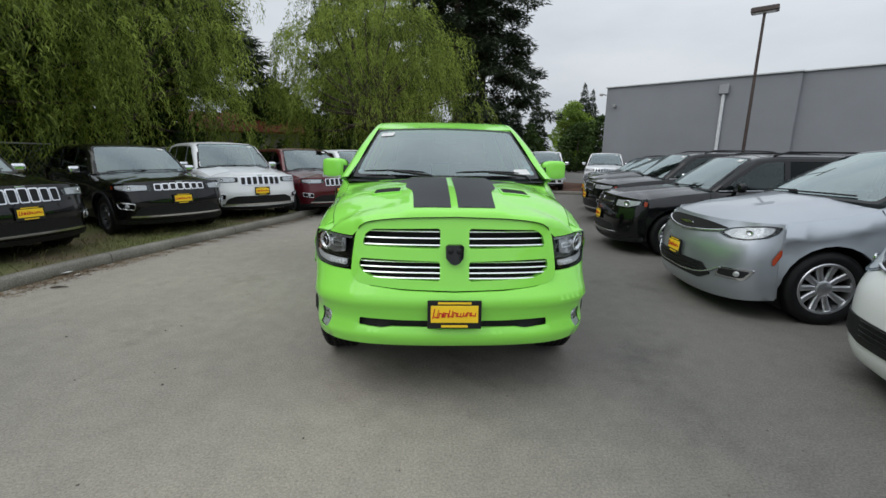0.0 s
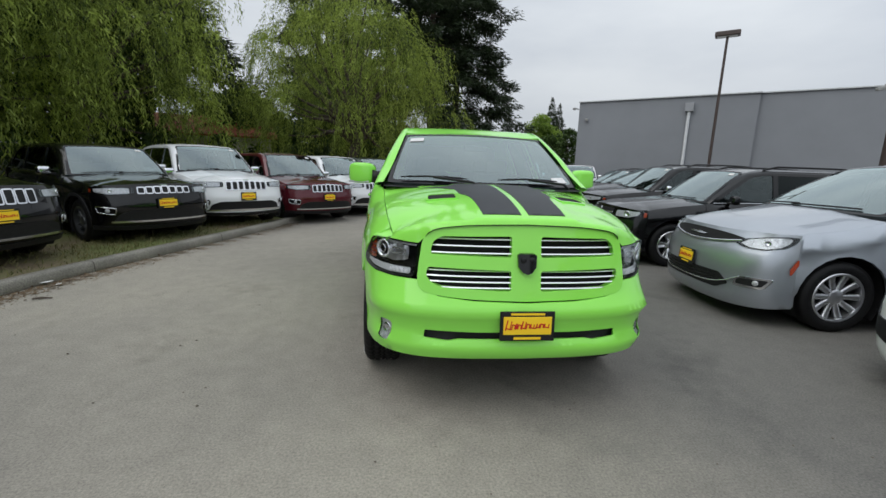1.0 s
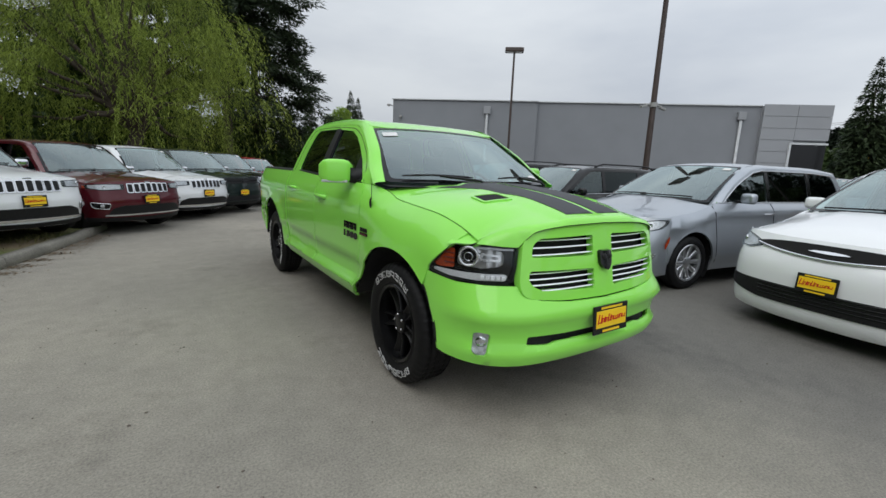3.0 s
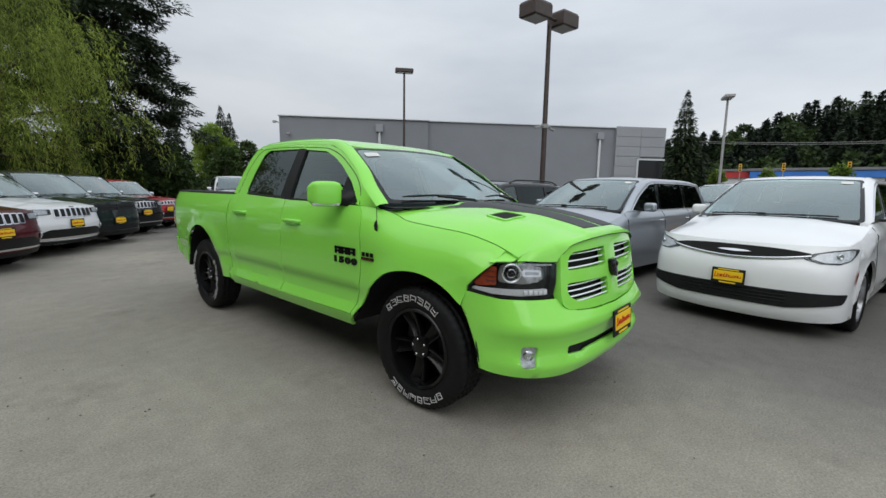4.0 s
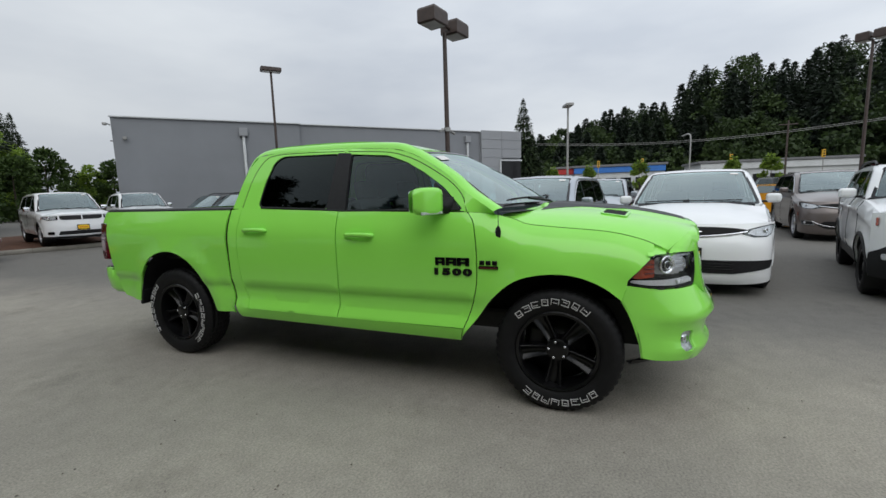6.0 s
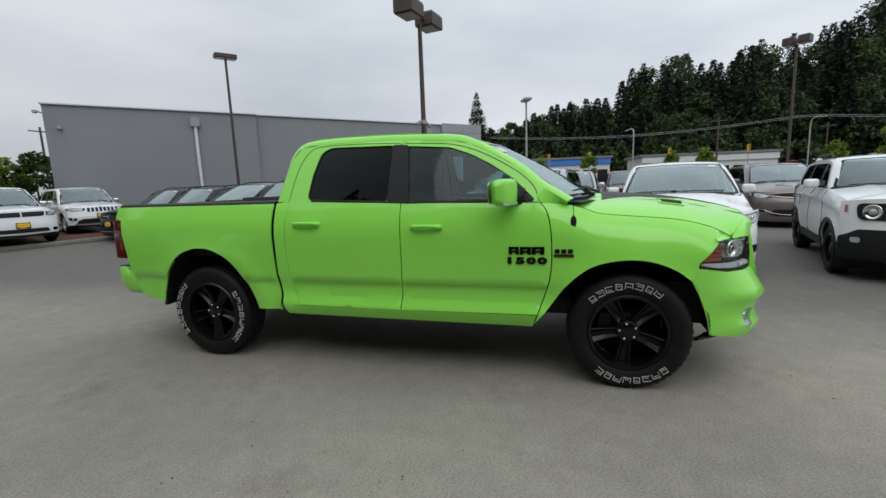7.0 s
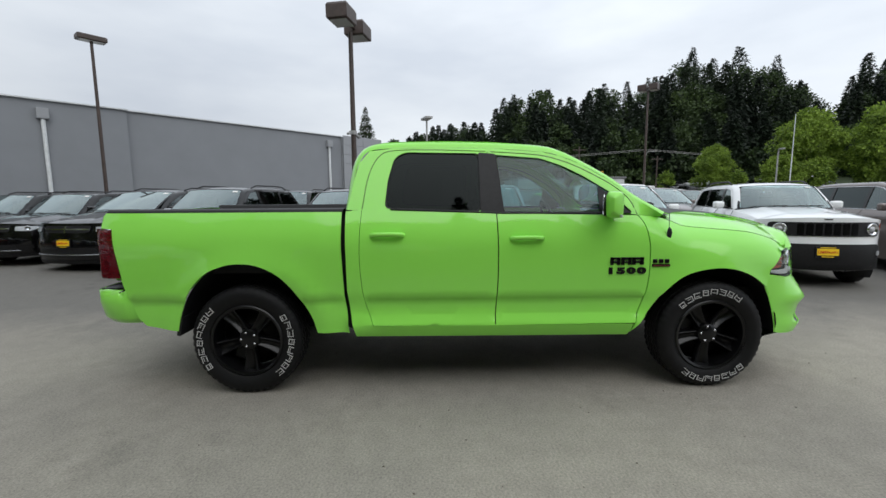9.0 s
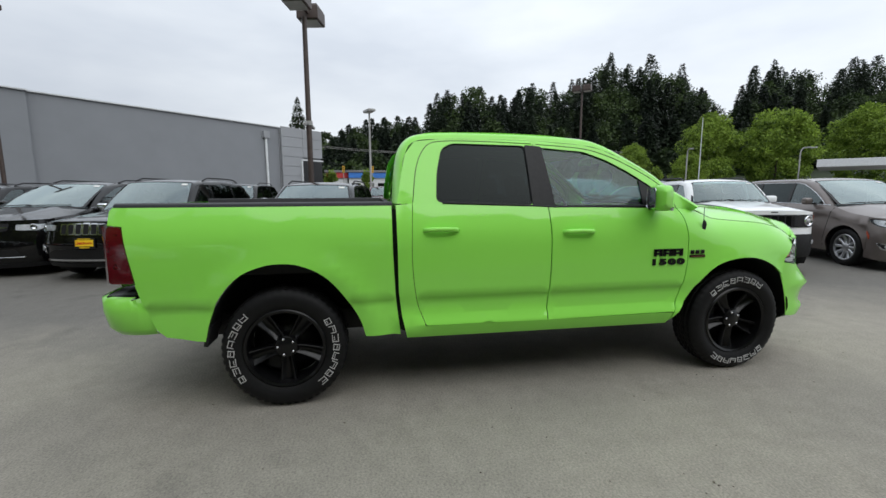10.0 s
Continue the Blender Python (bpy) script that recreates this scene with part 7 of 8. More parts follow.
def conifer_cloud(rng, height, radius, n, bare=0.08, ragged=0.3, leaf=0.5, power=0.85, crest=0.28):
    """Drooping sprays of needles set in whorls round a straight stem."""
    whorls = max(10, int(height / 0.85))
    share = 0.94 + crest - (np.arange(whorls) + 0.5) / whorls
    t = bare + (1 - bare) * (rng.choice(whorls, n, p=share / share.sum()) + rng.normal(0.5, 0.26, n)) / whorls
    t = np.clip(t, bare, 0.998)
    arms = rng.integers(0, 9, n)
    lv = np.floor(t * whorls)
    w = arms * (2 * math.pi / 9) + lv * 1.9 + rng.normal(0, 0.16, n)
    reach = 1 - ragged * (0.5 + 0.5 * np.sin(lv * 12.9 + arms * 4.1 + rng.uniform(0, 6)))
    R = radius * np.maximum(0.012, (1 - t)) ** power * np.clip(0.35 + t * 6, 0, 1) * reach
    q = np.sqrt(rng.uniform(0.05, 1, n))
    r = R * q
    p = np.stack([r * np.cos(w), r * np.sin(w), height * t - 0.28 * r + 0.05 * r * r / np.maximum(R, 0.2)], 1)
    d = unit(np.stack([np.cos(w), np.sin(w), rng.normal(-0.35, 0.3, n)], 1) + rng.normal(0, 0.35, (n, 3)))
    s = unit(np.cross(d, unit(np.stack([np.zeros(n), np.zeros(n), np.ones(n)], 1) + rng.normal(0, 0.5, (n, 3)))))
    size = leaf * rng.uniform(0.6, 1.3, n) * (crest + (1.23 - crest) * (1 - t))
    return leaf_tris(p, d, s, size * 1.15, size * rng.uniform(0.40, 0.65, n))


def pine_cloud(rng, height, radius, branches, bare):
    """A ragged pine: separate limbs, each with flat drooping tufts of needles, and the bare wood of the limbs."""
    wood, chunks = bmesh.new(), []
    for i in range(branches):
        t = bare + (1 - bare) * ((i + rng.uniform(0, 1)) / branches)
        w = i * 2.399 + rng.uniform(-0.5, 0.5)
        env = min(1.0, 0.55 + (t - bare) * 3.0) * max(0.10, 1 - ((t - bare) / (1 - bare)) ** 1.8)
        R = radius * env * rng.uniform(0.45, 1.12)
        z0, rise = height * t, rng.uniform(-0.05, 0.22) + 0.35 * max(0, t - 0.7)
        u = np.array([math.cos(w), math.sin(w)])
        at = lambda q: np.array([u[0] * R * q, u[1] * R * q, z0 + R * (rise * q - 0.42 * q * q)])
        tube([at(q) for q in (0, 0.35, 0.7, 1.0)], [0.07, 0.05, 0.03, 0.012], wood, 5)
        for j in range(max(4, int(R * 3.6))):
            q = rng.uniform(0.22, 1.0) ** 0.7
            side = rng.normal(0, 0.24) * R * q
            c = at(q) + np.array([-u[1] * side, u[0] * side, rng.normal(-0.05, 0.10)])
            n = int(rng.uniform(50, 90))
            v = unit(rng.normal(0, 1, (n, 3)))
            size = rng.uniform(0.45, 0.92)
            p = c + v * (rng.uniform(0.05, 1, n) ** 0.5)[:, None] * size * np.array([1.0, 1.0, 0.48])
            d = unit(v * np.array([1, 1, 0.3]) + np.array([u[0] * 0.6, u[1] * 0.6, -0.35]) + rng.normal(0, 0.35, (n, 3)))
            s = unit(np.cross(d, unit(np.array([[0, 0, 1.0]]) + rng.normal(0, 0.6, (n, 3)))))
            chunks.append(leaf_tris(p, d, s, rng.uniform(0.24, 0.46, n), rng.uniform(0.07, 0.14, n)))
    tube([(0, 0, -0.1), (0.02 * height * 0.1, 0, height * 0.3), (0, 0.01 * height, height * 0.65), (0, 0, height * 0.99)], [0.30, 0.24, 0.15, 0.03], wood, 9)
    v = np.concatenate(chunks)
    return mesh_of("trunk", wood, BARK), cloud_mesh("crown", v, blades(len(v) // 3), NEEDLES)


def broad_cloud(rng, height, radius, clusters, per, leaf, low=0.25):
    """Clumps of leaves in an uneven crown with gaps."""
    chunks = []
    for c in range(clusters):
        z = rng.uniform(low, 1.0)
        w = rng.uniform(0, 2 * math.pi)
        env = math.sin(min(1.0, (z - low) / (1 - low) * 0.85 + 0.15) * math.pi) ** 0.6
        r = radius * env * math.sqrt(rng.uniform(0.15, 1))
        cpos = np.array([r * math.cos(w), r * math.sin(w), height * z])
        size = radius * rng.uniform(0.16, 0.30)
        n = int(per * rng.uniform(0.6, 1.4))
        u = unit(rng.normal(0, 1, (n, 3)))
        p = cpos + u * (rng.uniform(0.2, 1, n) ** 0.5)[:, None] * size * np.array([1.1, 1.1, 0.8])
        d = unit(u + rng.normal(0, 0.7, (n, 3)) + np.array([0, 0, -0.3]))
        s = unit(np.cross(d, rng.normal(0, 1, (n, 3))))
        L = leaf * rng.uniform(0.6, 1.3, n)
        chunks.append(leaf_quads(p, d, s, L, L * 0.6))
    return np.concatenate(chunks)


def straight_trunk(h, r):
    return mesh_of("trunk", tube([(0, 0, -0.1), (0.02 * h * 0.1, 0, h * 0.3), (0, 0.01 * h, h * 0.65), (0, 0, h * 0.97)], [r, r * 0.8, r * 0.5, 0.03], seg=9), BARK)


def tree(name, m, trunk, crown, label, group=""):
    own = thing(name, m, label, "tree", group)
    part("trunk", trunk, None, own)
    part("crown", crown, None, own)
    return own


def planting():
    rng = np.random.default_rng(5)
    a = willow_meshes(rng, 9.7, 4.9, 190, 22, 1.2)
    b = willow_meshes(rng, 10.4, 5.4, 210, 22, 1.2)
    tree("willow_tree", pose(-3.4, 20.6, 0), *a, "weeping willow with pale green hanging tresses behind the cars", "willows")
    tree("willow_tree", pose(-12.4, 14.0, 0, 0, 0, 70), *b, "weeping willow hanging over the parked cars", "willows")
    tree("willow_tree", pose(-13.6, 9.0, 0, 0, 0, 200), *a, "weeping willow hanging over the fence", "willows")
    tree("willow_tree", pose(-13.9, 3.4, 0, 0, 0, 130), *b, "weeping willow close behind the fence", "willows")
    tree("willow_tree", pose(-14.2, -3.0, 0, 0, 0, 20), *a, "weeping willow at the end of the fence", "willows")
    # tall pines with bare lower stems
    for x, y, h, r, bare, n, tag in ((1.75, 29.8, 27, 3.6, 0.26, 84, "tall ragged pine with a bare lower trunk"), (4.0, 32.6, 25, 5.2, 0.12, 92, "tall dark pine with sparse branches"), (-1.5, 34.0, 24, 4.0, 0.2, 50, "tall dark pine behind the willow"), (-6.5, 31.0, 20, 3.6, 0.3, 40, "dark fir behind the willow"), (-12.6, 19.5, 17, 4.4, 0.3, 60, "dark sparse pine with hanging branches")):
        tree("pine_tree", pose(x, y, 0), *pine_cloud(rng, h, r * 1.05, n, bare), tag, "tall pines")
    for x, y, h, r in ((-15.8, 17.5, 14.5, 4.8), (-16.4, 11.0, 14.0, 5.4), (-16.6, 5.0, 13.0, 5.2), (-16.6, -1.2, 13.0, 5.2), (-16.5, -8.0, 12.0, 5.0), (-10.5, 26.0, 5.2, 3.0), (-4.5, 30.0, 9.0, 4.0)):
        v = broad_cloud(rng, h, r, 105, 125, 0.50, 0.10)
        tree("leafy_tree", pose(x, y, 0), straight_trunk(h * 0.8, 0.22), cloud_mesh("crown", v, quads(len(v) // 4), SHRUB_LEAF), "dark leafy tree crowding behind the fence", "fence trees")
    fir = conifer_cloud(rng, 18, 3.6, 8000, 0.05, 0.35, 0.6)
    fir_mesh, fir_trunk = cloud_mesh("crown", fir, blades(len(fir) // 3), NEEDLES), straight_trunk(18, 0.28)
    for x, y, a_, k in ((-19, 15, 80, 1.15), (-20, 7.5, 150, 1.05), (-19.5, 0.5, 30, 1.2), (-21, -7, 220, 1.1), (-18, -15, 100, 1.0)):
        t = tree("fir_tree", pose(x, y, 0, 0, 0, a_) @ Matrix.Scale(k, 4), fir_trunk, fir_mesh, "dark dense fir standing behind the willows", "dark firs")
    # trees beyond the far kerb
    v = broad_cloud(rng, 8.4, 2.7, 80, 330, 0.21, 0.08)
    light = cloud_mesh("crown", v, quads(len(v) // 4), DECID_LEAF)
    tree("leafy_tree", pose(18.3, 53.5, 0), straight_trunk(7, 0.16), light, "light green leafy tree beyond the lot", "street trees")
    for x, y, h, r, mt in ((20.3, 49.0, 6.4, 2.3, SHRUB_LEAF), (25.8, 48.5, 5.6, 1.9, SHRUB_LEAF), (24.4, 50.0, 5.0, 1.6, DECID_LEAF), (17.2, 47.5, 5.2, 2.2, SHRUB_LEAF)):
        v = broad_cloud(rng, h, r, 50, 120, 0.30, 0.05)
        tree("leafy_tree", pose(x, y, 0), straight_trunk(h * 0.8, 0.12), cloud_mesh("crown", v, quads(len(v) // 4), mt), "leafy tree beyond the mulch bed", "street trees")
    small = conifer_cloud(rng, 11.5, 2.9, 9500, 0.03, 0.4, 0.5, 0.8)
    sm = cloud_mesh("crown", small, blades(len(small) // 3), NEEDLES)
    for x, y, k in ((20.6, 56.5, 1.0), (22.3, 58.0, 0.95), (11.0, 43, 0.72), (8.5, 41, 0.62), (60, 12.1, 1.25)):
        tree("fir_tree", pose(x, y, 0, 0, 0, x * 40) @ Matrix.Scale(k, 4), straight_trunk(10, 0.15), sm, "small dark fir beyond the mulch bed", "street trees")
    # undergrowth along the fence
    chunks = []
    for i in range(90):
        y = rng.uniform(-10, 30)
        x = rng.uniform(-16.5, -11.6) + max(0, y - 13) * 0.55
        v = broad_cloud(rng, rng.uniform(1.2, 3.0), rng.uniform(0.8, 1.5), 7, 70, 0.25, 0.05)
        chunks.append(v + np.array([x, y, 0.05]))
    for i in range(70):
        t = rng.uniform(0, 1)
        x, y = -9 + 19 * t + rng.uniform(-1, 1), 24.5 + 13 * t + rng.uniform(-1.5, 2.5)
        v = broad_cloud(rng, rng.uniform(2.2, 4.6), rng.uniform(1.2, 2.2), 9, 65, 0.35, 0.03)
        chunks.append(v + np.array([x, y, 0.0]))
    v = np.concatenate(chunks)
    tagged(part("undergrowth", cloud_mesh("undergrowth", v, quads(len(v) // 4), SHRUB_LEAF), None), "dense dark shrubs and ivy behind the fence", "shrubs", "", "stuff")
    # grass tufts on the strip
    n = 26000
    y = rng.uniform(-4.5, 10, n)
    edge = np.interp(y, [p[1] for p in west], [p[0] for p in west]) - 0.22
    x = edge - rng.uniform(0, 1, n) ** 1.3 * 7.0
    keep = np.array([noise.noise((float(q) * 0.7, float(w) * 0.7, 0.3)) for q, w in zip(x, y)]) + rng.normal(0, 0.2, n) > -0.08
    x, y = x[keep], y[keep]
    n = len(x)
    d = unit(np.stack([rng.normal(0, 0.5, n), rng.normal(0, 0.5, n), np.ones(n)], 1))
    s = unit(np.cross(d, rng.normal(0, 1, (n, 3))))
    v = leaf_quads(np.stack([x, y, np.full(n, 0.11)], 1), d, s, rng.uniform(0.04, 0.12, n), rng.uniform(0.008, 0.016, n))
    tagged(part("grass", cloud_mesh("grass", v, quads(n), GRASS_BLADE), None), "patchy dry grass blades on the strip", "grass", "", "stuff")
    # fallen leaves and grit along the kerb foot
    n = 2600
    i = rng.integers(12, len(west) - 14, n)
    base = np.array([west[j] for j in i]) + rng.normal(0, 0.06, (n, 2)) + np.stack([np.abs(rng.normal(0.05, 0.12, n)), np.zeros(n)], 1)
    d = unit(np.stack([rng.normal(0, 1, n), rng.normal(0, 1, n), rng.normal(0, 0.12, n)], 1))
    s = unit(np.cross(d, np.array([[0, 0, 1.0]])))
    v = leaf_quads(np.stack([base[:, 0], base[:, 1], np.full(n, 0.006)], 1), d, s, rng.uniform(0.02, 0.06, n), rng.uniform(0.012, 0.03, n))
    litter = leafy("leaf_litter", (0.10, 0.065, 0.035), (0.24, 0.17, 0.10), 1.5, 0.1)
    tagged(part("leaf_litter", cloud_mesh("leaf_litter", v, quads(n), litter), None), "dry brown leaf litter along the kerb", "leaves", "", "stuff")


planting()


def small_house():
    h = thing("house", pose(-11.6, 24.2, 0, 0, 0, 24), "small house with a rust-red roof half hidden by willows", "house")
    part("wall", box((6.0, 4.2, 2.9), (0, 0, 1.45)), plain("pale_siding", (0.42, 0.38, 0.34), 0.8, vary=0.12, scale=3), h)
    red = plain("rust_red_roof", (0.34, 0.085, 0.045), 0.8, vary=0.25, scale=4)
    for k in (-1, 1):
        part("roof_slope", box((6.6, 2.75, 0.12), (0, k * 1.22, 3.35), (-24 * k, 0, 0), 0.02), red, h)
    part("window", box((1.1, 0.08, 1.0), (-1.2, -2.12, 1.7), bevel=0.01), GLOSS_BLACK, h, "dark window")


small_house()


def chain_fence():
    f = thing("chain_link_fence", Matrix.Identity(4), "grey chain-link fence with round posts behind the cars", "fence")
    line = [(-11.0, -10), (-11.0, 13.0), (-7.5, 19.0), (-4.5, 24.0)]
    for a, b in zip(line, line[1:]):
        d = Vector((b[0] - a[0], b[1] - a[1], 0))
        n = max(1, round(d.length / 3.0))
        for i in range(n):
            p = Vector((*a, 0)) + d * i / n
            part("post", tube([p, p + Vector((0, 0, 1.8))], 0.03, seg=8), POLE_GREY, f)
        part("top_rail", tube([(*a, 1.76), (*b, 1.76)], 0.022, seg=8), POLE_GREY, f)
        bm = bmesh.new()
        u, k = d.normalized(), int(d.length / 0.16)
        for i in range(-10, k):
            for sgn in (1, -1):
                s0, s1 = i * 0.16, i * 0.16 + 1.6
                if s0 < 0 or s1 > d.length:
                    continue
                z0, z1 = (0.1, 1.7) if sgn > 0 else (1.7, 0.1)
                p0, p1 = Vector((*a, z0)) + u * s0, Vector((*a, z1)) + u * s1
                tube([p0, p1], 0.003, bm, 3, False)
        tagged(part("wire_mesh", bm, POLE_GREY, f), kind="stuff")


chain_fence()
tagged(part("paper_scrap", panel(corners([(-0.10, -0.03), (0.09, -0.035), (0.11, 0.03), (-0.08, 0.04)], 0.02), lambda x, y: Vector((x - 4.84, y + 2.02, 0.035 + 0.02 * math.sin(9 * x))), step=0.03, depth=0.004, back=(0, 0, -1)), MARK_WHITE), "crumpled white paper scrap by the kerb", "litter")
tagged(part("paper_scrap", panel(corners([(-0.03, -0.02), (0.03, -0.02), (0.02, 0.02), (-0.02, 0.025)], 0.01), lambda x, y: Vector((x - 4.64, y + 1.98, 0.03 + 0.01 * math.sin(20 * x))), step=0.02, depth=0.004, back=(0, 0, -1)), MARK_WHITE), "small white paper scrap by the kerb", "litter")
tagged(part("bark_strip", tube([(-4.52, 1.44, 0.014), (-4.45, 1.47, 0.02), (-4.36, 1.49, 0.013)], [0.008, 0.013, 0.006], seg=6), BARK), "dark strip of bark lying on the asphalt", "stick")


def scattered_stones():
    """Small grit and pebbles lying on the asphalt, thicker along the kerb foot."""
    r = np.random.default_rng(21)
    n = 520
    x, y = r.uniform(-4.6, 2.2, n), r.uniform(-3.2, 4.2, n)
    m = n // 2
    j = r.integers(12, len(west) - 14, m)
    edge = np.array([west[i] for i in j])
    x[:m], y[:m] = edge[:, 0] + np.abs(r.normal(0.08, 0.25, m)), edge[:, 1] + r.normal(0, 0.1, m)
    size = r.uniform(0.003, 0.009, n) * np.where(r.uniform(0, 1, n) < 0.05, 1.4, 1.0)
    shape = np.array([(1, 0, 0), (-1, 0, 0), (0, 1, 0), (0, -1, 0), (0, 0, 0.7), (0, 0, -0.5)], float)
    v = shape[None] * size[:, None, None] * r.uniform(0.6, 1.3, (n, 6, 1)) + np.stack([x, y, size * 0.4], 1)[:, None]
    face = np.array([(0, 2, 4), (2, 1, 4), (1, 3, 4), (3, 0, 4), (2, 0, 5), (1, 2, 5), (3, 1, 5), (0, 3, 5)])
    f = (face[None] + 6 * np.arange(n)[:, None, None]).reshape(-1, 3)
    tagged(part("pebbles", cloud_mesh("pebbles", v.reshape(-1, 3), f, plain("pebble_stone", (0.20, 0.17, 0.14), 0.9, vary=0.5, scale=9)), None), "small brown and grey pebbles scattered on the asphalt", "pebbles", "", "stuff")


scattered_stones()


# ---- the hill, its woods and the far side of the street ----
def hill_z(x, y):
    away = max(0.0, 0.90 * x - 0.43 * y - 82)
    return min(15.0, 0.16 * away)


def far_side():
    rng = np.random.default_rng(11)
    loop = [(78, 60), (70, 10), (62, -40), (45, -75), (20, -120), (60, -210), (240, -160), (240, 60)]
    bm = panel(loop, lambda x, y: Vector((x, y, hill_z(x, y) + 0.05 + 0.3 * noise.noise((x * 0.08, y * 0.08, 0)))), step=9, depth=0.3, back=(0, 0, -1))
    structure("hillside", bm, HILL_SOIL, "dark wooded hillside beyond the road", "hillside")
    # woods: height of the tree tops read along the ridge
    chunks, soft = [], []
    want = curve(((-190, 45), (-157, 44), (-147, 33), (-137, 42), (-119, 37.5), (-112, 28), (-108, 28), (-101, 33.5), (-95, 39.5), (-83, 41.5), (-69, 40.3), (-59, 38.2), (-51, 32.5), (-45, 35.2), (-39, 29.5), (-26, 32), (-19, 29.8), (-15.5, 27), (-12.5, 20.8), (-5, 23), (3, 20.5), (20, 16), (45, 13)))
    for row, (x0, lower) in enumerate(((92, 0.64), (106, 0.86), (120, 1.0), (134, 1.0))):
        y = 42.0
        while y > -185:
            y -= rng.uniform(1.8, 3.6)
            x = x0 + rng.uniform(-5, 5)
            base = hill_z(x, y)
            tip = want(y * 120 / x) * lower * x / 120 * rng.uniform(0.88, 1.03)
            if rng.uniform() < 0.12:
                tip *= 1.04
            h = max(6.0, tip - base)
            if rng.uniform() < 0.40:
                soft.append(broad_cloud(rng, h * 0.86, h * 0.27, 46, 56, 0.70, 0.04) + np.array([x, y, base]))
            else:
                chunks.append(conifer_cloud(rng, h, h * rng.uniform(0.21, 0.30), 3200, 0.03, 0.42, 1.05, rng.uniform(0.60, 0.80), 0.58) + np.array([x, y, base]))
    for i in range(130):
        y = 45 - i * 1.7 + rng.uniform(-2, 2)
        x = rng.uniform(84, 92)
        v = broad_cloud(rng, rng.uniform(4, 8), rng.uniform(2.5, 4), 10, 40, 0.9, 0.02)
        soft.append(v + np.array([x, y, hill_z(x, y)]))
    v = np.concatenate(chunks)
    tagged(part("woods", cloud_mesh("woods", v, blades(len(v) // 3), FAR_NEEDLES), None), "dense dark conifer woods on the hillside", "woods", "", "stuff")
    v = np.concatenate(soft)
    tagged(part("broadleaf_woods", cloud_mesh("broadleaf_woods", v, quads(len(v) // 4), FAR_LEAVES), None), "green broadleaf trees among the conifers", "woods", "", "stuff")
    # broad light trees before the woods
    v = broad_cloud(rng, 14, 5.2, 110, 170, 0.46, 0.14)
    light = cloud_mesh("crown", v, quads(len(v) // 4), DECID_LEAF)
    v = broad_cloud(rng, 15, 5.4, 105, 170, 0.46, 0.14)
    other = cloud_mesh("crown", v, quads(len(v) // 4), DECID_LEAF)
    for i, (x, y, k) in enumerate(((63, -52, 0.52), (66, -58.5, 0.95), (61, -67.5, 1.06), (58, -82, 1.0), (55, -93, 1.0), (70, -46, 0.62), (52, -104, 1.0))):
        tree("leafy_tree", pose(x, y, 0.1, 0, 0, 63 * i) @ Matrix.Scale(k, 4), straight_trunk(9, 0.25), (light, other)[i % 2], "broad light green tree below the wooded hill", "roadside trees")
    young = broad_cloud(rng, 4.2, 1.1, 22, 110, 0.26, 0.25)
    ym = cloud_mesh("crown", young, quads(len(young) // 4), DECID_LEAF)
    for i, (x, y) in enumerate(((52, -3), (55, -13), (53, -16), (50, -27), (47, -34), (58, 3), (60, 8), (44, -42))):
        tree("young_tree", pose(x, y, 0, 0, 0, 50 * i), straight_trunk(3.6, 0.06), ym, "young thin street tree in leaf", "young trees")
    # buildings over the road
    white = plain("pale_render", (0.55, 0.56, 0.56), 0.8, vary=0.08, scale=1)
    blue = plain("blue_fascia", (0.03, 0.16, 0.50), 0.5, vary=0.1, scale=1)
    red = plain("red_fascia", (0.42, 0.03, 0.03), 0.5, vary=0.1, scale=1)
    roofm = plain("grey_roof", (0.16, 0.16, 0.165), 0.8, vary=0.15, scale=1)

    def shop(x, y, turn, w, d, h, wall, band, label, bays):
        b = thing("shop_building", pose(x, y, 0, 0, 0, turn), label, "building", "far buildings")
        part("wall", box((w, d, h), (0, 0, h / 2)), wall, b)
        part("roof", box((w + 0.8, d + 0.8, 0.35), (0, 0, h + 0.17), bevel=0.05), roofm, b)
        part("fascia", box((w + 0.2, 0.3, 0.9), (0, -d / 2 - 0.1, h - 0.5), bevel=0.03), band, b)
        for i in range(bays):
            part("window", box((w / bays * 0.7, 0.12, h * 0.45), (-w / 2 + w * (i + 0.5) / bays, -d / 2 - 0.06, h * 0.38)), GLOSS_BLACK, b, "dark shop window")
        return b
    shop(77, -0.5, -86, 13.5, 10, 4.6, white, blue, "low shop with a long blue fascia", 6)
    shop(76.5, 8.2, -86, 3.4, 8, 4.6, white, red, "low shop with a red fascia", 3)
    shop(75, -21, -84, 19, 9, 4.3, white, white, "long low white building across the road", 9)
    canopy = thing("canopy_building", pose(42, -59.5, 0, 0, 0, -52), "pale flat-roofed canopy on posts with dark openings", "building", "far buildings")
    part("roof", box((15, 8, 0.9), (0, 0, 4.6), bevel=0.05), PIPE_WHITE, canopy, "pale fascia roof")
    for i in range(5):
        part("post", box((0.25, 0.25, 4.2), (-6.6 + 3.3 * i, -3.4, 2.1)), roofm, canopy)
        part("vehicle_bay", box((2.4, 0.2, 2.4), (-5.0 + 3.3 * i, 3.0, 1.5), bevel=0.1), GLOSS_BLACK, canopy)
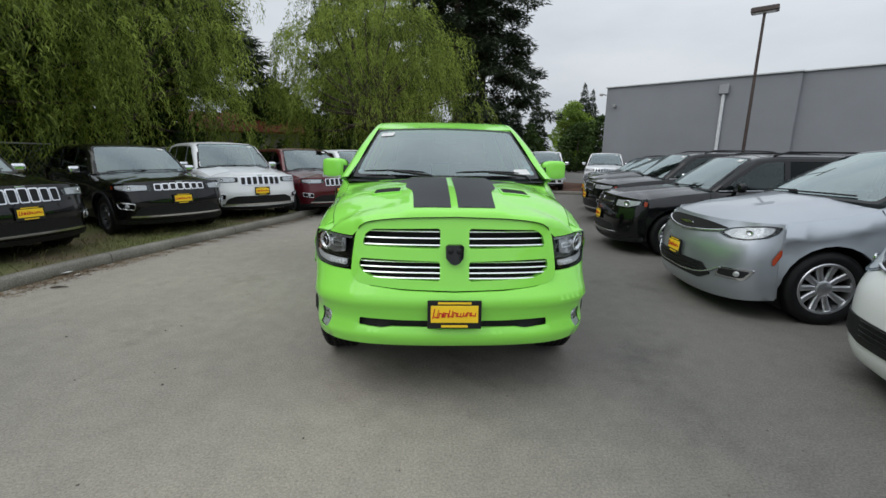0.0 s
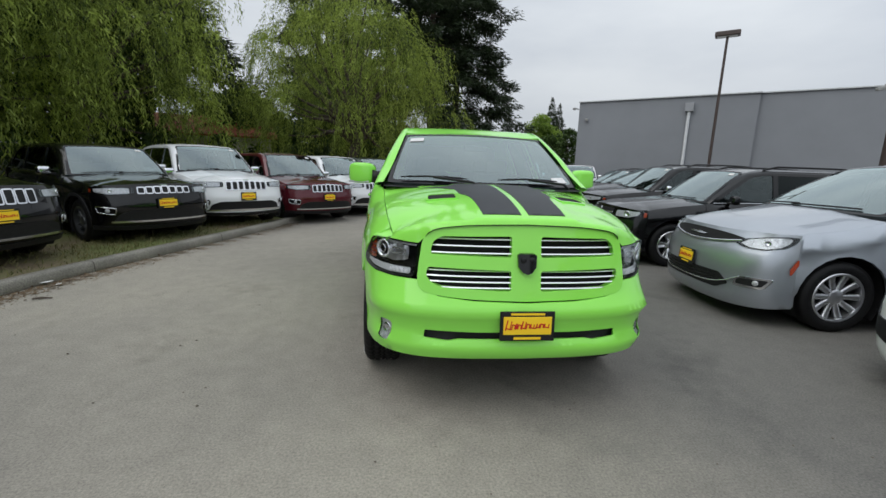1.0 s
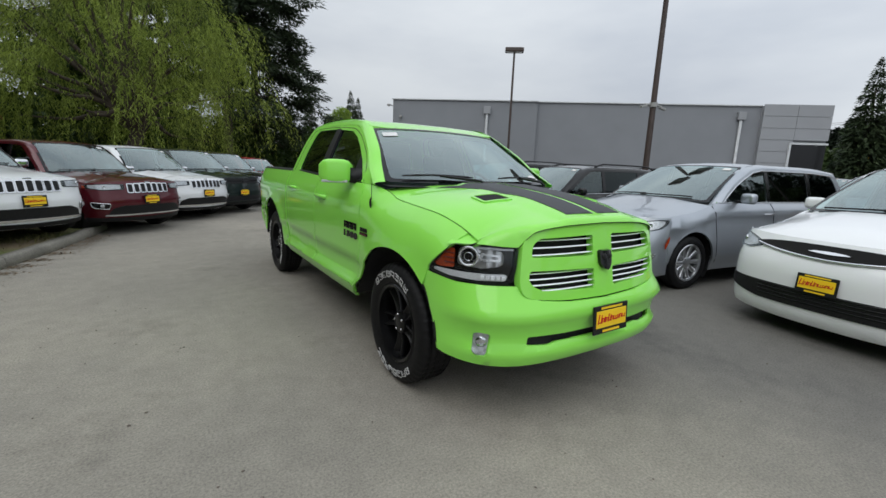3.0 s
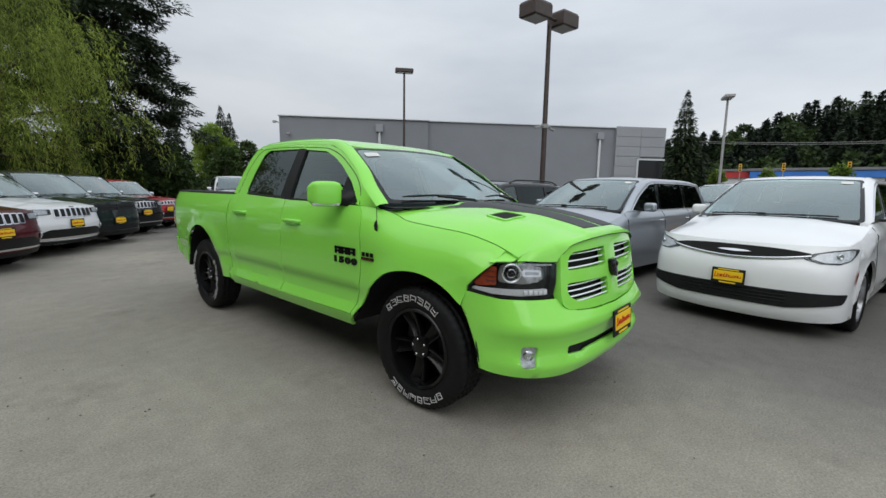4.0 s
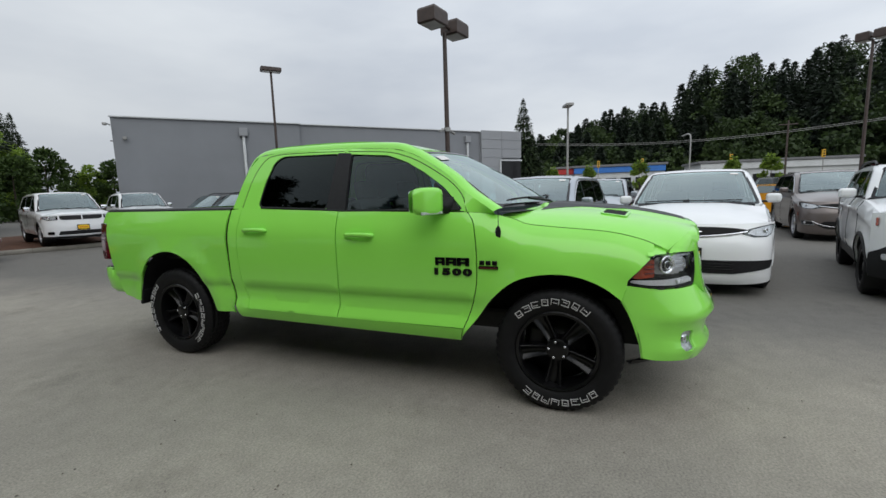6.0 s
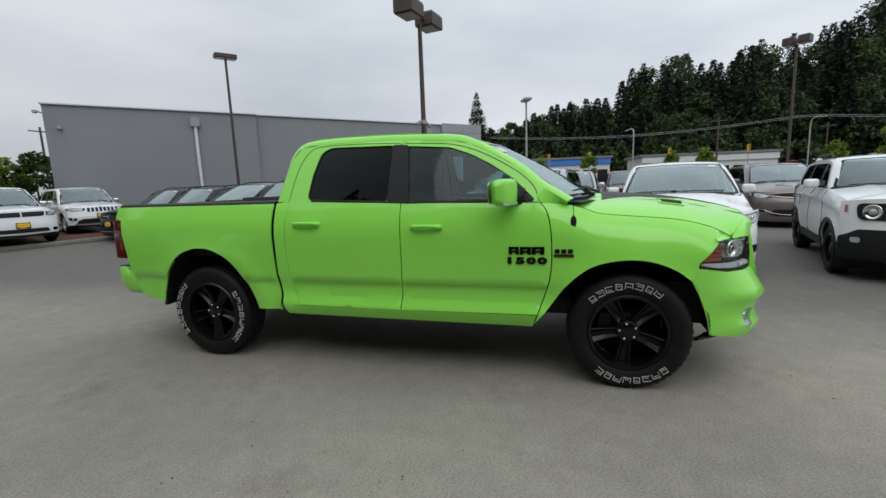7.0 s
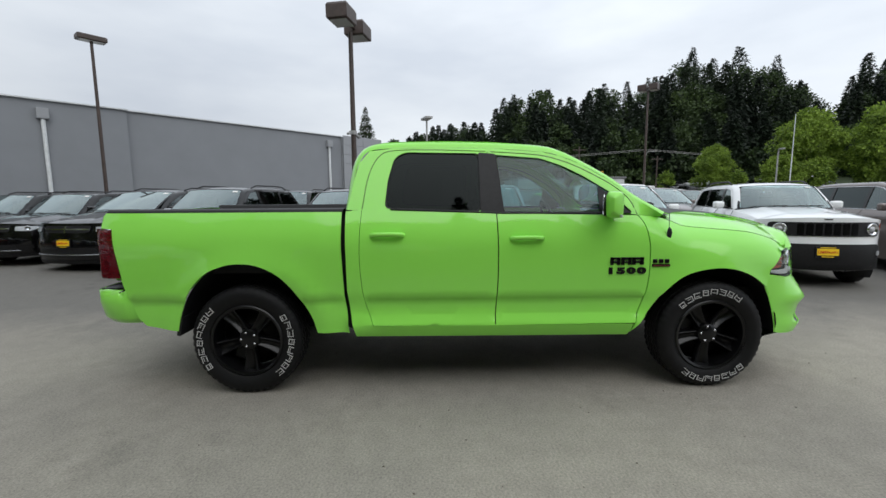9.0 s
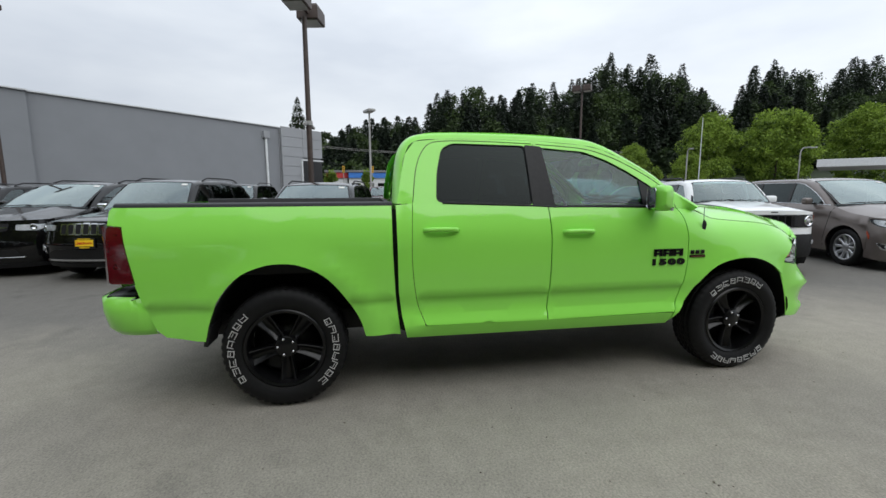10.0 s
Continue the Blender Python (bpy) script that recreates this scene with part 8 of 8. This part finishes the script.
    # street furniture
    def street_light(x, y, h, reach, turn, label):
        o = thing("road_lamp", pose(x, y, 0, 0, 0, turn), label, "street lamp", "road lamps")
        part("pole", tube(rounded([(0, 0, 0), (0, 0, h * 0.6), (0, 0, h * 0.93), (reach * 0.35, 0, h), (reach, 0, h)], 4), 0.09, seg=8), POLE_GREY, o)
        part("lamp_head", box((0.7, 0.25, 0.16), (reach + 0.2, 0, h - 0.04), bevel=0.04), POLE_GREY, o)
    street_light(62, -9.5, 8.0, 1.6, 20, "grey road lamp with a curved arm")
    street_light(68, -33, 8.5, 1.6, 200, "grey road lamp with a curved arm")
    street_light(50, -41, 7.0, 1.2, 160, "grey road lamp by the trees")
    street_light(46, -55, 7.0, 1.2, 200, "grey road lamp by the trees")
    for x, y, h in ((64, -20.5, 9.0), (70, -36, 8.0), (60, 30, 9.0)):
        o = thing("utility_pole", pose(x, y, 0), "brown wooden utility pole with a crossarm", "utility pole", "poles")
        part("pole", tube([(0, 0, 0), (0, 0, h)], [0.14, 0.10], seg=8), POLE_BROWN, o)
        part("crossarm", box((0.12, 2.0, 0.12), (0, 0, h - 0.5), bevel=0.02), POLE_BROWN, o)
    fl = thing("flagpole", pose(40, -34.5, 0), "thin pale flagpole beside the trees", "flagpole")
    part("pole", tube([(0, 0, 0), (0, 0, 9.5)], [0.06, 0.03], seg=6), PIPE_WHITE, fl)
    for z, s in ((8.6, 0.0), (8.0, 0.4)):
        w = [Vector((64, 60 - 100 * t, z + s - 1.3 * math.sin(math.pi * ((t * 2.2) % 1)))) for t in np.linspace(0, 1, 40)]
        tagged(part("power_line", tube(w, 0.03, seg=4, caps=False), POLE_GREY), "thin grey overhead wire", "wire", "overhead wires")
    sig = plain("signal_yellow", (0.65, 0.36, 0.02), 0.5, vary=0.1)
    for x, y in ((66, 2), (66, 6.5), (66, -4), (67, 13), (66, -15), (66, -25)):
        o = thing("traffic_signal", pose(x, y, 0, 0, 0, -80), "yellow traffic signal on a thin post", "traffic signal", "signals")
        part("post", tube([(0, 0, 0), (0, 0, 4.4)], 0.06, seg=6), POLE_GREY, o)
        h = part("signal_head", box((0.34, 0.25, 1.0), (0, 0, 4.8), bevel=0.04), sig, o)
        for i in range(3):
            part("signal_lens", lathe([(0.0, -0.02), (0.10, -0.02), (0.11, 0.0)], 12, pose(0, -0.13, 4.5 + 0.3 * i, 0, 0, 90)), TRIM, h)
    # flat sign and pole lines beyond the far kerb
    bb = thing("billboard", pose(27, 78, 0, 0, 0, 15), "weathered billboard on posts beyond the trees", "billboard")
    part("board", box((5, 0.3, 3.0), (0, 0, 6.5), bevel=0.04), plain("billboard_print", (0.35, 0.24, 0.19), 0.7, vary=0.5, scale=0.6), bb)
    for x in (-1.6, 1.6):
        part("post", tube([(x, 0, 0), (x, 0, 5)], 0.12, seg=8), POLE_BROWN, bb)
    up = thing("utility_pole", pose(33, 58, 0), "brown utility pole with a lamp arm", "utility pole", "poles")
    part("pole", tube([(0, 0, 0), (0, 0, 9.5)], [0.15, 0.11], seg=8), POLE_BROWN, up)
    part("crossarm", box((2.4, 0.12, 0.12), (0, 0, 9.0), bevel=0.02), POLE_BROWN, up)


far_side()


# ---- the cars on the lot ----
build_truck()
build_car(parked(MINIVAN, 2.80, 1.45, 172), MINIVAN, SILVER_PAINT, "silver minivan with ten-spoke alloy wheels parked in a row", "minivan", group="east row", name="minivan")
build_car(parked(MINIVAN, 2.72, -1.26, 170), MINIVAN, WHITE_PAINT, "white minivan with a black lower grille and dealer card", "minivan", group="east row", name="minivan")
build_car(parked(BOXY, 2.40, -3.98, 164), BOXY, WHITE_PAINT, "small white boxy off-roader with round headlamps and black bumper", "off-roader", rims=RIM_BLACK, clad=TRIM, rack=TRIM, chrome=TRIM, group="east row", name="off_roader")
build_car(parked(MINIVAN, 1.76, -6.95, 166), MINIVAN, BROWN_PAINT, "taupe metallic minivan with chrome window trim", "minivan", group="east row", name="minivan")
build_car(parked(CROSS, 2.98, 4.25, 172), CROSS, BLACK_PAINT, "black crossover with silver wheels and bright grille cross", "crossover", rack=TRIM, group="east row", name="crossover")
# west row
WEST = ((SUV, -5.40, 2.28, -18, BLACK_PAINT, "black off-road wagon with seven-slot chrome grille on the grass", dict(rims=DARK_ALLOY)),
        (COMPACT, -4.62, 4.45, -37, BLACK_PAINT, "black compact off-roader with bright grille slots on the grass", dict(rims=DARK_ALLOY, clad=TRIM)),
        (SUV, -3.90, 6.30, -48, WHITE_PAINT, "white off-road wagon with chrome slots on the grass", dict()),
        (SUV, -2.45, 7.90, -50, MAROON_PAINT, "dark maroon off-road wagon with chrome slots beside the kerb", dict(rims=DARK_ALLOY)),
        (SUV, -1.28, 9.70, -50, WHITE_PAINT, "white off-road wagon in the back of the row", dict()),
        (FAMILY, -0.25, 10.95, -55, PINE_PAINT, "very dark green three-row wagon with black grille", dict(rims=RIM_BLACK)),
        (SUV, 0.80, 12.9, -57, BLACK_PAINT, "black off-road wagon with chrome slots", dict()),
        (COMPACT, 1.90, 14.6, -62, RED_PAINT, "bright red compact off-roader with chrome slots", dict()))
for s, x, y, a, mat, tag, more in WEST:
    build_car(parked(s, x, y, a, 0.10 if y < 7 else 0.0), s, mat, tag, "off-roader", group="west row", name="off_roader", **more)
build_car(parked(FAMILY, 4.85, 15.7, -107, 0.12), FAMILY, WHITE_PAINT, "white three-row wagon nosed up to the mulch kerb", "wagon", group="north row", name="wagon")
build_car(parked(SUV, 8.25, 17.2, -112, 0.12), SUV, WHITE_PAINT, "white off-road wagon parked by the mulch bed", "off-roader", group="north row", name="off_roader")
# the row behind the east row
COUPE = dict(CROSS, L=4.75, W=0.95, H=1.40, zh0=0.80, zh1=0.96, belt=0.96, rise=0.06, yws=0.45, yrf=1.25, yre=2.4, yb=1.75, yc=2.4, r=0.35, rim=0.24, sill=0.22)
build_car(parked(MINIVAN, 9.0, -5.55, 172), MINIVAN, BROWN_PAINT, "taupe minivan standing in the second row", "minivan", group="second row", name="minivan")
SECOND = [build_car(parked(MINIVAN, 9.6, 0.35, 174), MINIVAN, SILVER_PAINT, "pale silver minivan standing in the second row", "minivan", group="second row", name="minivan"),
          build_car(parked(FAMILY, 14.6, -2.3, 176), FAMILY, MAROON_PAINT, "dark red three-row wagon further back in the lot", "wagon", group="second row", name="wagon"),
          build_car(parked(SUV, 9.8, 7.6, 176), SUV, BLACK_PAINT, "black off-roader standing in the second row", "off-roader", rack=TRIM, group="second row", name="off_roader"),
          build_car(parked(COUPE, 22.0, -7.6, -14), COUPE, AMBER_PAINT, "low yellow coupe seen from behind across the aisle", "coupe", plate=False, group="second row", name="coupe")]
DARK_VAN = dict(MINIVAN, H=1.74, style="cross", zh0=1.0, spokes=5)
EAST = ((SUV, 3.92, 7.5, 172, BLACK_PAINT, "black off-roader with seven bright grille slots"),
        (DARK_VAN, 4.65, 9.65, 172, BLACK_PAINT, "black family van with bright wheels and pale headlamps"),
        (CROSS, 5.45, 12.0, 173, BLACK_PAINT, "black crossover in the far part of the row"),
        (CROSS, 6.3, 14.3, 172, BLACK_PAINT, "black crossover at the end of the row"))
for s, x, y, a, mat, tag in EAST:
    build_car(parked(s, x, y, a), s, mat, tag, "off-roader", rack=TRIM, group="east row", name="off_roader")

# cars far off across the lot and on the slope
rng = random.Random(4)
for i, (src, x, y, a) in enumerate(((1, 24.5, -6.6, -172), (2, 33, -9.6, 10), (0, 30, -14.5, 170), (2, 18.5, -12.0, 168), (0, 20.5, -15.2, 168), (2, 26, -19.5, 168), (1, 22.5, 2.0, 178), (0, 22.5, 4.8, 178), (2, 34, -24, 150), (0, 38, -31, 160), (1, 42, -37, 160), (2, 40, -20, 165))):
    copy_thing(SECOND[src], parked((MINIVAN, FAMILY, SUV)[src], x, y, a + rng.uniform(-3, 3)))
FAR_PAINTS = (WHITE_PAINT, SILVER_PAINT, WHITE_PAINT, GREY_PAINT, BLACK_PAINT, MAROON_PAINT)


def far_car(m, mat, label):
    """A small saloon for the far lot: rounded body, glazed cabin and four wheels."""
    car = thing("parked_car", m, label, "car", "cars on the far slope")
    rows = []
    for y, z0, z1, w in ((-2.25, 0.42, 0.62, 0.62), (-2.2, 0.30, 0.78, 0.80), (-1.9, 0.24, 0.86, 0.88), (-0.9, 0.22, 0.98, 0.91), (0.6, 0.22, 1.0, 0.92), (1.8, 0.24, 1.02, 0.90), (2.2, 0.34, 0.98, 0.82), (2.28, 0.45, 0.85, 0.66)):
        rows.append([(w, y, z0), (w, y, z0 + 0.6 * (z1 - z0)), (w * 0.9, y, z1), (-w * 0.9, y, z1), (-w, y, z0 + 0.6 * (z1 - z0)), (-w, y, z0)])
    part("body", loft(rows, closed=True, caps=True), mat, car)
    rows = [[(w, y, 0.97), (w * 0.86, y + d, z), (-w * 0.86, y + d, z), (-w, y, 0.97)] for y, d, z, w in ((-0.95, 0.02, 0.985, 0.80), (-0.35, 0.0, 1.40, 0.80), (0.9, 0.0, 1.44, 0.80), (1.95, -0.02, 1.0, 0.78))]
    part("cabin_glass", loft(rows), GLOSS_BLACK, car, "dark cabin glass")
    part("roof", panel(corners([(-0.62, -0.36), (0.62, -0.36), (0.62, 1.0), (-0.62, 1.0)], 0.1), lambda x, y: Vector((x, y, 1.45 - 0.02 * x * x)), step=0.4, depth=0.05, back=(0, 0, -1)), mat, car)
    for k in (-1, 1):
        for y in (-1.38, 1.38):
            part("wheel", lathe([(0.0, -0.1), (0.2, -0.1), (0.31, -0.09), (0.32, 0.1), (0.0, 0.1)], 14, Matrix.Translation((k * 0.80, y, 0.32))), RUBBER, car)


for row, (x0, y0, n) in enumerate(((73.0, -24.0, 15), (79.0, -22.0, 17), (86.0, -26.0, 17))):
    for i in range(n):
        if rng.random() < 0.12:
            continue
        x, y = x0 - 0.16 * i + rng.uniform(-0.4, 0.4), y0 - 3.1 * i + rng.uniform(-0.3, 0.3)
        mat = rng.choice(FAR_PAINTS)
        far_car(pose(x, y, max(hill_z(x, y) + 0.35, 0.35), 0, 0, rng.choice((-85, 95)) + rng.uniform(-4, 4)), mat, mat.name.replace("_paint", "").replace("_", " ") + " saloon parked on the far slope")
